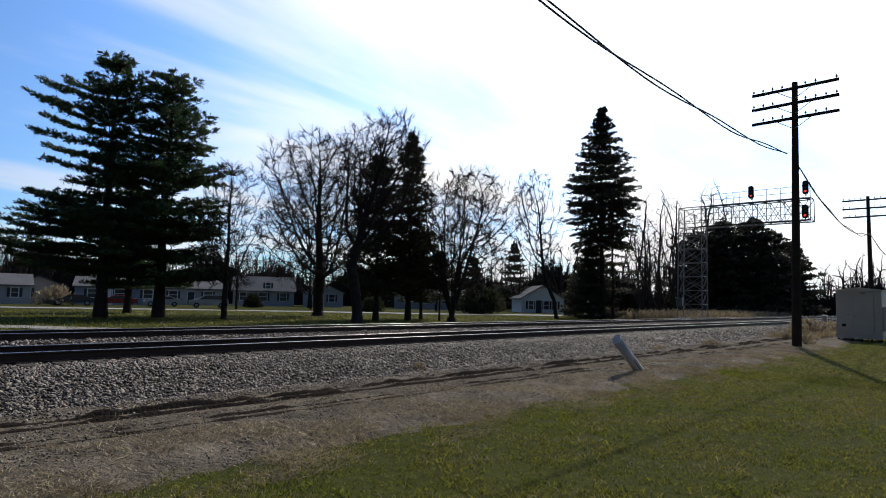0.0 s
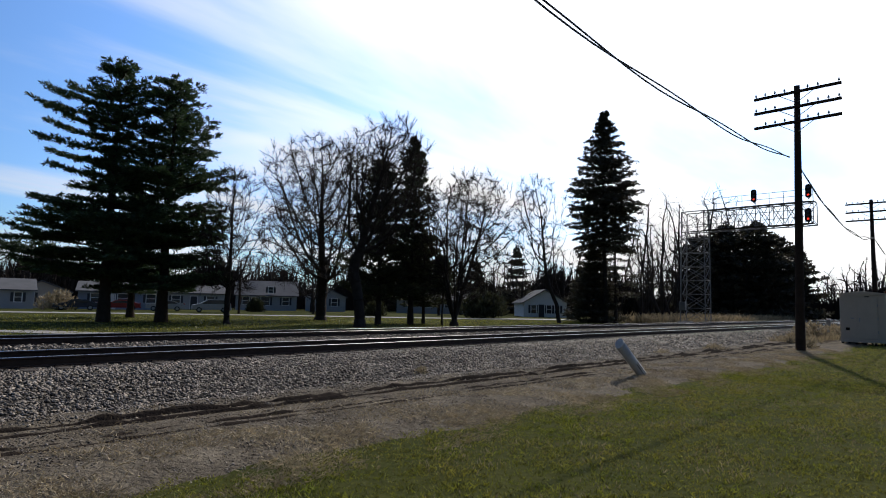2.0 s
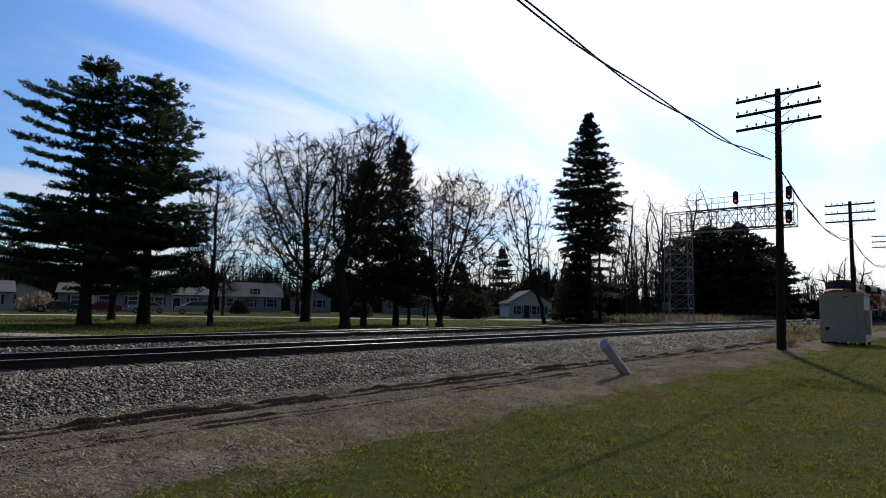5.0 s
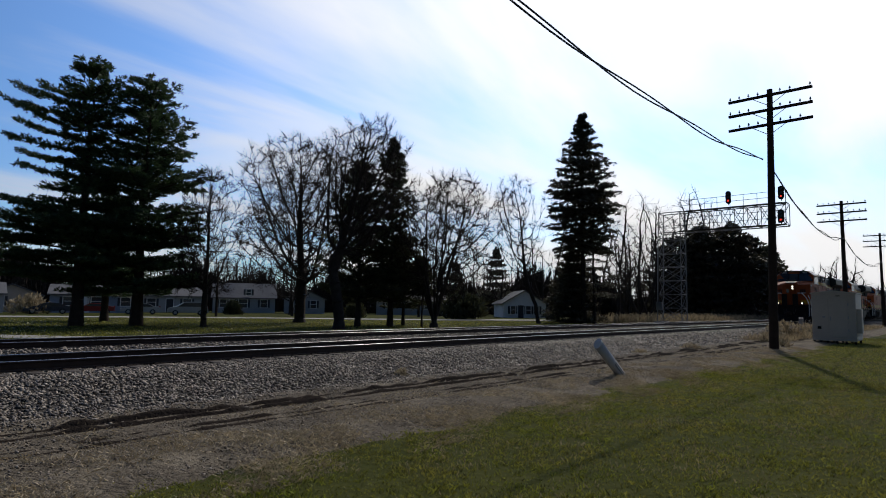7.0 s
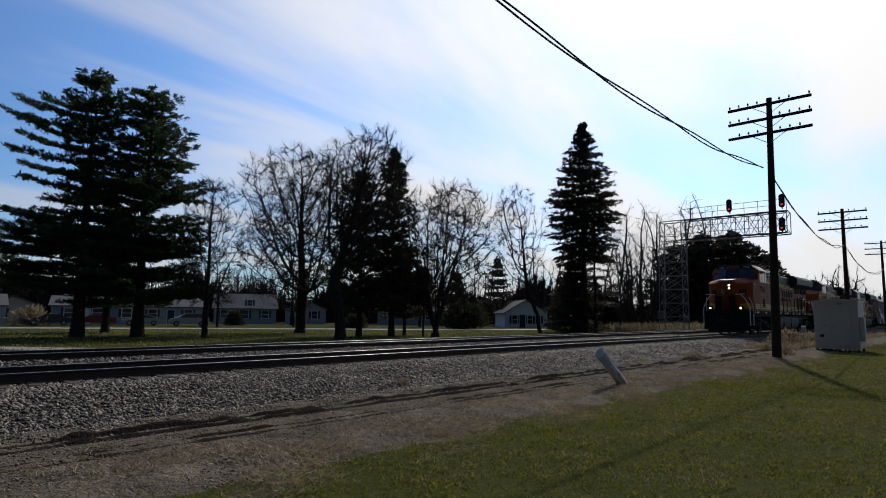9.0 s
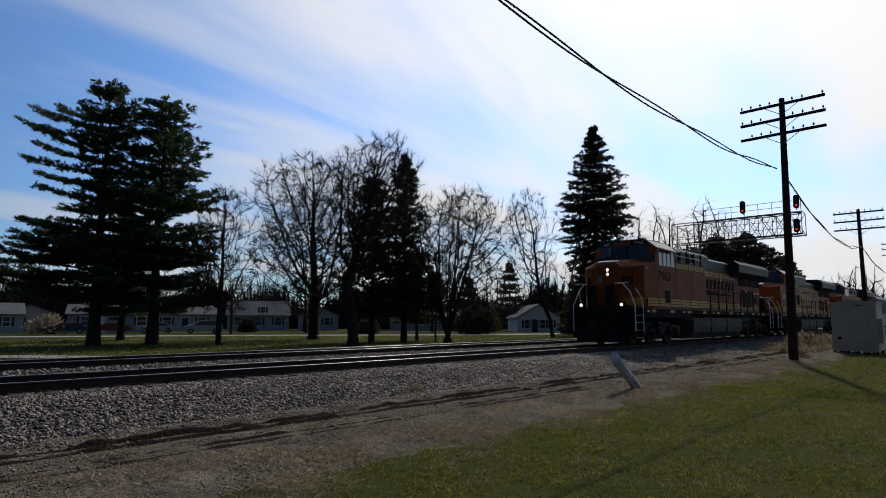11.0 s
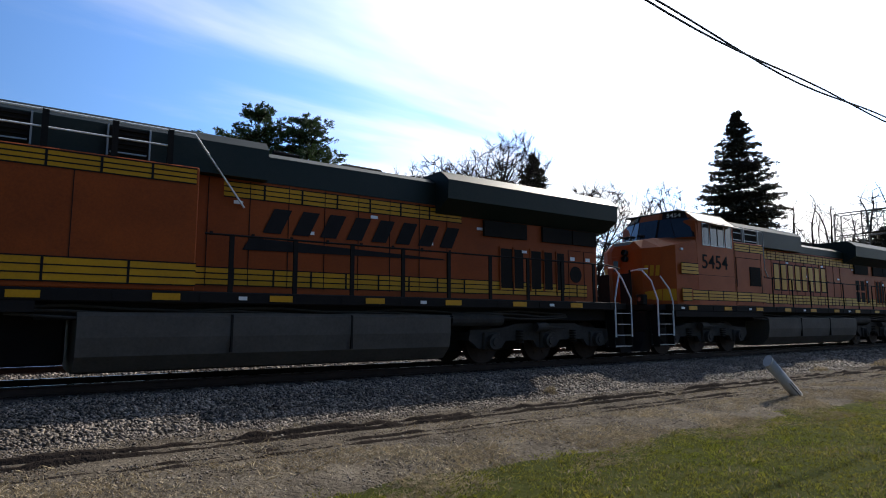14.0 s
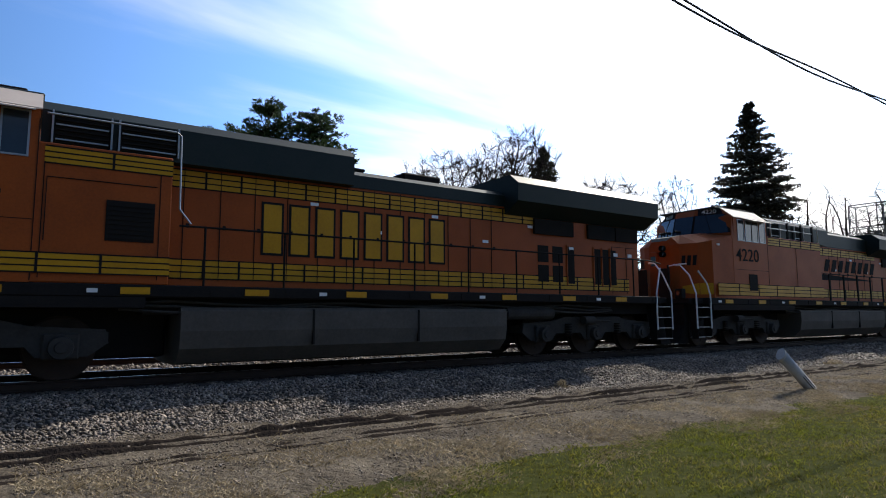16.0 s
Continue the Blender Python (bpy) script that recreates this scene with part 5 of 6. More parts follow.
# ---- trees ----
def tubes(name, segs, mat, parent, sides=4):
    """Many tapered limbs as one mesh. Rows: start, end, radius at start and end."""
    a = np.array(segs, float)
    p, q, r0, r1 = a[:, 0:3], a[:, 3:6], a[:, 6], a[:, 7]
    d = q - p
    d /= np.linalg.norm(d, axis=1, keepdims=True) + 1e-9
    ref = np.where(np.abs(d[:, 2:3]) > 0.9, [[1.0, 0, 0]], [[0, 0, 1.0]])
    u = np.cross(d, ref)
    u /= np.linalg.norm(u, axis=1, keepdims=True)
    w = np.cross(d, u)
    ang = np.arange(sides) * 2 * np.pi / sides
    ring = u[:, None] * np.cos(ang)[None, :, None] + w[:, None] * np.sin(ang)[None, :, None]
    v = np.concatenate([p[:, None] + ring * r0[:, None, None], q[:, None] + ring * r1[:, None, None]], 1)
    i = np.arange(sides)
    f = np.stack([i, (i + 1) % sides, sides + (i + 1) % sides, sides + i], -1)
    f = f[None] + np.arange(len(a))[:, None, None] * 2 * sides
    return big_mesh(name, v.reshape(-1, 3), f.reshape(-1, 4), mat, parent, smooth=True)


def crown_points(n, z0, z1, rad, shift, lean_to, gen, hollow=0.62):
    """Points spread through a crown whose radius at height u is rad(u); the crown's foot is shifted and its top leans."""
    out = []
    most = max(rad(i / 20) for i in range(21))
    while len(out) < n:
        u, v = gen.random(), gen.random()
        if v * most > rad(u):
            continue
        a, r = gen.uniform(0, 6.283), rad(u) * gen.random() ** hollow
        lump = 0.86 + 0.2 * math.sin(a * 3 + u * 7) + 0.1 * math.sin(a * 7 - u * 13)
        out.append((shift[0] + lean_to[0] * u + math.cos(a) * r * lump, shift[1] + lean_to[1] * u + math.sin(a) * r * lump, z0 + (z1 - z0) * u))
    return np.array(out)


def reach_for(points, start, step, kill, rise, gen, rounds=150):
    """Branches grow from the start nodes towards the points until each is reached. Gives nodes and their parents."""
    cap = 14000
    pos, par = np.zeros((cap, 3)), np.full(cap, -1, int)
    n = len(start)
    for i, (p, q) in enumerate(start):
        pos[i], par[i] = p, q
    alive = np.ones(len(points), bool)
    best, who = np.full(len(points), 1e9), np.zeros(len(points), int)
    fresh = np.arange(n)
    grown = set()
    for _ in range(rounds):
        d = np.linalg.norm(points[:, None] - pos[fresh][None], axis=2)
        k = d.argmin(1)
        dm = d[np.arange(len(points)), k]
        closer = dm < best
        best[closer], who[closer] = dm[closer], fresh[k[closer]]
        alive &= best > kill
        if not alive.any():
            break
        dirs = points[alive] - pos[who[alive]]
        dirs /= np.linalg.norm(dirs, axis=1, keepdims=True) + 1e-9
        acc = np.zeros((n, 3))
        np.add.at(acc, who[alive], dirs)
        act = np.unique(who[alive])
        v = acc[act]
        v /= np.linalg.norm(v, axis=1, keepdims=True) + 1e-9
        back = pos[act] - pos[np.maximum(par[act], 0)]
        back /= np.linalg.norm(back, axis=1, keepdims=True) + 1e-9
        v = v + 0.4 * back + gen.normal(0, 0.07, v.shape) + [0, 0, rise]
        v /= np.linalg.norm(v, axis=1, keepdims=True)
        rows = []
        for i, a in enumerate(act):
            key = (a, *np.round(v[i] * 3).astype(int))
            if key in grown:
                continue
            grown.add(key)
            rows.append((a, pos[a] + v[i] * step))
        if not rows or n + len(rows) >= cap:
            break
        fresh = np.arange(n, n + len(rows))
        for a, p in rows:
            pos[n], par[n] = p, a
            n += 1
    return pos[:n], par[:n]


def bare_tree(x, y, height, seed, label, crown, trunk=0.3, low=0.3, points=900, step=0.32, stems=1, shift=(0, 0), lean_to=(0, 0), thin=0.009, rise=0.12, bend=(0, 0), twig=0.55, tips=8, kill=1.25):
    """A leafless tree. crown(u) is the crown's radius from its foot (low, a share of the height) to its top."""
    gen = np.random.default_rng(seed)
    t = thing("bare_tree", pose(x, y, -0.05), label, "tree", "bare trees")
    fork = height * low * 0.75
    start = []
    if stems == 1:
        k = 6
        for i in range(k + 1):
            v = i / k
            start.append(((bend[0] * v * v + gen.normal(0, 0.03), bend[1] * v * v + gen.normal(0, 0.03), fork * v), i - 1))
    else:
        start = [((0, 0, 0), -1), ((0, 0, 0.4), 0)]
        for j in range(stems):
            a, q = 6.283 * j / stems + gen.uniform(-0.3, 0.3), 1
            tilt = gen.uniform(0.1, 0.55)
            p = np.array((0.0, 0.0, 0.4))
            for i in range(int(height * 0.36 / 0.4)):
                p = p + np.array((math.cos(a) * tilt, math.sin(a) * tilt, 1.0)) * 0.4 + gen.normal(0, 0.02, 3)
                start.append((tuple(p), q))
                q = len(start) - 1
    pts = crown_points(points, height * low, height * 0.985, crown, shift, lean_to, gen)
    pos, par = reach_for(pts, start, step, step * kill, rise, gen)
    n = len(pos)
    load, kids = np.zeros(n), np.zeros(n, int)
    for i in range(n - 1, 0, -1):
        if kids[i] == 0:
            load[i] = 1.0
        load[par[i]] += load[i]
        kids[par[i]] += 1
    rad = np.maximum(load, 1.0) ** 0.5
    rad *= trunk / rad[0]
    rad = np.maximum(rad, thin)
    rad[0] *= 1.35
    segs = [(*pos[par[i]], *pos[i], rad[par[i]] if kids[par[i]] < 3 else min(rad[par[i]], rad[i] * 1.5), rad[i]) for i in range(1, n)]
    limbs = [s for s in segs if s[7] > thin * 2.6]
    fine = [s for s in segs if s[7] <= thin * 2.6]
    for i in range(1, n):
        if rad[i] > thin * 5:
            continue
        d = pos[i] - pos[par[i]]
        d /= np.linalg.norm(d) + 1e-9
        for _ in range(tips if kids[i] == 0 else 1):
            p = pos[i] if kids[i] == 0 else pos[par[i]] + (pos[i] - pos[par[i]]) * gen.random()
            e = d + gen.normal(0, 0.38, 3)
            L = twig * gen.uniform(0.5, 1.1)
            for h in range(3):
                e = e + gen.normal(0, 0.13, 3) + [0, 0, 0.08]
                e /= np.linalg.norm(e)
                q = p + e * L / 3
                fine.append((*p, *q, thin * (0.95 - 0.12 * h), thin * (0.83 - 0.14 * h)))
                if h < 2 and gen.random() < 0.6:
                    g = e + gen.normal(0, 0.55, 3)
                    g /= np.linalg.norm(g)
                    fine.append((*q, *(q + g * L * 0.4), thin * 0.75, thin * 0.5))
                p = q
    tubes("trunk", limbs, BARK, t, 6)
    tagged(tubes("crown", fine, TWIG, t, 3), "crown of thin bare twigs")
    return t


def tufts(name, pts, dirs, size, mat, parent, per=7, width=0.16, up=0.3):
    """Sprays of needles: thin blades springing from many points."""
    pts, dirs = np.repeat(np.array(pts), per, 0), np.repeat(np.array(dirs), per, 0)
    n = len(pts)
    d = dirs * 0.8 + rng.normal(0, 0.5, (n, 3)) * [1, 1, 0.8] + [0, 0, up]
    d /= np.linalg.norm(d, axis=1, keepdims=True)
    L = size * rng.uniform(0.5, 1.3, (n, 1))
    side = np.cross(d, rng.normal(0, 1, (n, 3)))
    side /= np.linalg.norm(side, axis=1, keepdims=True) + 1e-9
    base = pts + rng.normal(0, size * 0.22, (n, 3)) * [1, 1, 0.6]
    tip = base + d * L
    mid = base + d * L * 0.5
    v = np.stack([base, mid + side * L * width, tip, mid - side * L * width], 1)
    f = np.arange(n * 4).reshape(-1, 4)
    return big_mesh(name, v.reshape(-1, 3), f, mat, parent)


def conifer(x, y, height, seed, label, radius, first, mat, bark, whorls, per_whorl, tuft, droop, shape, gap=0.15, trunk=0.25, per=7, up=0.3, density=1.0, extra=(), lean=0.0, fan=1.0, width=0.10, even=0.7):
    """An evergreen: tapered trunk, limbs in whorls, sprays of needles along each limb. shape(u) gives the limb length at height u of the crown."""
    rnd = random.Random(seed)
    t = thing("conifer", pose(x, y, -0.05, 0, lean, 0), label, "tree", "evergreen trees")
    segs, pts, dirs = [], [], []
    k = 10
    wob = [(rnd.gauss(0, 0.06) * i / k * 2, rnd.gauss(0, 0.06) * i / k * 2) for i in range(k + 1)]
    for i in range(k):
        segs.append((*wob[i], height * i / k, *wob[i + 1], height * (i + 1) / k, trunk * (1.25 if i == 0 else 1) * (1 - i / k) + 0.02, trunk * (1 - (i + 1) / k) + 0.015))
    limbs = []
    for w in range(whorls):
        u = (w + rnd.uniform(-0.3, 0.3)) / whorls
        u = min(max(u, 0), 0.99)
        z = height * (first + (1 - first) * u)
        a0 = rnd.uniform(0, 6.28)
        for b in range(per_whorl):
            if rnd.random() < gap:
                continue
            a = a0 + 6.28 * b / per_whorl + rnd.uniform(-0.35, 0.35)
            limbs.append((z + rnd.uniform(-0.2, 0.2), a, radius * shape(u) * rnd.uniform(even, 1.08), u))
    limbs += list(extra)
    for z, a, L, u in limbs:
        p = Vector((0, 0, z))
        slope = droop(u)
        m = max(3, int(L / 0.55))
        ca, sa = math.cos(a), math.sin(a)
        lift = rnd.uniform(0.05, 0.25)
        for i in range(m):
            v = (i + 1) / m
            q = Vector((ca * L * v, sa * L * v, z + L * (slope * v + lift * v * v))) + Vector((rnd.gauss(0, 0.06), rnd.gauss(0, 0.06), rnd.gauss(0, 0.04)))
            segs.append((*p, *q, 0.05 * (1 - i / m) + 0.012, 0.05 * (1 - v) + 0.01))
            if v > 0.2 or L < 1.2:
                for sgn in (-1, 1):
                    for _ in range(2):
                        reach = (0.18 + 0.24 * (1 - abs(2 * v - 1.1))) * min(L, 4.0) * fan * rnd.uniform(0.5, 1.15)
                        sweep = rnd.uniform(0.35, 1.0)
                        bx, by = ca * sweep - sa * sgn, sa * sweep + ca * sgn
                        bl = math.hypot(bx, by)
                        bx, by = bx / bl, by / bl
                        back = rnd.random() * L / m
                        m2 = max(2, int(reach / 0.17 * density))
                        tipup = rnd.uniform(-0.02, 0.14)
                        for j in range(m2):
                            w = (j + 1) / m2 * reach
                            pts.append((q.x - ca * back + bx * w, q.y - sa * back + by * w, q.z - back * slope + w * (slope * 0.5 + tipup * w) + rnd.gauss(0, 0.03)))
                            dirs.append((bx, by, slope * 0.5 + 0.1))
            p = q
    for _ in range(int(20 * density)):
        z = height * rnd.uniform(0.94, 1.0)
        pts.append((rnd.gauss(0, 0.12), rnd.gauss(0, 0.12), z))
        dirs.append((rnd.gauss(0, 0.5), rnd.gauss(0, 0.5), 1))
    tubes("trunk", segs, bark, t, 6)
    tagged(tufts("crown", pts, dirs, tuft, mat, t, per, width, up), "layered sprays of dark needles")
    return t


def pine_shape(u):
    return (0.78 + 0.35 * math.sin(u * 9.0)) * (1.0 - 0.55 * u) * (1 - 0.7 * u ** 5) * (0.8 + 0.2 * min(1, u * 6))


def spruce_shape(u):
    return (1 - u) ** 0.95 * (0.78 + 0.22 * min(1, u * 5)) + 0.015


# two old white pines on the lawn
conifer(13.75, 42.7, 17.3, 11, "tall dark white pine with ragged layered limbs on the lawn", 4.8, 0.17, PINE, PINE_BARK, 21, 8, 0.25,
        lambda u: -0.10 + 0.34 * u, pine_shape, 0.1, 0.36, 12, 0.25, 1.2, fan=0.85, width=0.125,
        extra=((4.0, 2.25, 7.4, 0.1), (4.3, 2.45, 8.4, 0.1), (3.7, 2.05, 6.4, 0.1), (6.0, 2.3, 5.6, 0.2), (10.2, 2.2, 4.4, 0.55), (11.0, 2.5, 4.8, 0.6), (11.9, 2.1, 5.0, 0.65), (12.5, 2.45, 5.0, 0.7), (13.3, 2.2, 4.6, 0.75), (13.9, 2.6, 4.0, 0.8), (14.6, 2.2, 3.4, 0.82), (9.4, 2.6, 3.8, 0.5), (15.2, 5.4, 2.6, 0.85), (14.2, 5.6, 3.0, 0.8), (5.0, 2.7, 6.0, 0.2), (3.2, 2.3, 5.2, 0.1), (3.6, 2.6, 5.8, 0.1), (4.6, 2.0, 6.2, 0.1), (5.4, 2.4, 6.4, 0.1), (6.4, 2.6, 5.0, 0.2), (6.9, 2.15, 4.8, 0.2), (7.4, 2.4, 4.6, 0.2), (5.8, 1.8, 5.4, 0.2)))
conifer(17.15, 42.1, 17.1, 12, "tall dark white pine with level limbs beside another pine", 5.1, 0.14, PINE, PINE_BARK, 22, 8, 0.25,
        lambda u: -0.14 + 0.34 * u, lambda u: (0.84 + 0.14 * math.sin(u * 30)) * (1 - 0.48 * u ** 1.5) * (1 - 0.8 * u ** 7), 0.1, 0.36, 12, 0.22, 1.2, fan=0.85, width=0.125, even=0.78)
conifer(18.9, 52.5, 10.5, 13, "smaller dark pine behind the two tall ones", 3.6, 0.2, PINE, PINE_BARK, 14, 6, 0.34, lambda u: -0.1 + 0.25 * u, pine_shape, 0.15, 0.28, 7, 0.3, 0.7)
# dark cedars among the bare trees
conifer(32.5, 33.9, 14.6, 21, "tall shaggy dark cedar among bare trees", 3.1, 0.13, CEDAR, BARK, 24, 6, 0.27, lambda u: 0.15 + 0.5 * u, lambda u: (1 - u) ** 0.8 * (0.7 + 0.5 * math.sin(2 + u * 11) ** 2), 0.2, 0.22, 10, 0.35, 1.0, width=0.13)
conifer(29.6, 34.3, 12.3, 22, "shaggy dark cedar leaning into its neighbour", 3.3, 0.15, CEDAR, BARK, 19, 6, 0.27, lambda u: 0.1 + 0.4 * u, lambda u: (1 - u) ** 0.6, 0.15, 0.20, 10, 0.3, 1.0, width=0.13)
conifer(34.9, 34.9, 7.2, 23, "small dark cedar under taller trees", 2.8, 0.22, CEDAR, BARK, 12, 6, 0.27, lambda u: -0.1 + 0.4 * u, lambda u: (1 - u) ** 0.6, 0.2, 0.13, 9, 0.3, 0.9, width=0.13)
conifer(33.6, 31.6, 5.0, 24, "young dark cedar with thin trunk", 1.4, 0.5, CEDAR, BARK, 8, 6, 0.25, lambda u: 0.0 + 0.4 * u, lambda u: (1 - u) ** 0.6, 0.2, 0.07, 7, 0.3, 0.9)
# the big spruce by the railway
conifer(56.3, 30.4, 22.0, 31, "very tall dark spruce with drooping limbs thin at the foot", 6.2, 0.36, SPRUCE, BARK, 28, 9, 0.25, lambda u: -0.40 + 0.45 * u, lambda u: min((1 - u) ** 0.95, 0.60) * (0.98 + 0.07 * math.sin(u * 45)) * (0.8 + 0.2 * min(1, u * 5)) + 0.012, 0.06, 0.30, 13, -0.2, 1.1, fan=0.5, width=0.14, even=0.88)
conifer(56.9, 32.0, 7.2, 32, "dark bushy evergreen at the foot of a tall spruce", 3.0, 0.02, SPRUCE, BARK, 12, 8, 0.4, lambda u: 0.0, lambda u: (1 - u) ** 0.5, 0.1, 0.2, 8, 0.2, 1.1)
conifer(57.4, 29.8, 11.5, 33, "half-bare old evergreen beside the tall spruce", 4.2, 0.25, SPRUCE, BARK, 12, 5, 0.34, lambda u: -0.25, lambda u: 0.7 + 0.3 * math.sin(u * 12), 0.35, 0.2, 6, 0.0, 0.5, fan=0.5)
conifer(89.0, 65.5, 12.5, 34, "dark pointed evergreen between houses", 4.4, 0.05, SPRUCE, BARK, 16, 7, 0.36, lambda u: -0.1, spruce_shape, 0.1, 0.18, 6, 0.2, 0.5, width=0.18)
mass = conifer(95.1, 31.4, 14.6, 41, "broad dense dark evergreen behind the signal bridge", 6.2, 0.03, SPRUCE, BARK, 18, 7, 0.6, lambda u: -0.1, lambda u: (1 - u * u) ** 0.6 * (0.8 + 0.25 * math.sin(u * 25)), 0.2, 0.3, 4, 0.2, 0.42, width=0.24)
for k, (x, y, s, r) in enumerate(((99.5, 28.6, 1.04, 70), (104.5, 27.0, 0.92, 140), (91.5, 34.6, 0.86, 200), (108.0, 25.6, 0.80, 250), (100, 33.5, 0.95, 300))):
    copy_thing(mass, pose(x, y, -0.05, 0, 0, r)).scale = (s, s, s)

# bare trees on the lawn
SIDE = Vector((0.682, -0.731))          # along the lawn, across the view


def dome(wide, full=0.4):
    return lambda u: wide * (math.sin(math.pi * 0.5 * min(1, (u + 0.12) / full)) if u < full else max(0.0, 1 - ((u - full) / (1 - full)) ** 2) ** 0.5) + 0.05


bare_tree(20.0, 38.55, 10.7, 51, "slender bare tree with upright branches on the lawn", dome(2.5, 0.3), 0.19, 0.2, 900, 0.26, thin=0.0125, rise=0.22, twig=0.8)
bare_tree(31.4, 43.9, 16.3, 52, "large bare shade tree with a broad round crown", dome(6.0, 0.42), 0.46, 0.2, 2400, 0.36, shift=tuple(SIDE * -0.6), thin=0.0155, rise=0.06, twig=1.0)
bare_tree(25.3, 31.1, 14.0, 57, "tall bare tree with a leaning forked trunk", dome(3.3, 0.55), 0.34, 0.34, 1500, 0.30, shift=tuple(SIDE * 0.5), lean_to=tuple(SIDE * 1.2), thin=0.013, rise=0.14, bend=tuple(SIDE * -0.5), twig=0.85)
bare_tree(33.4, 30.2, 11.4, 54, "many-stemmed bare tree fanning out from its foot", dome(4.7, 0.6), 0.30, 0.16, 1500, 0.30, stems=9, shift=tuple(SIDE * 0.4), lean_to=tuple(SIDE * 0.6), thin=0.0140, rise=0.14, twig=0.9)
bare_tree(50.6, 32.2, 14.6, 55, "bare tree with a slanting trunk near the track", dome(3.0, 0.5), 0.20, 0.32, 650, 0.36, shift=tuple(SIDE * -1.6), lean_to=tuple(SIDE * -0.8), thin=0.012, rise=0.14, bend=tuple(SIDE * -0.9), twig=0.8)
# woods and street trees behind
kinds = [bare_tree(72.9, 33.5, 13.0, 61, "bare tree in the thicket beside the railway", dome(3.0), 0.2, 0.25, 300, 0.45, thin=0.015, rise=0.2, twig=1.1, tips=3, kill=2.0),
         bare_tree(84.0, 39.0, 15.5, 62, "tall bare tree in the thicket", dome(3.6, 0.5), 0.26, 0.25, 320, 0.47, stems=3, thin=0.016, rise=0.2, twig=1.1, tips=3, kill=2.0),
         bare_tree(58.0, 96.0, 11.0, 63, "bare street tree among the houses", dome(4.2), 0.26, 0.2, 320, 0.45, thin=0.02, twig=1.0, tips=3, kill=2.0)]
spots = random.Random(5)
for k in range(20):                                   # thicket right of the spruce
    x = spots.uniform(62, 105)
    y = 26.5 + (x - 60) * 0.16 + spots.uniform(0, 12)
    s = spots.uniform(0.6, 1.05)
    copy_thing(kinds[k % 2], pose(x, y, -0.05, 0, 0, spots.uniform(0, 360))).scale = (s, s, s)
copy_thing(kinds[1], pose(107, 36.5, -0.05, 0, 0, 40)).scale = (1.5, 1.5, 1.5)
copy_thing(kinds[0], pose(78.8, 31.8, -0.05, 0, 0, 140)).scale = (1.2, 1.2, 1.25)
hazy = [bare_tree(40.0, 118.0, 12.0, 64, "distant bare tree behind the houses", dome(4.6), 0.25, 0.2, 95, 0.9, thin=0.038, twig=1.6, tips=2, kill=2.0),
        bare_tree(62.0, 106.0, 12.5, 65, "distant bare tree behind the houses", dome(4.4, 0.55), 0.25, 0.2, 95, 0.9, stems=4, thin=0.038, twig=1.6, tips=2, kill=2.0)]
for k in range(84):                                  # wood behind the houses
    a = radians(spots.uniform(22, 92))
    dd = spots.uniform(112, 190)
    s = spots.uniform(0.65, 1.15) * dd / 135
    copy_thing(hazy[k % 2], pose(math.cos(a) * dd, math.sin(a) * dd, -0.05, 0, 0, spots.uniform(0, 360))).scale = (s, s, s)
for x, y, s in ((46.0, 66.0, 0.75), (52.0, 75.0, 0.9), (57.5, 66.0, 0.7), (61, 58, 0.8), (70, 62, 1.0), (80, 58, 1.0), (88, 55, 1.1), (36, 95, 0.9), (24, 108, 1.0), (13, 120, 0.95)):
    copy_thing(kinds[2], pose(x, y, -0.05, 0, 0, spots.uniform(0, 360))).scale = (s, s, s)
for k in range(38):                                   # far wood along the line
    x = spots.uniform(130, 330)
    y = 22 + (x - 130) * 0.03 + spots.uniform(0, 28)
    s = spots.uniform(0.9, 1.3)
    copy_thing(hazy[k % 2], pose(x, y, -0.05, 0, 0, spots.uniform(0, 360))).scale = (s, s, s)
far_ev = conifer(11.5, 125.0, 10.0, 71, "distant dark pointed evergreen behind the houses", 3.0, 0.05, SPRUCE, BARK, 12, 7, 0.5, lambda u: -0.1, spruce_shape, 0.1, 0.18, 3, 0.2, 0.4, width=0.3)
for x, y, s in ((60, 118, 0.9), (95, 80, 1.1), (30, 122, 0.7), (45, 112, 0.8), (78, 84, 0.9), (105, 62, 1.0), (112, 58, 0.9)):
    copy_thing(far_ev, pose(x, y, -0.05, 0, 0, x)).scale = (s, s, s)


# ---- brush ----
def bush(x, y, w, h, mat, label, n=260):
    t = thing("bush", pose(x, y, 0), label, "bush")
    pts, dirs, segs = [], [], []
    rnd = random.Random(int(x * 13 + y))
    for _ in range(n):
        a, e, r = rnd.uniform(0, 6.28), rnd.uniform(0, 1.5), rnd.uniform(0.4, 1.0)
        p = (math.cos(a) * math.cos(e) * r * w / 2, math.sin(a) * math.cos(e) * r * w / 2, math.sin(e) * r * h)
        pts.append(p)
        dirs.append((p[0] / w, p[1] / w, 0.6))
        if rnd.random() < 0.2:
            segs.append((0, 0, 0, *p, 0.02, 0.006))
    tubes("stems", segs, BARK, t, 3)
    tufts("foliage", pts, dirs, h * 0.28, mat, t, 6, 0.14, 0.4)
    return t


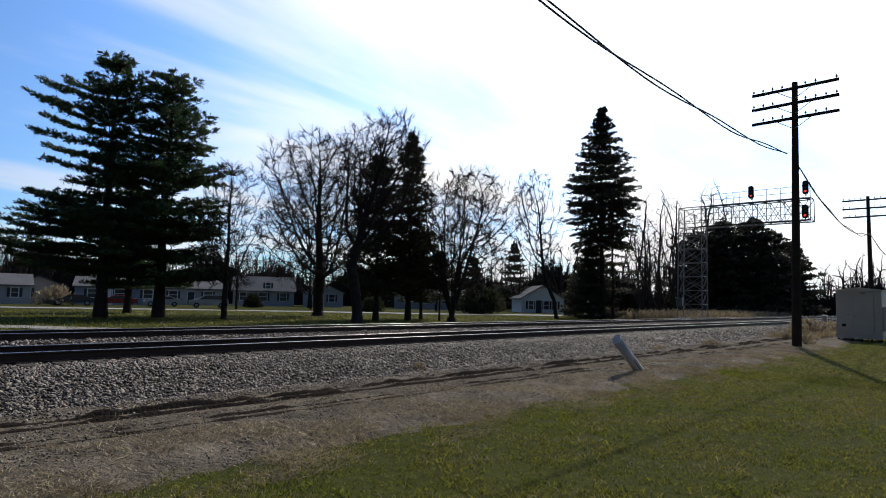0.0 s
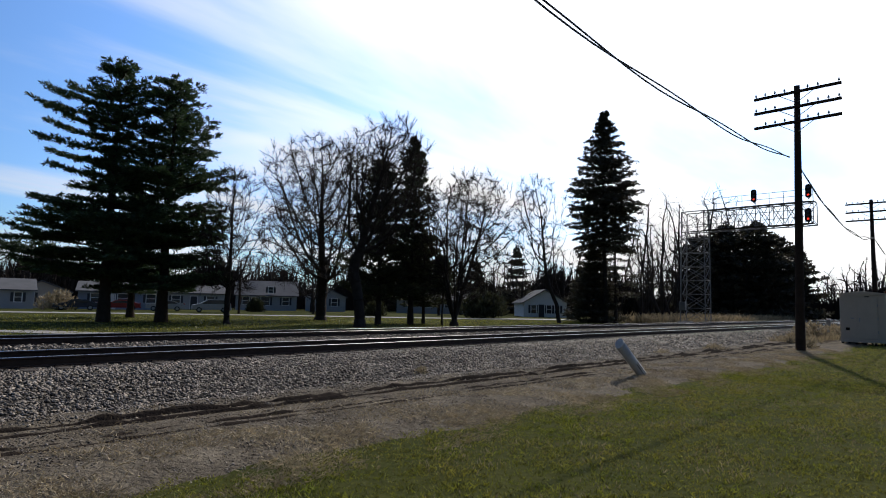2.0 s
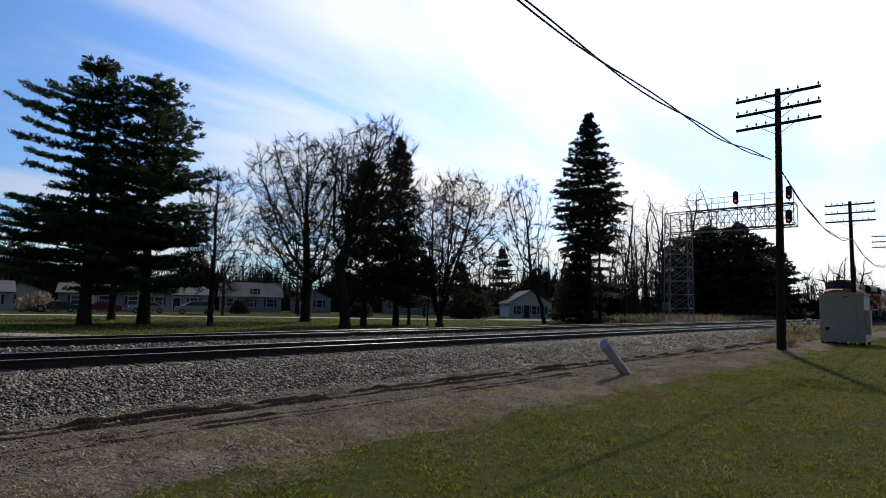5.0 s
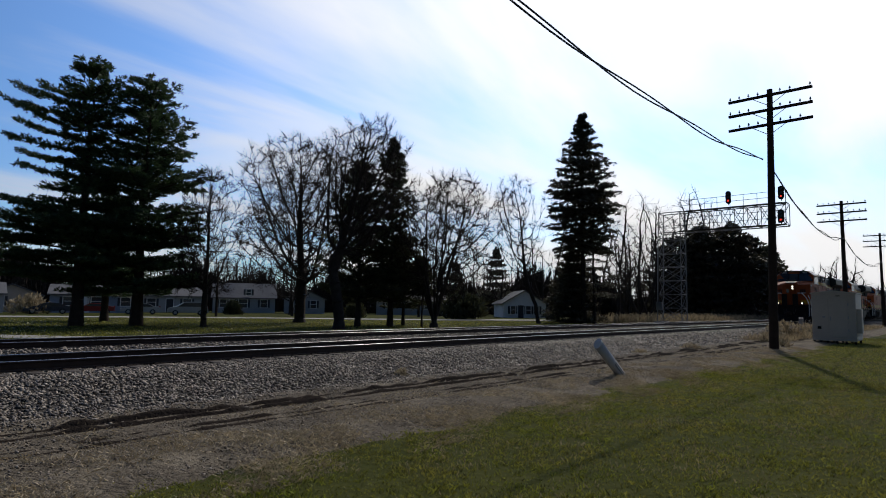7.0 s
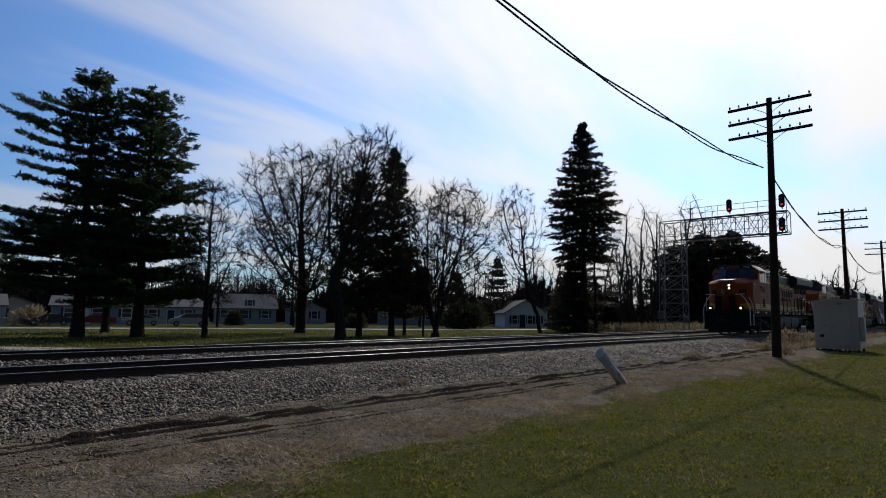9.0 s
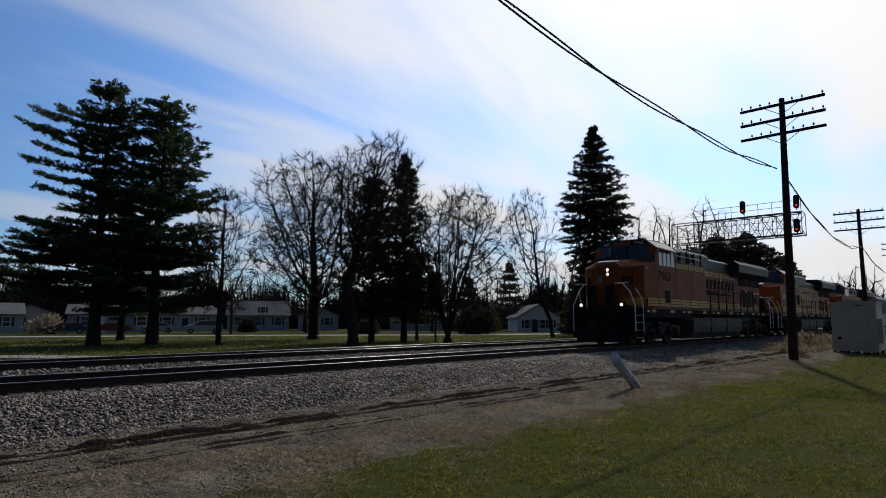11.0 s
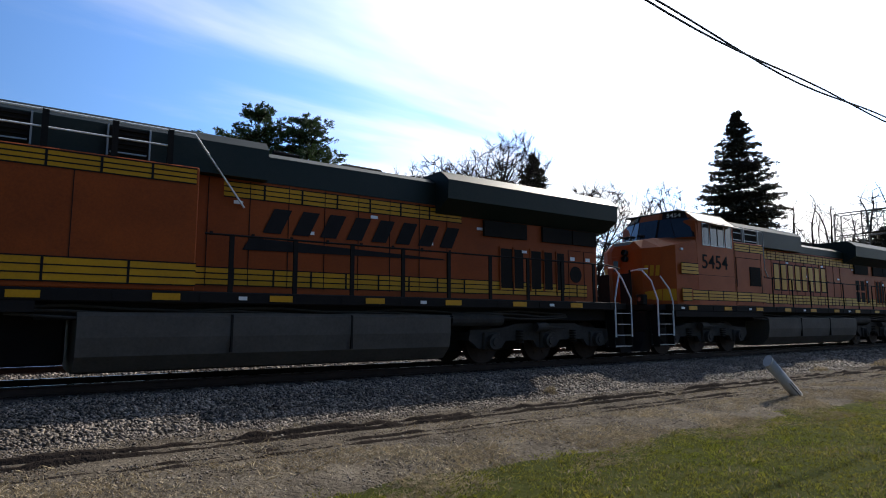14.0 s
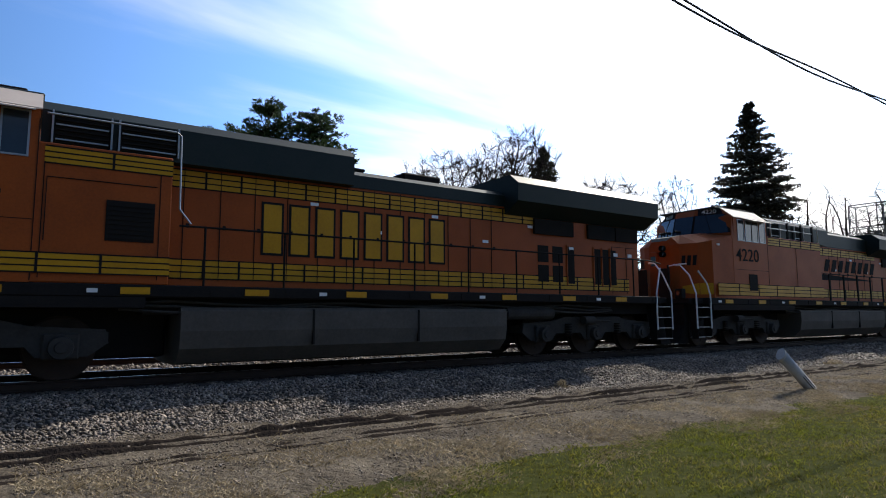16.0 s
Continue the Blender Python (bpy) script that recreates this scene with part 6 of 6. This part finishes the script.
for x, y, w, h, lab in ((57.9, 47.6, 6.0, 3.0, "broad dark clipped bush beside a house"), (43.8, 76.5, 2.2, 1.7, "round dark bush in front of a house"), (47.5, 55.5, 2.6, 1.7, "dark bush by a white house")):
    bush(x, y, w, h, CEDAR, lab, 420)
bush(21.5, 82, 4.5, 2.0, STRAW, "leafless brown shrub in front of a house", 160)
for x, y, w, h in ((30.0, 6.6, 0.8, 0.45), (33.5, 8.2, 1.0, 0.4), (37.0, 8.4, 1.6, 0.8), (39.5, 8.4, 1.8, 0.9), (24.5, 8.6, 1.2, 0.3), (20.5, 8.9, 0.7, 0.22), (9.6, 9.6, 0.35, 0.2), (42, 7.8, 2.0, 0.8)):
    bush(x, y, w, h, STRAW, "clump of dead straw-coloured grass by the track", 90)
blades("dry_grass", 9000, lambda n: rng.uniform(34, 75, n), lambda n: rng.uniform(7.4, 9.4, n), 0.28, 0.012, STRAW, "tall dead grass beside the railway", "dry grass", 0.0, 0.9)
blades("dry_grass", 26000, lambda n: rng.uniform(60, 115, n), lambda n: rng.uniform(23.2, 31, n), 0.7, 0.03, STRAW, "tall dead brush along the far side of the railway", "dry grass", 0.0, 0.7)


def far_wood(count, a0, a1, d0, d1, height, width, label):
    """A distant belt of bare brush and trees, too far off to tell apart."""
    a, d = np.radians(rng.uniform(a0, a1, count)), rng.uniform(d0, d1, count)
    hump = 0.75 + 0.35 * np.sin(a * 41) * np.sin(a * 17 + 1)
    x, y = np.cos(a) * d, np.sin(a) * d
    h = height * rng.uniform(0.25, 1.1, count) * hump
    lx, ly = rng.normal(0, 0.9, (2, count))
    w = width * rng.uniform(0.5, 1.3, count)
    sx, sy = -np.sin(a) * w, np.cos(a) * w
    z = np.full(count, -0.1)
    v = np.stack([np.stack([x - sx, y - sy, z], -1), np.stack([x + sx, y + sy, z], -1),
                  np.stack([x + sx * 0.6 + lx * 0.5, y + sy * 0.6 + ly * 0.5, h * 0.6], -1), np.stack([x + lx, y + ly, h], -1)], 1)
    f = np.array([(0, 1, 2), (0, 2, 3)])[None] + np.arange(count)[:, None, None] * 4
    return tagged(big_mesh("far_woods", v.reshape(-1, 3), f.reshape(-1, 3), TWIG), label, "woods", kind="stuff")


far_wood(70000, 14, 100, 122, 200, 10.5, 0.12, "distant grey-brown belt of bare woods behind the houses")
far_wood(9000, 3.5, 14, 150, 330, 11.0, 0.20, "distant grey-brown bare woods along the railway")


# ---- street, houses and cars ----
def road(name, pts, width, z, mat, label, category):
    s = Shape()
    P = [Vector((x, y, z)) for x, y in pts]
    for i, p in enumerate(P):
        d = (P[min(i + 1, len(P) - 1)] - P[max(i - 1, 0)]).normalized()
        n = Vector((-d.y, d.x, 0)) * width / 2
        s.v += [tuple(p - n), tuple(p + n), tuple(p - n - Vector((0, 0, 0.1))), tuple(p + n - Vector((0, 0, 0.1)))]
    for i in range(len(P) - 1):
        a, b = 4 * i, 4 * i + 4
        s.f += [(a, b, b + 1, a + 1), (a, a + 2, b + 2, b), (a + 1, b + 1, b + 3, a + 3)]
        s.m += [0, 0, 0]
    return tagged(part(name, s, mat), label, category, kind="structure")


road("street", [(-60, 90), (-10, 80), (12, 71), (23, 65.5), (38, 57.2), (52, 46.5), (70, 39.5), (110, 33)], 4.2, 0.03, CONCRETE, "pale concrete street past the houses", "street")
road("path", [(-12, 37), (2, 34.6), (7, 32.4), (9.6, 28.8), (10.5, 24.5)], 2.0, 0.02, CONCRETE, "pale gravel path across the lawn", "path")
road("driveway", [(1.2, 66), (3.5, 78), (5.5, 89)], 5.0, 0.025, CONCRETE, "pale driveway to a garage", "driveway")


def house(x, y, w, d, h, rise, turn, wall, roof, label, windows=(), doors=(), gable="side", chimney=False, garage=None):
    """Front faces -y before turning; windows and doors are given along the front."""
    t = thing("house", pose(x, y, 0, 0, 0, turn), label, "house", "houses along the street")
    s = Shape().box(-w / 2, w / 2, 0, d, -0.2, h)
    if gable == "side":
        s.prism([(0.02, h), (d - 0.02, h), (d / 2, h + rise - 0.06)], "x", -w / 2, w / 2)
    else:
        s.prism([(-w / 2, h), (w / 2, h), (0, h + rise - 0.06)], "y", 0, d)
    wl = part("wall", s, wall, t)
    n = int(h / 0.25)
    sid = Shape()
    for k in range(n):
        sid.box(-w / 2 - 0.012, w / 2 + 0.012, -0.018, 0, k * 0.25, k * 0.25 + 0.02)
    part("siding_edge", sid, wall, wl)
    o = 0.35
    r = Shape()
    if gable == "side":
        r.prism([(-o, h - o * rise / (d / 2)), (d / 2, h + rise), (d + o, h - o * rise / (d / 2)), (d + o, h - o * rise / (d / 2) + 0.14), (d / 2, h + rise + 0.14), (-o, h - o * rise / (d / 2) + 0.14)], "x", -w / 2 - 0.3, w / 2 + 0.3)
    else:
        q = o * rise / (w / 2)
        r.prism([(-w / 2 - o, h - q), (0, h + rise), (w / 2 + o, h - q), (w / 2 + o, h - q + 0.14), (0, h + rise + 0.14), (-w / 2 - o, h - q + 0.14)], "y", -0.3, d + 0.3)
    rf = part("roof", r, roof, t)
    if chimney:
        part("chimney", Shape().box(w * 0.2, w * 0.2 + 0.6, d / 2 - 0.3, d / 2 + 0.3, h, h + rise + 0.7), SHINGLE_BROWN, rf)
    for cx, cz, ww, wh in windows:
        fr = Shape()
        for b in ((cx - ww / 2 - 0.1, cx + ww / 2 + 0.1, cz - wh / 2 - 0.1, cz - wh / 2), (cx - ww / 2 - 0.1, cx + ww / 2 + 0.1, cz + wh / 2, cz + wh / 2 + 0.1),
                  (cx - ww / 2 - 0.1, cx - ww / 2, cz - wh / 2, cz + wh / 2), (cx + ww / 2, cx + ww / 2 + 0.1, cz - wh / 2, cz + wh / 2), (cx - ww / 2, cx + ww / 2, cz - 0.03, cz + 0.03)):
            fr.box(b[0], b[1], -0.06, 0.02, b[2], b[3])
        wi = part("window", fr, WHITEPAINT, t)
        part("pane", Shape().box(cx - ww / 2, cx + ww / 2, -0.03, 0.01, cz - wh / 2, cz + wh / 2), WINDOW, wi, "dark window pane")
        for sx in (-1, 1):
            part("shutter", Shape().box(*sorted((cx + sx * (ww / 2 + 0.12), cx + sx * (ww / 2 + 0.42))), -0.05, 0, cz - wh / 2, cz + wh / 2), DARKDOOR, wi, "dark shutter")
    for cx, ww, wh, mat in doors:
        dr = part("door", Shape().box(cx - ww / 2, cx + ww / 2, -0.05, 0.02, 0, wh), mat, t)
        fr = Shape().box(cx - ww / 2 - 0.1, cx - ww / 2, -0.07, 0.01, 0, wh + 0.1).box(cx + ww / 2, cx + ww / 2 + 0.1, -0.07, 0.01, 0, wh + 0.1).box(cx - ww / 2, cx + ww / 2, -0.07, 0.01, wh, wh + 0.1)
        part("door_frame", fr, WHITEPAINT, dr)
    return t


house(2.6, 92.0, 4.4, 6, 2.3, 1.0, 0, SIDING_TAN, SHINGLE_BROWN, "small tan garage with a pale blue door", (), ((0.3, 2.6, 2.0, SIDING_BLUE),), "side")
house(7.7, 92.0, 6.2, 7, 2.3, 1.35, -4, SIDING_TAN, SHINGLE, "wide tan garage with a grey shingle roof", (), (), "side")
house(15.5, 99.5, 7.6, 8, 2.6, 2.1, -8, SIDING_BLUE, SHINGLE, "blue-grey house with a gabled roof and chimney", ((-2, 1.5, 0.9, 1.1), (1.8, 1.5, 0.9, 1.1)), (), "front", True)
house(17.6, 88.4, 5.6, 7, 2.3, 1.3, -10, SIDING, SHINGLE, "pale grey house with a low gabled roof", ((1.2, 1.4, 0.7, 1.1),), (), "side")
house(22.2, 92.5, 6.5, 7, 2.2, 1.3, -14, SIDING_TAN, SHINGLE, "grey-tan house with a low shingle roof", ((-1.2, 1.4, 0.8, 1.2),), (), "front")
house(30.5, 87.6, 10.5, 7, 2.4, 1.2, -20, SIDING_BLUE, SHINGLE, "long pale blue-grey house behind the pines", ((-3.2, 1.5, 1.1, 1.1), (0.2, 1.5, 1.6, 1.1), (3.4, 1.5, 1.1, 1.1)), ((-1.4, 0.95, 2.0, WHITEPAINT),), "side")
house(42.0, 91.5, 9.0, 7, 2.5, 1.4, -24, SIDING, SHINGLE, "pale house with a grey roof behind the pines", ((-2.5, 1.5, 1.1, 1.1), (2.4, 1.5, 1.1, 1.1)), ((0, 0.95, 2.0, DARKDOOR),), "side")
house(52.6, 88.5, 9.5, 7, 2.5, 2.2, -31, SIDING, SHINGLE, "white house with a steep roof and dark shutters", ((-3.2, 1.5, 1.0, 1.2), (-0.2, 1.5, 1.3, 1.3), (0.6, 3.3, 0.7, 0.9), (3.0, 1.5, 1.0, 1.2)), ((-1.8, 0.95, 2.05, DARKDOOR),), "side")
house(60.6, 83.5, 6.5, 7, 2.4, 1.5, -34, SIDING, SHINGLE, "white house end with dark shuttered windows", ((-1.2, 1.5, 0.9, 1.2), (1.4, 1.5, 0.9, 1.2)), (), "front")
house(72.6, 70.0, 12.5, 6, 2.3, 0.9, -46, SIDING, SHINGLE, "long low white house beyond the trees", ((-4.2, 1.5, 1.1, 0.9), (-1.0, 1.5, 1.1, 0.9), (2.2, 1.5, 1.1, 0.9), (4.8, 1.5, 0.9, 0.9)), ((3.7, 0.95, 2.0, DARKDOOR),), "side")
house(76.5, 51.0, 6.4, 8.5, 2.15, 1.85, -44, WHITEPAINT, SHINGLE, "small white cottage with a gabled porch front", ((-1.75, 1.15, 0.7, 1.2), (0.55, 1.15, 0.7, 1.2), (1.75, 1.15, 0.7, 1.2)), ((-0.6, 0.85, 1.85, DARKDOOR),), "front")
house(10.0, 75.0, 2.3, 2.2, 1.15, 0.4, 0, SIDING, SIDING, "small white garden shed with a dark doorway", (), ((0.4, 1.1, 1.0, DARKDOOR),), "front")


def car(x, y, turn, L, W, H, paint, label, van=False):
    t = thing("car", pose(x, y, 0.03, 0, 0, turn), label, "car", "parked cars")
    if van:
        side = [(-L / 2, 0.35), (-L / 2 + 0.05, 0.85), (-L / 2 + 0.9, 1.02), (-L / 2 + 1.75, H - 0.08), (-L / 2 + 2.1, H), (L / 2 - 0.4, H - 0.02), (L / 2 - 0.08, 1.05), (L / 2, 0.6), (L / 2 - 0.05, 0.3)]
        glass = [(-L / 2 + 1.15, 1.02), (-L / 2 + 1.85, H - 0.12), (L / 2 - 0.45, H - 0.12), (L / 2 - 0.2, 1.02)]
    else:
        side = [(-L / 2, 0.32), (-L / 2 + 0.05, 0.70), (-L / 2 + 1.2, 0.88), (-L / 2 + 1.9, H - 0.04), (-L / 2 + 2.3, H), (L / 2 - 1.3, H - 0.05), (L / 2 - 0.55, 0.95), (L / 2 - 0.02, 0.85), (L / 2, 0.35)]
        glass = [(-L / 2 + 1.45, 0.90), (-L / 2 + 2.0, H - 0.10), (L / 2 - 1.35, H - 0.12), (L / 2 - 0.8, 0.92)]
    part("body", Shape().prism(side, "y", -W / 2, W / 2), paint, t)
    part("glass", Shape().prism(glass, "y", -W / 2 - 0.012, W / 2 + 0.012), WINDOW, t, "dark side windows")
    for sx in (-L / 2 + 0.85, L / 2 - 0.85):
        for sy in (-1, 1):
            w = part("wheel", Shape().rod((sx, sy * (W / 2 - 0.16), 0.30), (sx, sy * (W / 2 + 0.02), 0.30), 0.32, 0.31, 16), RUBBER, t)
            part("rim", Shape().rod((sx, sy * (W / 2 + 0.02), 0.30), (sx, sy * (W / 2 + 0.03), 0.30), 0.19, 0.17, 10), GALV, w)
    for sy in (-0.6, 0.6):
        part("headlight", Shape().box(-L / 2 - 0.01, -L / 2 + 0.15, sy - 0.16, sy + 0.16, 0.6, 0.75, 0, 0.02), WHITEPAINT, t)
        part("tail_light", Shape().box(L / 2 - 0.12, L / 2 + 0.01, sy - 0.1, sy + 0.1, 0.75, 1.0, 0, 0.02), CAR_RED, t)
    part("bumper", Shape().box(-L / 2 - 0.06, -L / 2 + 0.1, -W / 2 + 0.05, W / 2 - 0.05, 0.3, 0.5, 0, 0.03).box(L / 2 - 0.1, L / 2 + 0.06, -W / 2 + 0.05, W / 2 - 0.05, 0.3, 0.5, 0, 0.03), paint, t)
    return t


car(7.5, 85.6, 0, 4.7, 1.85, 1.65, CAR_WHITE, "white minivan parked on a driveway", True)
car(32.3, 78.2, -22, 4.4, 1.75, 1.35, CAR_SILVER, "silver sedan parked by the street")
car(35.2, 71.8, -24, 4.5, 1.85, 1.6, CAR_SILVER, "silver sport utility car parked by the street", True)
car(27.6, 80.2, -20, 4.6, 1.8, 1.3, CAR_RED, "dark red car parked by a house")
car(23.0, 80.8, -16, 4.6, 1.8, 1.3, CAR_DARK, "dark car parked by a house")


def street_pole(x, y, h, arm, label):
    t = thing("utility_pole", pose(x, y, -0.05), label, "utility pole", "utility poles on the street")
    part("pole", Shape().rod((0, 0, 0), (0, 0, h), 0.15, 0.10, 10), POLEWOOD, t)
    if arm:
        part("crossarm", Shape().box(-0.8, 0.8, -0.06, 0.06, h - 0.4, h - 0.28), POLEWOOD, t)
        for xx in (-0.7, 0.2, 0.7):
            part("insulator", Shape().rod((xx, 0, h - 0.28), (xx, 0, h - 0.1), 0.05, 0.04, 6), GLASS_BEAD, t)
        part("transformer", Shape().rod((0, -0.3, h - 1.9), (0, -0.3, h - 1.2), 0.2, 0.2, 10), GALV, t)


street_pole(3.3, 67.9, 7.3, True, "wooden utility pole with a short crossarm")
street_pole(1.4, 72.0, 6.6, False, "plain wooden utility pole")
street_pole(35.7, 66.0, 5.9, False, "thin wooden lamp pole by the street")
hanging("service_wire", (3.3, 67.9, 7.0), (-40, 78, 7.4), 0.5, 0.02, 3, "thin overhead wire on the street", 20)
hanging("service_wire", (3.3, 67.9, 7.0), (45, 70.0, 6.2), 0.7, 0.02, 3, "thin overhead wire past the pines", 20)
st = thing("stake", pose(6.45, 43.0, 0), "short dark stake standing in the lawn", "stake")
part("post", Shape().rod((0, 0, -0.05), (0, 0, 0.72), 0.09, 0.08, 8), POLEWOOD, st)
part("cap", Shape().rod((0, 0, 0.72), (0, 0, 0.78), 0.11, 0.06, 8), POLEWOOD, st)
bn = thing("waste_bin", pose(1.1, 55.0, 0), "dark plastic waste bin on the lawn", "waste bin")
part("bin", Shape().prism([(-0.24, 0), (0.24, 0), (0.32, 0.9), (-0.32, 0.9)], "y", -0.3, 0.3), DARKDOOR, bn)
part("lid", Shape().box(-0.35, 0.35, -0.34, 0.34, 0.9, 0.97, 0, 0.02), DARKDOOR, bn)
gz = thing("gazebo", pose(13.6, 86.0, 0), "small garden gazebo with a pale pointed roof", "gazebo")
part("roof", Shape().rod((0, 0, 1.85), (0, 0, 2.5), 1.25, 0.12, 8), SIDING, gz)
for k in range(6):
    part("post", Shape().rod((1.05 * math.cos(k), 1.05 * math.sin(k), -0.02), (1.05 * math.cos(k), 1.05 * math.sin(k), 1.9), 0.06, 0.06, 6), DARKDOOR, gz)


# park grass beyond the railway
blades("grass", 70000, fore(-6, 62, 0.9), fore(23.2, 62, 1.3), 0.07, 0.022, BLADE, "park grass under the trees beyond the railway", "grass", -0.01, 1.5,
       lambda x, y: y < 84 - 0.72 * x - 6 + 8 * (x < 40))


# the lawn goes on around and behind the camera, thinning out
def lawn_round(x, y):
    inside = ((x > 1.5) & (x < 46) & (y > 0.0) & (np.hypot(x, y) > 3.2)) | (np.hypot(x, y) < 0.5)
    return ~inside & lawn_keep(x, y)


blades("grass", 60000, lambda n: 6 + rng.normal(0, 12, n), lambda n: 5.5 - np.abs(rng.normal(0, 5.5, n)), 0.04, 0.011, BLADE, "short mown green lawn grass around the viewpoint", "grass", -0.005, 0.9, lawn_round)


# ---- what moves ----
# place of the leading locomotive along the line, by time
TRAIN = [(0.0, 138.6), (2.0, 119.1), (4.0, 99.6), (5.5, 85.0), (7.0, 70.4), (8.5, 55.8), (10.0, 41.5), (11.0, 31.7), (12.0, 21.5), (12.5, 16.3), (13.0, 11.25), (13.5, 6.1),
         (14.0, 0.9), (14.5, -4.4), (15.0, -9.5), (15.5, -14.7), (16.0, -20.0)]


def train_x(t):
    return float(np.interp(t, [a for a, _ in TRAIN], [b for _, b in TRAIN]))


def roll(wheels):
    """Turn the wheels as they run along the rails."""
    for w in wheels:
        x0 = w.matrix_basis.translation.x
        rows = []
        for i in range(241):
            t = i / 15
            rows.append((t, pose(x0, 0, 0.53, 0, math.degrees((train_x(t) - 138.6) / 0.53), 0)))
        walk(w, rows)


def motions():
    for k, (lo, wheels) in enumerate(LOCOS):
        walk(lo, [(t, pose(x + k * LOCO_LENGTH, Y_NEAR, HEAD)) for t, x in TRAIN])
        roll(wheels)
    walk(hopper, [(t, pose(x + 3 * LOCO_LENGTH - 7.2, Y_NEAR, HEAD)) for t, x in TRAIN])
    roll(hopper_wheels)


motions()
